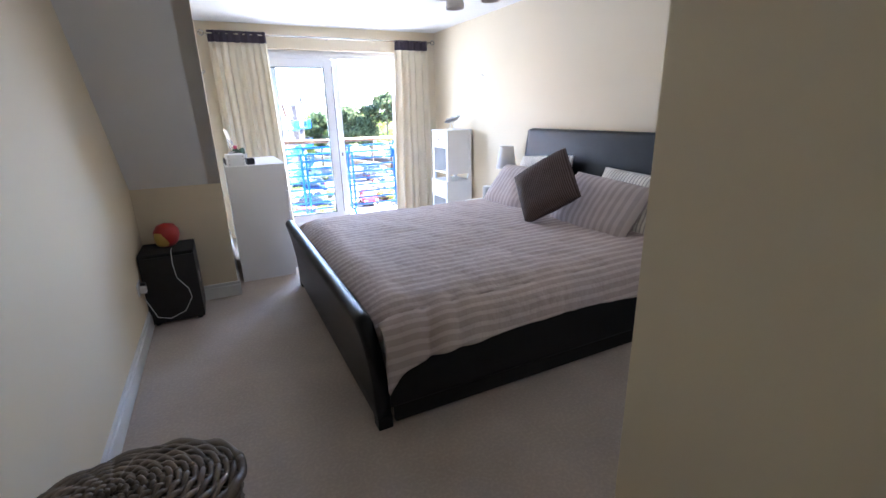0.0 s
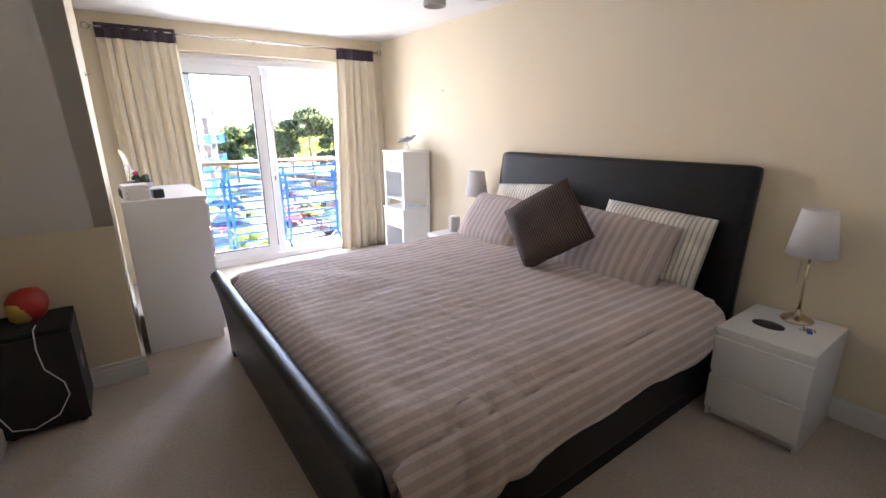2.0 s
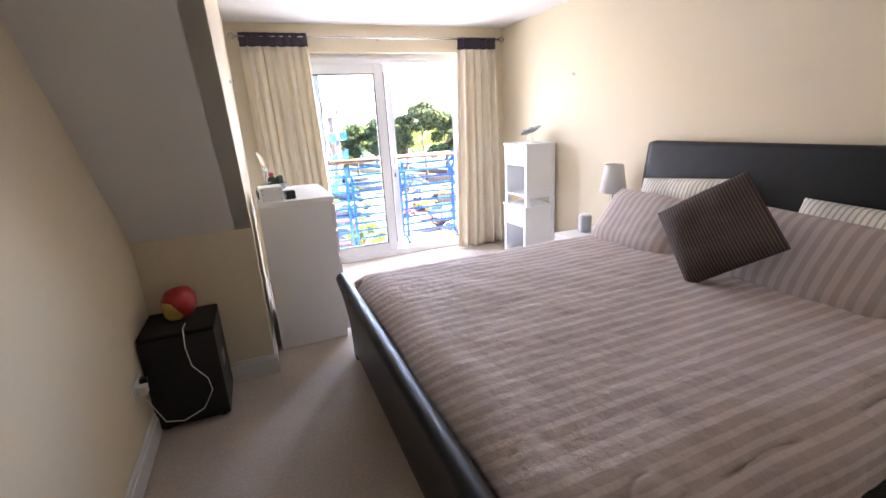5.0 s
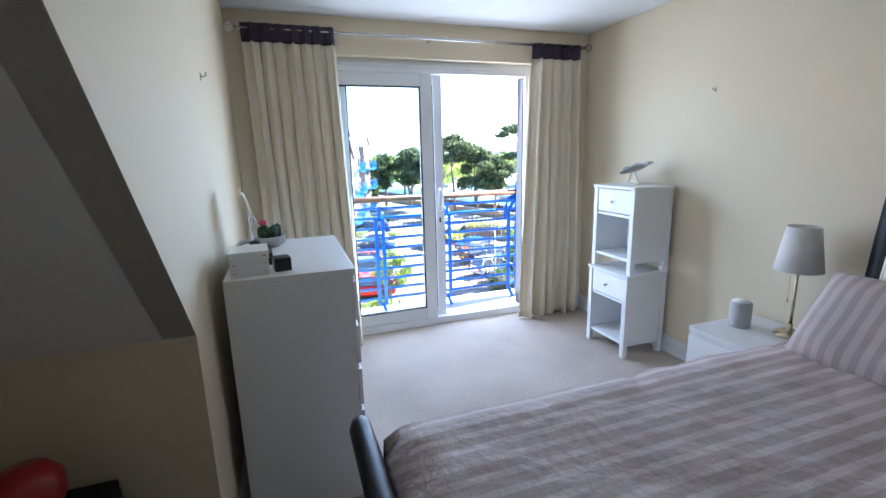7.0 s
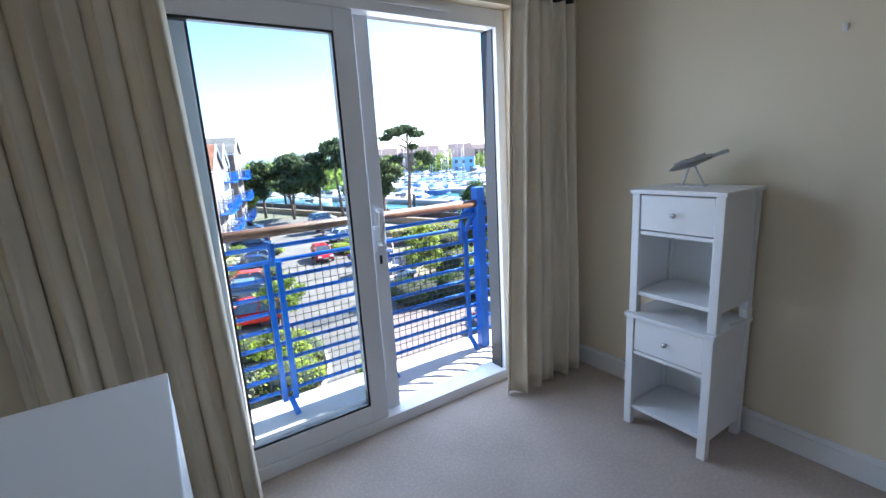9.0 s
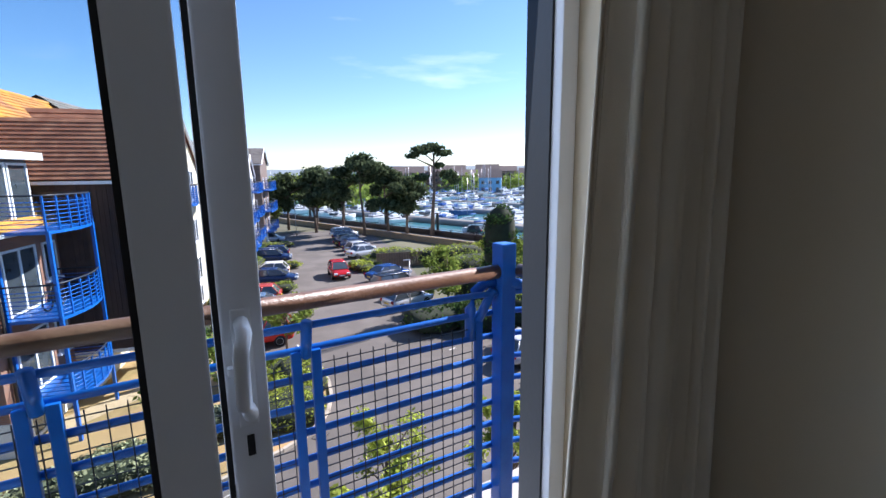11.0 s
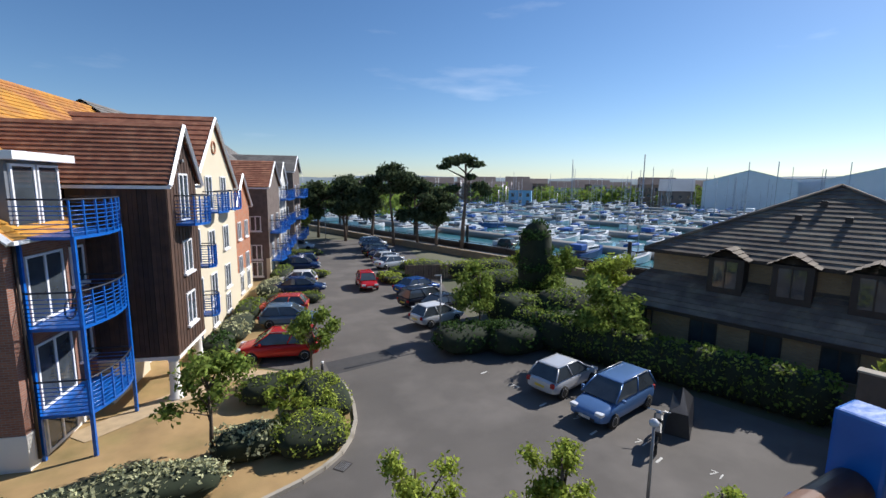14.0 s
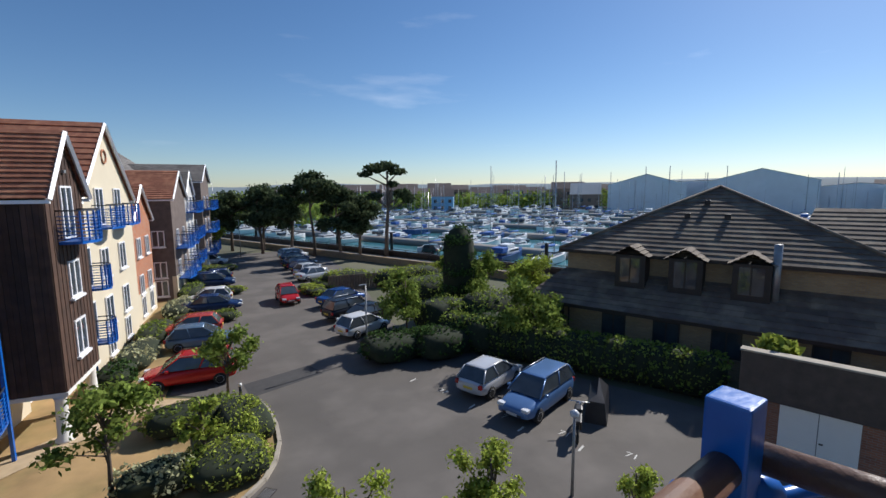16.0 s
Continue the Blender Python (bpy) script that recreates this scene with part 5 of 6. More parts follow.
# ---- vehicles ----
def car(x, y, rz, col, label, kind="hatch", z=G):
    """Car pointing along its own +x, origin on the ground under its middle."""
    L, W, Hc = {"hatch": (3.85, 1.68, 1.46), "suv": (4.3, 1.74, 1.60), "saloon": (4.35, 1.72, 1.42)}[kind]
    ob = thing("car", label, "car", x, y, z, rz, "parked cars")
    ob.scale = (0.9, 0.9, 0.9)
    body_mat = paint(label.split()[0] + "_car_paint", col)
    hb = 0.92 if kind != "suv" else 1.02
    half = L / 2
    # lower body: stations along the length with (half width, bottom, top)
    st = [(-half, 0.80, 0.42, 0.78), (-half + 0.06, 0.90, 0.30, hb - 0.04), (-half + 0.5, 1.0, 0.24, hb), (0, 1.0, 0.22, hb - 0.01), (half - 1.1, 1.0, 0.24, hb - 0.05), (half - 0.35, 0.94, 0.26, hb - 0.20), (half - 0.05, 0.82, 0.32, hb - 0.32), (half, 0.72, 0.40, hb - 0.42)]
    verts, faces = [], []
    for sx, kw, z0, z1 in st:
        w = W / 2 * kw
        zm = z0 + (z1 - z0) * 0.55
        for yy, zz in ((-w * 0.92, z0), (-w, z0 + 0.12), (-w, zm), (-w * 0.93, z1), (-w * 0.5, z1 + 0.03), (w * 0.5, z1 + 0.03), (w * 0.93, z1), (w, zm), (w, z0 + 0.12), (w * 0.92, z0)):
            verts.append((sx, yy, zz))
    n = 10
    for i in range(len(st) - 1):
        for j in range(n):
            a, b = i * n + j, i * n + (j + 1) % n
            faces.append((a, a + n, b + n, b))
    faces.append(tuple(range(n)))
    faces.append(tuple(range((len(st) - 1) * n, len(st) * n))[::-1])
    bd = raw("body", verts, faces, body_mat, ob, "", True)
    bd.modifiers.new("round", "SUBSURF").render_levels = 2
    # cabin: roof in body colour, glass band below it
    tail = {"hatch": -half + 0.16, "suv": -half + 0.10, "saloon": -half + 0.62}[kind]
    rake = {"hatch": 0.42, "suv": 0.28, "saloon": 0.62}[kind]
    bx0, bx1 = tail, half - 0.92
    rx0, rx1 = tail + rake, half - 1.72
    wb, wr = W / 2 * 0.92, W / 2 * 0.70
    zb, zr = hb - 0.02, Hc - 0.05
    gv = [(bx0, -wb, zb), (bx1, -wb, zb), (bx1, wb, zb), (bx0, wb, zb), (rx0, -wr, zr), (rx1, -wr, zr), (rx1, wr, zr), (rx0, wr, zr)]
    raw("window_glass", gv, [(0, 1, 5, 4), (1, 2, 6, 5), (2, 3, 7, 6), (3, 0, 4, 7)], dark_pane, ob)
    rv, rf = [], []
    for k, (dz, ins) in enumerate(((0, 0), (0.04, 0.05), (0.06, 0.22))):
        rv += [(rx0 - 0.02 + ins, -wr - 0.01 + ins, zr + dz), (rx1 + 0.02 - ins, -wr - 0.01 + ins, zr + dz), (rx1 + 0.02 - ins, wr + 0.01 - ins, zr + dz), (rx0 - 0.02 + ins, wr + 0.01 - ins, zr + dz)]
    for k in range(2):
        for j in range(4):
            rf.append((k * 4 + j, k * 4 + (j + 1) % 4, k * 4 + 4 + (j + 1) % 4, k * 4 + 4 + j))
    rf += [(8, 9, 10, 11), (3, 2, 1, 0)]
    raw("roof", rv, rf, body_mat, ob, "", True)
    for s in (-1, 1):
        for p, q in (((bx0, s * wb, zb), (rx0, s * wr, zr)), ((bx1, s * wb, zb), (rx1, s * wr, zr)), (((bx0 + bx1) / 2 - 0.1, s * wb, zb), ((rx0 + rx1) / 2 - 0.1, s * wr, zr))):
            ptube("pillar", body_mat, ob, [p, q], 0.035, 6)
        if kind == "suv":
            ptube("roof_rail", alloy, ob, [(rx0 + 0.1, s * wr, zr + 0.07), (rx1 - 0.1, s * wr, zr + 0.07)], 0.02, 6)
        pbox("mirror", body_mat, ob, half - 1.35, half - 1.2, s * (W / 2 + 0.07) - 0.07, s * (W / 2 + 0.07) + 0.07, hb - 0.02, hb + 0.1, 0.03)
        pbox("headlight", lamp_glass, ob, half - 0.28, half - 0.03, s * W * 0.33 - 0.16, s * W * 0.33 + 0.16, hb - 0.38, hb - 0.24, 0.03)
        pbox("tail_light", tail_red, ob, -half - 0.01, -half + 0.12, s * W * 0.39 - 0.09, s * W * 0.39 + 0.09, 0.66, 0.86, 0.02)
        for wx in (-half + 0.75, half - 0.82):
            bm = bmesh.new()
            lathe(bm, [(0.20, -0.10), (0.30, -0.10), (0.32, -0.06), (0.32, 0.06), (0.30, 0.10), (0.20, 0.10)], n=20)
            bmesh.ops.rotate(bm, cent=(0, 0, 0), matrix=Matrix.Rotation(radians(90), 3, "X"), verts=bm.verts)
            bmesh.ops.translate(bm, verts=bm.verts, vec=(wx, s * (W / 2 - 0.085), 0.32))
            wh = part("wheel", bm, tyre_mat, ob, "", True)
            bm = bmesh.new()
            lathe(bm, [(0.205, -0.01), (0.20, 0.012), (0.06, 0.0), (0.0, 0.01)], n=20)
            bmesh.ops.rotate(bm, cent=(0, 0, 0), matrix=Matrix.Rotation(radians(-90 * s), 3, "X"), verts=bm.verts)
            bmesh.ops.translate(bm, verts=bm.verts, vec=(wx, s * (W / 2 + 0.005), 0.32))
            part("rim", bm, alloy, wh, "", True)
    pbox("number_plate", line_white, ob, half - 0.03, half + 0.012, -0.26, 0.26, 0.42, 0.53)
    pbox("number_plate", M("yellow_plate", (0.6, 0.45, 0.05), 0.5, var=0), ob, -half - 0.012, -half + 0.03, -0.26, 0.26, 0.56, 0.67)
    pbox("grille", black_plastic, ob, half - 0.04, half + 0.006, -0.45, 0.45, 0.40, 0.5, 0.01)
    pbox("rear_window", dark_pane, ob, -half + 0.02, -half + 0.2, -0.1, 0.1, 0.7, 0.72)
    return ob


WHITE, SILVER, NAVY, BLUE, RED, BLACK, GREYB = (0.72, 0.72, 0.72), (0.55, 0.56, 0.58), (0.012, 0.03, 0.10), (0.01, 0.055, 0.22), (0.45, 0.012, 0.01), (0.015, 0.016, 0.02), (0.10, 0.16, 0.24)
car(11.8, 14.25, 14, SILVER, "silver small hatchback parked in a bay", "hatch")
car(12.05, 11.75, 192, (0.10, 0.19, 0.38), "light-blue sport utility car with roof rails", "suv")
car(10.75, 24.6, 12, WHITE, "white hatchback parked beside the clipped shrub", "hatch")
car(11.9, 26.6, 195, BLACK, "black saloon in the parking row", "saloon")
car(11.7, 28.6, 12, (0.02, 0.022, 0.03), "dark-grey car in the parking row", "suv")
car(12.7, 32.2, 12, BLUE, "blue saloon in the parking row", "saloon")
car(9.6, 35.6, 262, RED, "red hatchback facing along the lane", "hatch")
for i, (x, y, c, nm, kd) in enumerate(((14.7, 43.2, SILVER, "silver", "saloon"), (15.2, 45.7, SILVER, "silver", "hatch"), (15.5, 48.2, NAVY, "navy", "hatch"), (15.8, 50.8, BLACK, "black", "suv"), (16.9, 55.6, NAVY, "navy", "hatch"), (17.6, 58.4, WHITE, "white", "suv"))):
    car(x, y, 14, c, nm + " car in the far parking row", kd)
for i, (x, y, c, nm, kd) in enumerate(((1.15, 22.9, RED, "red", "suv"), (2.35, 28.0, GREYB, "grey-blue", "hatch"), (2.2, 30.6, (0.42, 0.05, 0.03), "orange-red", "hatch"), (4.3, 36.0, NAVY, "navy", "saloon"), (4.4, 38.6, WHITE, "white", "hatch"), (5.8, 45.2, NAVY, "navy", "suv"), (6.3, 47.8, NAVY, "navy", "hatch"), (8.2, 59.6, SILVER, "silver", "hatch"))):
    car(x, y, -15 if i % 2 else 165, c, nm + " car parked by the flats", kd)
car(34.2, 51, 107, (0.05, 0.09, 0.08), "dark car on the promenade road", "hatch")

mb = thing("motorcycle", "black motorcycle parked in a bay", "motorcycle", 11.6, 9.45, G, 35)
for wx in (-0.62, 0.62):
    bm = bmesh.new()
    tube(bm, [(wx + 0.27 * math.cos(a), 0, 0.31 + 0.27 * math.sin(a)) for a in [i * math.pi / 10 for i in range(21)]], 0.05, 8)
    part("wheel", bm, tyre_mat, mb, "", True)
bm = bmesh.new()
box(bm, -0.35, 0.3, -0.14, 0.14, 0.3, 0.62, 0.06)
box(bm, -0.75, -0.05, -0.13, 0.13, 0.70, 0.84, 0.05)
box(bm, -0.05, 0.42, -0.15, 0.15, 0.68, 0.95, 0.07)
part("body", bm, black_plastic, mb)
ptube("fork", chrome, mb, [(0.62, 0, 0.31), (0.42, 0, 1.0)], 0.035, 8)
ptube("handlebar", chrome, mb, [(0.36, -0.36, 1.05), (0.44, 0, 1.0), (0.36, 0.36, 1.05)], 0.02, 8)
pbox("headlight", lamp_glass, mb, 0.48, 0.58, -0.09, 0.09, 0.82, 0.98, 0.04)
cv = thing("covered_motorcycle", "motorcycle under a black tent-shaped cover", "motorcycle", 13.5, 9.95, G, 30)
vs = [(-1.0, -0.42, 0), (1.0, -0.42, 0), (1.0, 0.42, 0), (-1.0, 0.42, 0), (-0.85, -0.3, 0.8), (0.75, -0.34, 0.85), (0.75, 0.34, 0.85), (-0.85, 0.3, 0.8), (-0.5, 0, 0.95), (0.35, 0, 1.3)]
raw("cover", vs, [(0, 1, 5, 4), (1, 2, 6, 5), (2, 3, 7, 6), (3, 0, 4, 7), (4, 5, 9, 8), (5, 6, 9), (6, 7, 8, 9), (7, 4, 8)], M("black_cover", (0.02, 0.02, 0.024), 0.4, var=0.2, bump=0.8, bscale=8), cv)


def lamp_post(x, y, h, label, head=True):
    ob = thing("street_lamp", label, "street lamp", x, y, G)
    ptube("pole", grey_metal, ob, [(0, 0, 0), (0, 0, h)], 0.05, 10, "", 0.035)
    if head:
        plathe("lantern", lamp_glass, ob, [(0.05, h), (0.12, h + 0.03), (0.13, h + 0.12), (0.05, h + 0.2), (0.0, h + 0.21)], n=16)
    else:
        pbox("lantern", grey_metal, ob, -0.35, 0.05, -0.06, 0.06, h, h + 0.06, 0.02)
    return ob


lamp_post(8.7, 7.5, 2.4, "short grey car park lamp post")
lamp_post(9.0, 20.7, 3.9, "slim grey lamp post by the clipped shrub", False)
lamp_post(12.4, 64.0, 5.0, "grey street lamp beyond the car park", False)
lamp_post(11.0, 71.0, 5.0, "grey street lamp beyond the car park", False)
for x, y in ((2.55, 19.6), (2.35, 16.2)):
    ob = thing("bollard_light", "short dark bollard light by the kerb", "bollard", x, y, G + 0.02, 0, "bollard lights")
    plathe("post", black_plastic if y > 18 else gloss_white, ob, [(0.06, 0), (0.06, 0.62)], n=14)
    plathe("cap", gloss_white, ob, [(0.05, 0.62), (0.07, 0.64), (0.07, 0.72), (0.0, 0.74)], n=14)
for txt, x, y in (("NG", -1.3, 11.45), ("77", 9.6, 15.3), ("7", 10.2, 12.0), ("71", 11.0, 9.9), ("71", 11.65, 7.7)):
    cu = bpy.data.curves.new("bay_number", "FONT")
    cu.body, cu.size, cu.extrude = txt, 0.45, 0.001
    cu.materials.append(line_white)
    ob = new("bay_number", cu)
    ob.matrix_basis = pose(x, y, G + 0.006, 0, 0, -75)
    tagged(ob, "worn white bay number painted on asphalt", "marking")
for i, (x, y) in enumerate(((10.2, 10.9), (10.9, 8.8), (9.9, 13.3), (9.4, 16.9))):
    ob = pbox("bay_line", line_white, None, -0.2, 0.2, -0.04, 0.04, 0, 0.004)
    ob.matrix_basis = pose(x, y, G + 0.003, 0, 0, 14)
    tagged(ob, "short worn white parking bay line", "marking", "bay lines")


# ---- apartment building ----
def roof_plane(bm, a, b, c, d, courses, lift=0.05):
    """Tiled slope: eave a-b, ridge d-c; each course overlaps the one below it."""
    a, b, c, d = Vector(a), Vector(b), Vector(c), Vector(d)
    n = (b - a).cross(d - a).normalized()
    if n.z < 0:
        n = -n
    width = (b - a).length
    for i in range(courses):
        k0, k1 = i / courses, (i + 1) / courses
        p0, p1, q1, q0 = a.lerp(d, k0), b.lerp(c, k0), b.lerp(c, k1), a.lerp(d, k1)
        m = max(1, int((p1 - p0).length / 1.4))
        for j in range(m):
            s0, s1 = j / m, (j + 1) / m
            lo0, lo1 = p0.lerp(p1, s0), p0.lerp(p1, s1)
            hi0, hi1 = q0.lerp(q1, s0), q0.lerp(q1, s1)
            v = [bm.verts.new(p) for p in (lo0, lo1, lo1 + n * lift, lo0 + n * lift, hi1 + n * 0.008, hi0 + n * 0.008)]
            bm.faces.new((v[0], v[1], v[2], v[3]))
            bm.faces.new((v[3], v[2], v[4], v[5]))


def proof(name, mat, parent, planes, courses, under=True):
    bm = bmesh.new()
    for a, b, c, d in planes:
        roof_plane(bm, a, b, c, d, courses)
    ob = part(name, bm, mat, parent)
    ob["kind"] = "stuff"
    return ob


def win(parent, axis, pos, u0, z0, w, h, mull=1, sill=True):
    """Casement window set proud on a wall: axis 'v' faces +x of the building, 'u' faces -y."""
    bm, pm = bmesh.new(), bmesh.new()

    def add(m, a0, a1, c0, c1, d0, d1):
        if axis == "v":
            box(m, pos + d0, pos + d1, u0 + a0, u0 + a1, z0 + c0, z0 + c1)
        else:
            box(m, u0 + a0, u0 + a1, pos - d1, pos - d0, z0 + c0, z0 + c1)
    f = 0.075
    add(bm, 0, f, 0, h, -0.02, 0.05)
    add(bm, w - f, w, 0, h, -0.02, 0.05)
    add(bm, f, w - f, 0, f, -0.02, 0.05)
    add(bm, f, w - f, h - f, h, -0.02, 0.05)
    for k in range(mull):
        c = w * (k + 1) / (mull + 1)
        add(bm, c - 0.045, c + 0.045, f, h - f, -0.02, 0.045)
    ob = part("window", bm, upvc, parent)
    add(pm, f, w - f, f, h - f, -0.03, 0.012)
    part("pane", pm, dark_pane, ob)
    if sill:
        sm = bmesh.new()
        add(sm, -0.08, w + 0.08, -0.09, 0.0, 0.0, 0.13)
        part("sill", sm, upvc, ob)
    return ob


def balcony(parent, v0, v1, u0, u1, z, corner=0.0):
    """Blue steel balcony: slab, posts, bars and a dark top rail; bowed at its outer side."""
    bow = 0.25
    path = [(v0, u0), (v1, u0)] + [(v1 + bow * math.sin(math.pi * k / 6), u0 + (u1 - u0) * k / 6) for k in range(1, 6)] + [(v1, u1), (v0, u1)]
    bm = bmesh.new()
    f = bm.faces.new([bm.verts.new((x, y, z - 0.10)) for x, y in path])
    r = bmesh.ops.extrude_face_region(bm, geom=[f])
    bmesh.ops.translate(bm, verts=[q for q in r["geom"] if isinstance(q, bmesh.types.BMVert)], vec=(0, 0, 0.10))
    bmesh.ops.recalc_face_normals(bm, faces=bm.faces)
    ob = part("balcony", bm, blue_paint, parent, "bowed blue steel balcony")
    for i in range(7):
        ptube("bar", blue_paint, ob, [(x, y, z + 0.10 + 0.13 * i) for x, y in path], 0.016, 5)
    ptube("top_rail", dark_wire, ob, [(x, y, z + 1.08) for x, y in path], 0.03, 6)
    for x, y in path[1:-1]:
        pbox("post", blue_paint, ob, x - 0.025, x + 0.025, y - 0.025, y + 0.025, z, z + 1.06)
    return ob


def boards(name, mat, parent, v, u0, u1, z0, ztop, horizontal_axis="u", w=0.16):
    """Vertical cladding boards on a face; ztop gives the height at each place."""
    bm = bmesh.new()
    n = max(2, int(abs(u1 - u0) / w))
    for i in range(n):
        a, b = u0 + (u1 - u0) * i / n, u0 + (u1 - u0) * (i + 1) / n
        top = ztop((a + b) / 2)
        o = 0.012 if i % 2 else 0.028
        if horizontal_axis == "u":
            box(bm, v, v + o, a + 0.006, b - 0.006, z0, top)
        else:
            box(bm, a + 0.006, b - 0.006, v - o, v, z0, top)
    return part(name, bm, mat, parent)


def gable_block(parent, v0, v1, u0, u1, z0, ze, zp, wallmat, roofmat, name="wall"):
    """Projecting bay with its ridge square to the street and a gable over the street face."""
    um = (u0 + u1) / 2
    vs = [(v0, u0, z0), (v1, u0, z0), (v1, u1, z0), (v0, u1, z0), (v0, u0, ze), (v1, u0, ze), (v1, u1, ze), (v0, u1, ze), (v1, um, zp), (v0, um, zp)]
    raw(name, vs, [(3, 2, 1, 0), (0, 1, 5, 4), (1, 2, 6, 8, 5), (2, 3, 7, 6), (4, 5, 8, 9), (7, 9, 8, 6), (0, 4, 9, 7, 3)], wallmat, parent)
    ov = 0.22
    rb = v0 - 4.0
    sl = (zp - ze) / (um - u0)
    proof("roof", roofmat, parent, [((v1 + ov, u0 - ov, ze - sl * ov + 0.05), (rb, u0 - ov, ze - sl * ov + 0.05), (rb, um, zp + 0.05), (v1 + ov, um, zp + 0.05)), ((rb, u1 + ov, ze - sl * ov + 0.05), (v1 + ov, u1 + ov, ze - sl * ov + 0.05), (v1 + ov, um, zp + 0.05), (rb, um, zp + 0.05))], 14)
    for s, ue in ((-1, u0 - ov), (1, u1 + ov)):
        bm = bmesh.new()
        tube(bm, [(v1 + ov, ue, ze - sl * ov), (v1 + ov, um, zp)], 0.09, 4)
        part("bargeboard", bm, upvc, parent)
        pbox("gutter", upvc, parent, v0, v1 + ov, ue - 0.06 * s - 0.05, ue - 0.06 * s + 0.05, ze - sl * ov - 0.12, ze - sl * ov)


AX, AY = -6.68, 16.71
apt = thing("apartment_building", "brick apartment building with lichened roof and blue balconies", "building", AX, AY, G, -15)
ZE, ZR, DEP = 7.25, 13.1, 6.5
vs = [(0, 0, 1.15), (0, 30, 1.15), (-2 * DEP, 30, 1.15), (-2 * DEP, 0, 1.15), (0, 0, ZE), (0, 30, ZE), (-2 * DEP, 30, ZE), (-2 * DEP, 0, ZE), (-DEP, 0, ZR), (-DEP, 30, ZR)]
raw("wall", vs, [(0, 1, 5, 4), (1, 2, 6, 9, 5), (2, 3, 7, 6), (3, 0, 4, 8, 7)], brick_red, apt)
pbox("plinth", render_white, apt, -2 * DEP - 0.02, 0.03, -0.03, 30, 0, 1.15)
sl = (ZR - ZE) / DEP
proof("roof", tile_lichen, apt, [((0.35, -0.25, ZE - 0.3), (0.35, 19, ZE - 0.3), (-DEP, 19, ZR + 0.05), (-DEP, -0.25, ZR + 0.05)), ((-2 * DEP - 0.3, 19, ZE - 0.25), (-2 * DEP - 0.3, -0.25, ZE - 0.25), (-DEP, -0.25, ZR + 0.05), (-DEP, 19, ZR + 0.05))], 30)
for vv in (0.35, -2 * DEP - 0.3):
    bm = bmesh.new()
    tube(bm, [(vv, -0.22, ZE - 0.36), (-DEP, -0.22, ZR - 0.05)], 0.11, 4)
    part("bargeboard", bm, upvc, apt, "white bargeboard")
pbox("gutter", upvc, apt, 0.3, 0.45, -0.2, 4.3, ZE - 0.42, ZE - 0.30, 0.02)
ptube("downpipe", dark_fascia, apt, [(0.08, 0.35, 0.2), (0.08, 0.35, ZE - 0.4)], 0.05, 8)
ptube("ridge", tile_lichen, apt, [(-DEP, -0.25, ZR + 0.08), (-DEP, 19, ZR + 0.08)], 0.13, 8)
# rooflights
for u in (1.4, 4.3):
    v0 = -3.25
    z0 = ZE - 0.25 + (-v0 + 0.35) * sl
    bm, pm = bmesh.new(), bmesh.new()
    dv_, dz_ = -1.3, 1.3 * sl
    nrm = Vector((sl, 0, 1)).normalized() * 0.10
    for m, ins, lift in ((bm, 0.0, 1.0), (pm, 0.10, 1.25)):
        p = [Vector((v0 - ins * 0.7, u + ins, z0 + ins * 0.7 * sl)), Vector((v0 - ins * 0.7, u + 0.95 - ins, z0 + ins * 0.7 * sl)), Vector((v0 + dv_ + ins * 0.7, u + 0.95 - ins, z0 + dz_ - ins * 0.7 * sl)), Vector((v0 + dv_ + ins * 0.7, u + ins, z0 + dz_ - ins * 0.7 * sl))]
        q = [m.verts.new(x + nrm * lift) for x in p] + [m.verts.new(x) for x in p]
        m.faces.new(q[:4])
        for j in range(4):
            m.faces.new((q[j], q[4 + j], q[4 + (j + 1) % 4], q[(j + 1) % 4]))
    rf_ = part("rooflight", bm, grey_metal, apt, "grey framed roof window")
    part("pane", pm, dark_pane, rf_)
# dormer with flat roof
dm = pbox("dormer", M("lead_cheek", (0.16, 0.17, 0.19), 0.6, var=0.15), apt, -3.6, -0.05, 0.55, 3.0, ZE - 0.2, ZE + 1.95)
pbox("dormer_roof", upvc, apt, -3.8, 0.35, 0.3, 3.25, ZE + 1.95, ZE + 2.2, 0.02, "flat white dormer roof")
for u in (0.7, 1.85):
    win(apt, "v", -0.03, u, ZE - 0.05, 1.05, 1.9, 0, False)
for z, full in ((7.0, 0), (4.25, 1), (1.5, 1)):
    balcony(apt, 0.0, 1.5, 0.45, 3.35, z)
    if full:
        win(apt, "v", 0.0, 0.8, z + 0.02, 1.8, 2.1, 1, False)
        win(apt, "v", 0.0, 3.0, z + 0.75, 0.8, 1.35, 1)
win(apt, "v", 0.03, 0.8, 0.1, 1.6, 1.3, 1, False)
win(apt, "v", 0.03, 2.9, 0.5, 0.9, 0.9, 1)
for v, u in ((1.5, 0.5), (1.5, 3.3), (0.1, 0.5)):
    pbox("balcony_post", blue_paint, apt, v - 0.05, v + 0.05, u - 0.05, u + 0.05, 0, 7.0 if v > 1 else 7.0, 0.0)
bc = bmesh.new()
for wx in (0.55, 1.35):
    pts = [(0.75 + 0.05 * wx, 0.9 + wx * 0.8 + 0.30 * math.cos(a), 4.6 + 0.30 * math.sin(a)) for a in [i * math.pi / 10 for i in range(21)]]
    tube(bc, pts, 0.03, 6)
tube(bc, [(0.8, 1.35, 4.6), (0.8, 1.6, 5.05), (0.8, 2.0, 4.6)], 0.03, 6)
bike = part("bicycle", bc, black_plastic, None, "", True)
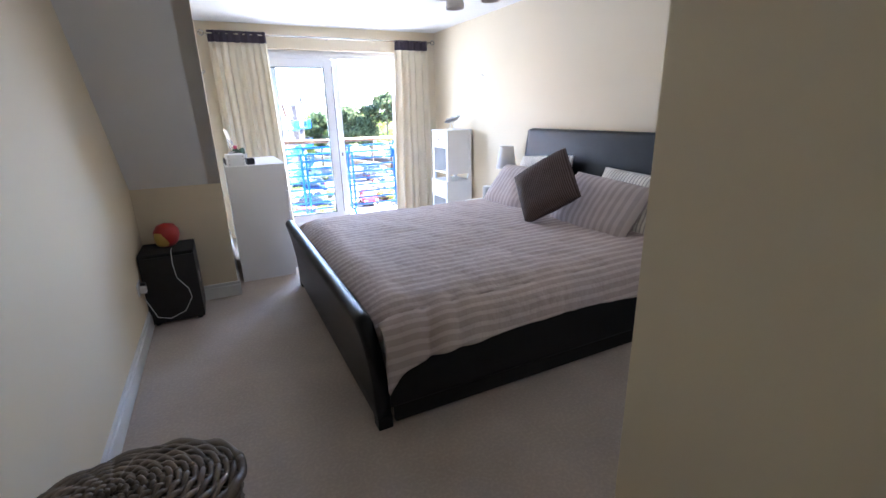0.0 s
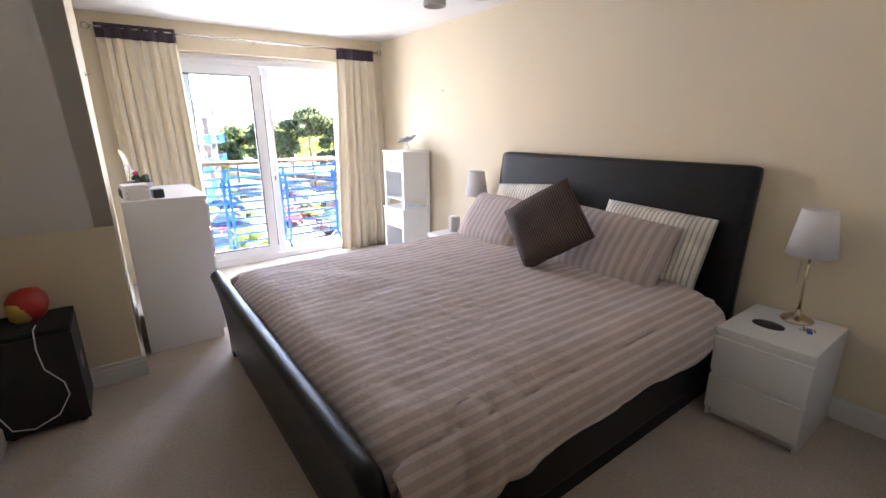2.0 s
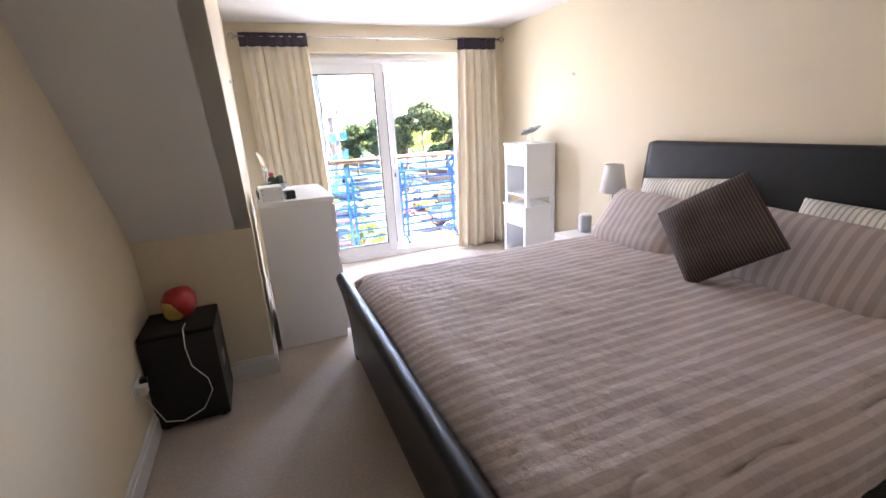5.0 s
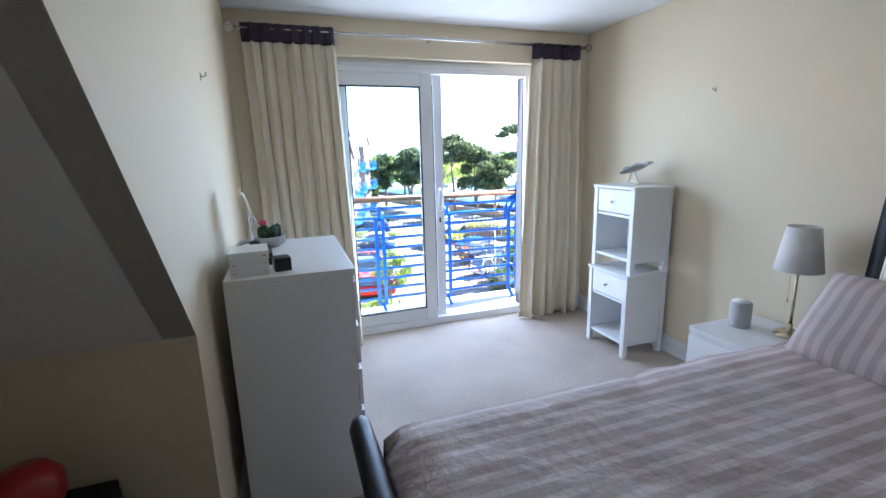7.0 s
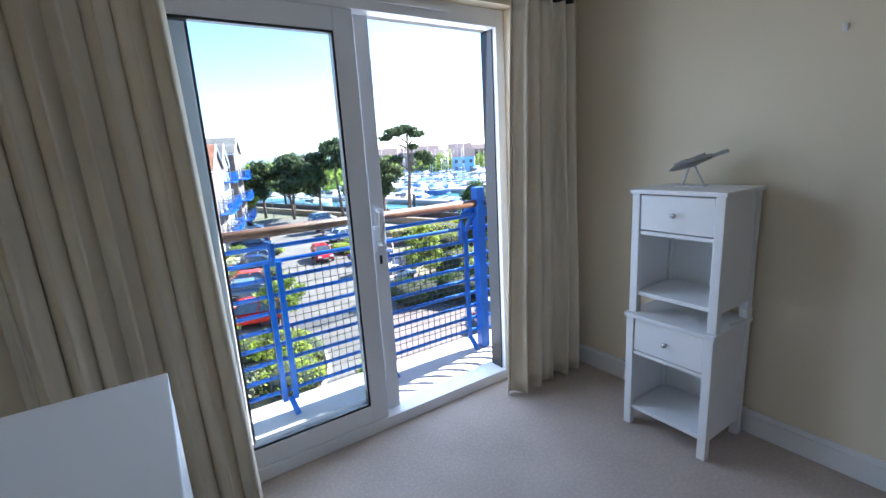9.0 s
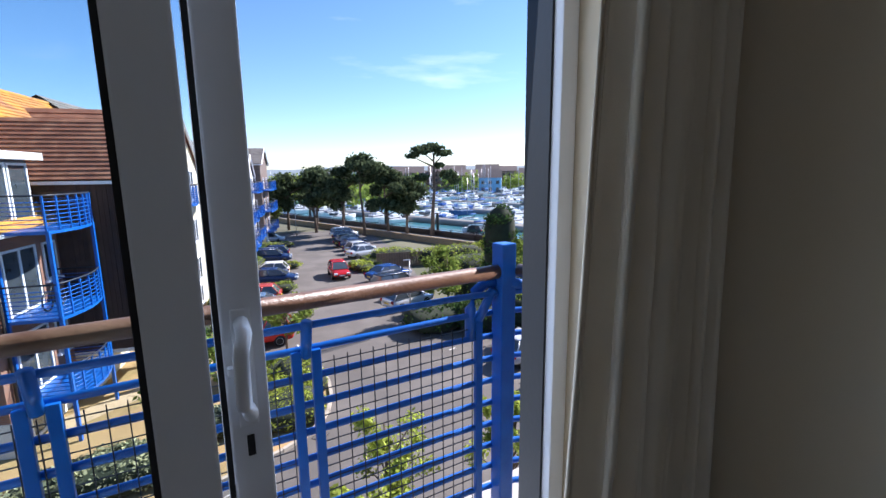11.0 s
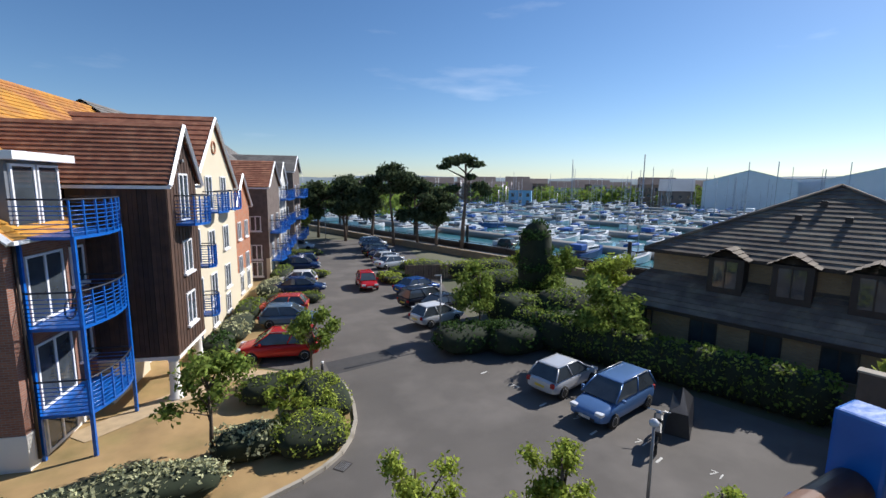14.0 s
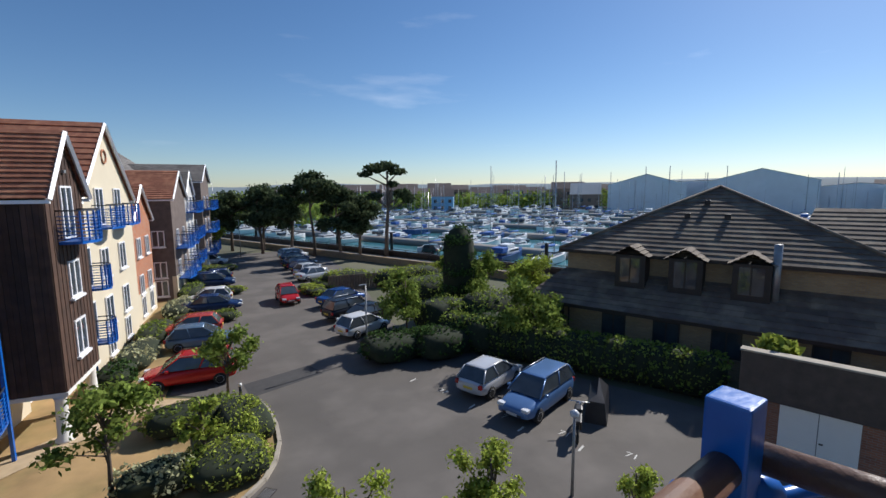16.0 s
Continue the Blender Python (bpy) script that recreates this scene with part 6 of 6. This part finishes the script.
bike.matrix_basis = pose(AX, AY, G, 0, 0, -15)
tagged(bike, "black bicycle standing on the middle balcony", "bicycle")

# brown timber bay on white columns
brn = thing("timber_bay", "dark brown timber-clad gabled bay on white columns", "building", AX, AY, G, -15)
UB0, UB1, VB = 4.05, 7.35, 2.8
gable_block(brn, -0.5, VB, UB0, UB1, 1.85, 8.75, 10.85, dark_fascia, tile_red)
umid = (UB0 + UB1) / 2
boards("cladding", clad_brown, brn, VB, UB0, UB1, 1.8, lambda u: 8.75 + (10.85 - 8.75) * (1 - abs(u - umid) / (umid - UB0)) - 0.05)
boards("cladding", clad_brown, brn, UB0, 0.0, VB, 1.8, lambda u: 8.7, "v")
pbox("soffit", render_white, brn, 0, VB + 0.05, UB0 - 0.04, UB1, 1.7, 1.84)
pbox("wall", render_cream, brn, -0.4, 0.4, UB0, UB1, 0, 1.8)
for u in (UB0 + 0.15, UB1 - 0.3):
    plathe("column", render_white, brn, [(0.30, 0), (0.30, 0.12), (0.21, 0.2), (0.19, 1.0), (0.17, 1.55), (0.24, 1.7)], VB - 0.25, u, 0, 18, "round white column")
for z, hh in ((7.05, 1.9), (4.9, 1.35), (2.7, 1.35)):
    win(brn, "v", VB + 0.03, umid - 0.5, z, 1.0, hh, 1, z < 7)
balcony(brn, VB, VB + 0.7, umid - 0.95, umid + 0.95, 7.0)
pbox("lamp", grey_metal, brn, VB, VB + 0.12, umid - 0.08, umid + 0.08, 9.4, 9.52, 0.02)

# cream rendered gable
crm = thing("cream_gable", "cream rendered gabled block with blue balconies", "building", AX, AY, G, -15)
VC = 1.7
gable_block(crm, -1.5, VC, 10.2, 18.8, 0, 8.4, 12.3, render_cream, tile_red)
for u in (11.9, 14.9):
    for z, hh in ((7.05, 1.9), (4.4, 1.5), (1.9, 1.5)):
        win(crm, "v", VC + 0.03, u + 0.6, z, 1.15, hh, 1, z < 7)
    balcony(crm, VC, VC + 0.75, u + 0.2, u + 2.3, 7.0)
for z in (1.7, 4.3):
    balcony(crm, VC, VC + 0.65, 10.2, 11.1, z)
    win(crm, "v", VC + 0.03, 10.3, z, 0.75, 1.9, 0, False)
for z in (0.1,):
    for u in (12.4, 15.4):
        win(crm, "v", VC + 0.03, u, 0.35, 1.0, 1.2, 1)
bm = bmesh.new()
tube(bm, [(VC + 0.04, 14.5 + 0.35 * math.cos(a), 10.6 + 0.35 * math.sin(a)) for a in [i * math.pi / 8 for i in range(17)]], 0.05, 6)
part("round_vent", bm, brick_orange, crm, "round brick-trimmed vent", True)
ptube("downpipe", blue_paint, crm, [(VC + 0.1, 10.22, 0), (VC + 0.1, 10.22, 8.3)], 0.05, 6)

# farther blocks of the terrace
far = [("brick_block", "orange brick block with small dormer", 19.2, 24.3, 1.5, 6.9, 9.2, brick_orange, tile_red, 0),
       ("timber_block", "grey timber-clad gabled block with blue balconies", 26.5, 33.3, 2.6, 8.3, 10.5, clad_grey, tile_red, 1),
       ("grey_block", "grey block with slate roof and balconies", 35.2, 40.6, 2.3, 8.6, 10.8, town_white, tile_grey, 1),
       ("end_block", "tall grey end block with blue balconies", 42.0, 49.4, 3.0, 10.0, 11.9, clad_grey, tile_grey, 1)]
for nm, lab, u0, u1, v1, ze, zp, wm, rm, bal_on in far:
    blk = thing(nm, lab, "building", AX, AY, G, -15)
    gable_block(blk, -4, v1, u0, u1, 0, ze, zp, wm, rm)
    pbox("plinth", render_cream, blk, v1 - 0.3, v1 + 0.04, u0 - 0.03, u1 + 0.03, 0, 2.0)
    for z in (0.4, 1.9, 4.4, 7.0):
        if z > ze - 1.6:
            continue
        w = (u1 - u0)
        for u in (u0 + w * 0.18, u0 + w * 0.62):
            win(blk, "v", v1 + 0.03, u, z, 1.0, 1.3, 1)
        win(blk, "u", u0 - 0.03, v1 - 1.5, z, 0.9, 1.3, 1)
        if bal_on and z > 1:
            balcony(blk, v1, v1 + 0.9, u0 + w * 0.1, u0 + w * 0.55, z - 0.2)
            balcony(blk, v1, v1 + 0.9, u0 + w * 0.58, u0 + w * 0.95, z - 0.2)
slate = thing("slate_roof_block", "long rear block with a grey slate roof", "building", AX, AY, G, -15)
raw("wall", [(-1, 19, 0), (-1, 52, 0), (-13, 52, 0), (-13, 19, 0), (-1, 19, 9.2), (-1, 52, 9.2), (-13, 52, 9.2), (-13, 19, 9.2), (-7, 19, 13.6), (-7, 52, 13.6)], [(0, 1, 5, 4), (1, 2, 6, 9, 5), (2, 3, 7, 6), (3, 0, 4, 8, 7)], clad_grey, slate)
proof("roof", tile_grey, slate, [((-0.7, 18.8, 9.05), (-0.7, 52, 9.05), (-7, 52, 13.7), (-7, 18.8, 13.7)), ((-13.3, 52, 9.05), (-13.3, 18.8, 9.05), (-7, 18.8, 13.7), (-7, 52, 13.7))], 18)

# ---- buff brick house with hipped roof ----
hs_ = thing("brick_house", "buff brick house with brown hipped roof and dormers", "building", 17.58, 17.76, G, 15.8)
# local: y runs back along the front (front faces -x), x goes into the plot
FL = 21.0
zl, zu, zm_ = 2.55, 5.2, 4.0
pbox("wall", brick_buff, hs_, 0.5, 13, -FL, -0.4, 0, zl, 0, "buff brick ground floor")
pbox("wall", brick_buff, hs_, 2.6, 12, -FL + 1.0, -1.6, zl, zu, 0, "buff brick upper floor")
proof("lower_roof", tile_brown, hs_, [((0, -FL, zl), (0, 0, zl), (2.65, -1.5, zm_ + 0.1), (2.65, -FL + 1, zm_ + 0.1)), ((0, 0, zl), (13, 0, zl), (12, -1.5, zm_ + 0.1), (2.65, -1.5, zm_ + 0.1))], 8)
pk = (7.8, -8.6, 8.75)
pk2 = (7.8, -13.0, 8.75)
proof("roof", tile_brown, hs_, [((2.2, -16.5, zu), (2.2, -1.2, zu), pk, pk), ((2.2, -1.2, zu), (13, -1.2, zu), pk, pk), ((13, -1.2, zu), (13, -16.5, zu), pk, pk), ((13, -16.5, zu), (2.2, -16.5, zu), pk, pk)], 17)
proof("side_roof", tile_brown, hs_, [((4.5, -FL, zu), (4.5, -12, zu), (9, -13, 7.6), (9, -FL + 3, 7.6)), ((13, -FL, zu), (4.5, -FL, zu), (9, -FL + 3, 7.6), (9, -FL + 3, 7.6))], 12)
for e in ((2.2, -1.2), (2.2, -16.5)):
    ptube("hip", tile_brown, hs_, [(e[0], e[1], zu + 0.05), (pk[0], pk[1], pk[2] + 0.08)], 0.10, 6, "raised hip tiles")
pbox("fascia", dark_fascia, hs_, -0.06, 0.06, -FL, 0, zl - 0.14, zl + 0.02)
pbox("fascia", dark_fascia, hs_, 2.14, 2.26, -16.5, -1.2, zu - 0.14, zu + 0.02)
for y in (-5.4, -8.0, -10.7):
    dmr = pbox("dormer", dark_fascia, hs_, 1.6, 2.9, y - 0.75, y + 0.75, zm_ - 0.55, zu + 0.05)
    proof("dormer_roof", tile_brown, hs_, [((1.35, y - 0.95, zu), (3.2, y - 0.95, zu), (3.2, y, zu + 0.55), (1.35, y, zu + 0.55)), ((3.2, y + 0.95, zu), (1.35, y + 0.95, zu), (1.35, y, zu + 0.55), (3.2, y, zu + 0.55))], 4)
    pbox("window", dark_pane, hs_, 1.57, 1.62, y - 0.5, y + 0.5, zm_ - 0.2, zu - 0.1)
    pbox("glazing_bar", dark_fascia, hs_, 1.55, 1.6, y - 0.03, y + 0.03, zm_ - 0.2, zu - 0.1)
for y in (-1.7, -5.0, -7.5, -10.0, -13.6, -16.5):
    wf = pbox("window", dark_fascia, hs_, 0.44, 0.52, y - 0.6, y + 0.6, 1.0, 2.3)
    for s in (-0.29, 0.29):
        pbox("pane", dark_pane, wf, 0.42, 0.46, y + s - 0.25, y + s + 0.25, 1.08, 2.22)
    pbox("sill", brick_buff, wf, 0.40, 0.52, y - 0.65, y + 0.65, 0.9, 1.0)
    pbox("brick_band", brick_orange, hs_, 0.485, 0.51, y - 0.6, y + 0.6, 2.3, 2.42)
ptube("downpipe", dark_fascia, hs_, [(0.40, -2.6, 0.0), (0.40, -2.6, zl - 0.1)], 0.05, 6)
ptube("flue", grey_metal, hs_, [(1.9, -11.6, 3.4), (1.9, -11.6, 6.2)], 0.17, 12, "steel flue pipe")
for vx, vy in ((5.2, -7.4), (5.2, -9.3), (6.3, -8.2)):
    zt = zu + (vx - 2.2) / 5.6 * (8.75 - zu)
    pbox("roof_vent", dark_fascia, hs_, vx - 0.12, vx + 0.12, vy - 0.14, vy + 0.14, zt - 0.1, zt + 0.25, 0.03)
# garage block near the parking bays
gar = thing("garage_block", "flat-roofed garage with brick piers and white doors", "garage", 14.81, 5.64, G, 11)
pbox("wall", brick_red, gar, 0.2, 5, -9, -0.05, 0, 2.0)
pbox("parapet", M("dark_felt_parapet", (0.09, 0.07, 0.06), 0.9, var=0.25), gar, 0.0, 0.32, -9.2, 0.0, 2.0, 3.5, 0.02, "dark weathered parapet")
pbox("coping", kerb_mat, gar, -0.04, 0.36, -9.2, 0.04, 3.5, 3.56, 0.01)
for y0 in (-3.0, -5.6):
    dd = pbox("garage_door", gloss_white, gar, 0.16, 0.2, y0, y0 + 1.9, 0.02, 1.95, 0.004, "white double timber doors")
    pbox("door_gap", dark_fascia, dd, 0.152, 0.165, y0 + 0.94, y0 + 0.955, 0.02, 1.95)
    pbox("handle", black_plastic, dd, 0.10, 0.16, y0 + 0.8, y0 + 0.9, 1.0, 1.03)
shrubby = thing("roof_plant", "spiky yellow-green plant above the parapet", "plant", 15.9, 5.0, G + 3.0)
leaves("leaves", [(0, 0, 0.5, 0.5, 0.7, 0.45)], 500, 0.16, leaf_bright, shrubby, 77, 0.1)
fn = thing("timber_fence", "brown close-boarded fence beside the parked cars", "fence")
for i in range(18):
    k = i / 18
    x, y = 13.6 + 4.2 * k, 37.0 - 1.2 * k
    pbox("board", M("fence_board", (0.17, 0.12, 0.085), 0.9, var=0.25, per=0.2) if i == 0 else bpy.data.materials["fence_board"], fn, x, x + 0.225, y - 0.02 - 0.01 * (i % 2), y + 0.02, G, G + 1.35)
gl_ = shrub(15.8, 38.3, 2.4, 1.2, 1.5, leaf_bright, "hedge behind the timber fence", 120, 2200, 0.1, "hedge", -14)

# ---- marina ----
rb = random.Random(9)


def boat_kind(kind):
    """Motor cruiser or yacht along its own +x, afloat at z = 0."""
    L = 8.5
    ob = thing("boat", "white moored motor boat in the marina" if kind < 2 else "white moored sailing yacht with tall mast", "boat", 0, 0, 0, 0, "moored boats")
    st = [(-4.2, 1.25, 0.9), (-2, 1.4, 0.95), (1, 1.35, 1.1), (3.2, 0.75, 1.3), (4.4, 0.05, 1.45)]
    vs, fs = [], []
    for x, w, h in st:
        vs += [(x, -w, h), (x, -w * 0.75, 0.05), (x, w * 0.75, 0.05), (x, w, h)]
    for i in range(4):
        for j in range(4):
            a, b = i * 4 + j, i * 4 + (j + 1) % 4
            fs.append((a, b, b + 4, a + 4))
    fs += [(3, 2, 1, 0), (16, 17, 18, 19)]
    raw("hull", vs, fs, boat_blue if kind == 1 else boat_white, ob)
    bm = bmesh.new()
    if kind < 2:
        box(bm, -2.4, 1.6, -1.0, 1.0, 1.0, 1.75, 0.15)
        box(bm, -2.0, 0.4, -0.85, 0.85, 1.7, 2.4, 0.18)
    else:
        box(bm, -1.8, 2.0, -0.8, 0.8, 1.0, 1.5, 0.15)
    part("cabin", bm, boat_white, ob)
    pbox("windscreen", dark_pane, ob, -1.6, 1.62, -1.01, 1.01, 1.35, 1.6)
    if kind < 2:
        pbox("canopy", canvas_blue if kind == 1 else dark_pane, ob, -3.8, -2.0, -1.0, 1.0, 1.3, 2.1, 0.15)
    else:
        ptube("mast", alloy, ob, [(0.6, 0, 1.2), (0.6, 0, 13.0)], 0.07, 5)
        ptube("boom", canvas_blue, ob, [(0.6, 0, 2.3), (-3.2, 0, 2.3)], 0.18, 6)
        ptube("spreader", alloy, ob, [(0.6, -0.8, 7.0), (0.6, 0.8, 7.0)], 0.04, 5)
    return ob


protos = [boat_kind(k) for k in range(3)]
count = 0
for row in range(15):
    o = 7 + row * 9.5
    for k in range(44):
        s = -95 + k * 4.6 + rb.uniform(-0.6, 0.6)
        if row > 7 and k % 2:
            continue
        if rb.random() < 0.20 or (row < 2 and rb.random() < 0.35):
            continue
        x, y = quay_pt(s, o + rb.uniform(-0.6, 0.6))
        if y < -25 or (x - 17) * 0.35 > y + 4 + 25:
            continue
        kind = rb.choice((0, 0, 1, 2, 2, 2))
        sc = rb.uniform(0.55, 0.85) * (1.25 if row > 8 else 1)
        ang = math.degrees(math.atan2(QN.y, QN.x)) + (180 if rb.random() < 0.5 else 0)
        m = pose(x, y, G + 0.03, 0, 0, ang + rb.uniform(-4, 4))
        if count < 3 and kind == count:
            ob = protos[kind]
            ob.matrix_basis = m
            count += 1
        else:
            ob = copy_thing(protos[kind], m)
        ob.scale = (sc, sc, sc * rb.uniform(0.85, 1.2))
bpy.context.view_layer.update()
for i, p in enumerate(protos):
    if p.location.length < 1:
        x, y = quay_pt(6 + 5 * i, 9)
        p.matrix_basis = pose(x, y, G + 0.03, 0, 0, 10)
for row in range(7):
    a, b = quay_pt(-90, 11.5 + row * 19), quay_pt(100, 11.5 + row * 19)
    pn = thing("pontoon", "long grey floating pontoon between the boats", "pontoon", 0, 0, 0, 0, "pontoons")
    ptube("deck", road_pale, pn, [(*a, G + 0.35), (*b, G + 0.35)], 0.7, 4)
for s in range(-40, 60, 12):
    x, y = quay_pt(s, 4)
    pl = thing("mooring_pile", "dark timber mooring pile in the water", "pile", x, y, G, 0, "mooring piles")
    plathe("timber", dark_fascia, pl, [(0.22, 0), (0.22, 2.6), (0.12, 2.8), (0, 2.82)], n=10)


# ---- far shore ----
def far_house(x, y, rz, w, d, h, rh, wm, rm, label, name="far_house"):
    ob = thing(name, label, "building", x, y, G, rz, "far shore buildings")
    raw("wall", [(-w / 2, -d / 2, 0), (w / 2, -d / 2, 0), (w / 2, d / 2, 0), (-w / 2, d / 2, 0), (-w / 2, -d / 2, h), (w / 2, -d / 2, h), (w / 2, d / 2, h), (-w / 2, d / 2, h), (-w / 2, 0, h + rh), (w / 2, 0, h + rh)], [(0, 1, 5, 4), (1, 2, 6, 9, 5), (2, 3, 7, 6), (3, 0, 4, 8, 7)], wm, ob)
    raw("roof", [(-w / 2 - 0.3, -d / 2 - 0.4, h - 0.1), (w / 2 + 0.3, -d / 2 - 0.4, h - 0.1), (w / 2 + 0.3, 0, h + rh + 0.15), (-w / 2 - 0.3, 0, h + rh + 0.15), (w / 2 + 0.3, d / 2 + 0.4, h - 0.1), (-w / 2 - 0.3, d / 2 + 0.4, h - 0.1)], [(0, 1, 2, 3), (3, 2, 4, 5)], rm, ob)
    bm = bmesh.new()
    for fl in range(int(h // 2.8)):
        for k in range(int(w // 3)):
            x0 = -w / 2 + 1 + k * 3
            box(bm, x0, x0 + 1.2, -d / 2 - 0.05, -d / 2 + 0.02, 1 + fl * 2.8, 2.4 + fl * 2.8)
    part("window_row", bm, dark_pane, ob)["kind"] = "stuff"
    return ob


for i in range(44):
    az = radians(16 + i * 2.0)
    dist = 240 + rb.uniform(-25, 60)
    x, y = dist * math.sin(az), dist * math.cos(az)
    h = rb.choice((6, 7.5, 9, 9.5))
    far_house(x, y, -math.degrees(az), rb.uniform(9, 17), 9, h, rb.uniform(2, 3.5), rb.choice((town_mat, town_mat, town_white)), town_roof, "distant waterfront house with pitched roof")
far_house(112, 152, -40, 9, 8, 6.5, 3, M("sky_blue_boards", (0.22, 0.42, 0.62), 0.8), town_roof, "light blue gabled boathouse on the far quay", "boathouse")
far_house(163, 118, -55, 12, 12, 7, 4.5, town_mat, town_white, "brick warehouse with a pale sunlit roof", "warehouse")
for az, dist, w, h, rh in ((60.8, 190, 26, 10.6, 3.6), (71.8, 190, 30, 11.4, 3.8), (66.4, 200, 34, 11.2, 0.6), (79.5, 195, 36, 8.6, 1.6), (87, 185, 36, 8.4, 1.6)):
    far_house(dist * math.sin(radians(az)), dist * math.cos(radians(az)), -az + 90, 24, w, h, rh, shed_mat, shed_mat, "large pale steel boat shed across the marina", "boat_shed")
cs = []
tl = thing("far_trees", "dark belt of trees along the far shore", "trees")
tl["kind"] = "stuff"
for i in range(150):
    az = radians(-2 + i * 0.62 + rb.uniform(-0.4, 0.4))
    dist = rb.uniform(205, 232) if az > radians(24) else rb.uniform(110, 190)
    if az > radians(24) and rb.random() < 0.45:
        continue
    r = rb.uniform(3, 6)
    cs.append((dist * math.sin(az), dist * math.cos(az), G + r * 0.75, r * 1.3, r * 1.3, r))
leaves("leaves", cs, 16000, 0.8, leaf_mid, tl, 130, 0.5)
verts, faces = [], []
for i in range(121):
    az = radians(-70 + i * 1.6)
    h = 10 + 14 * noise.fractal(Vector((i * 0.05, 2, 0)), 1, 2, 4) + 10
    for d, z in ((1050, G - 1), (1150, max(4, h * 0.8)), (1350, max(8, h * 1.15)), (1450, G)):
        verts.append((d * math.sin(az), d * math.cos(az), z))
for i in range(120):
    for j in range(3):
        a = i * 4 + j
        faces.append((a, a + 4, a + 5, a + 1))
structure(raw("backdrop", verts, faces, hill_mat, None, "", True), "low blue-green hills on the horizon", "backdrop")
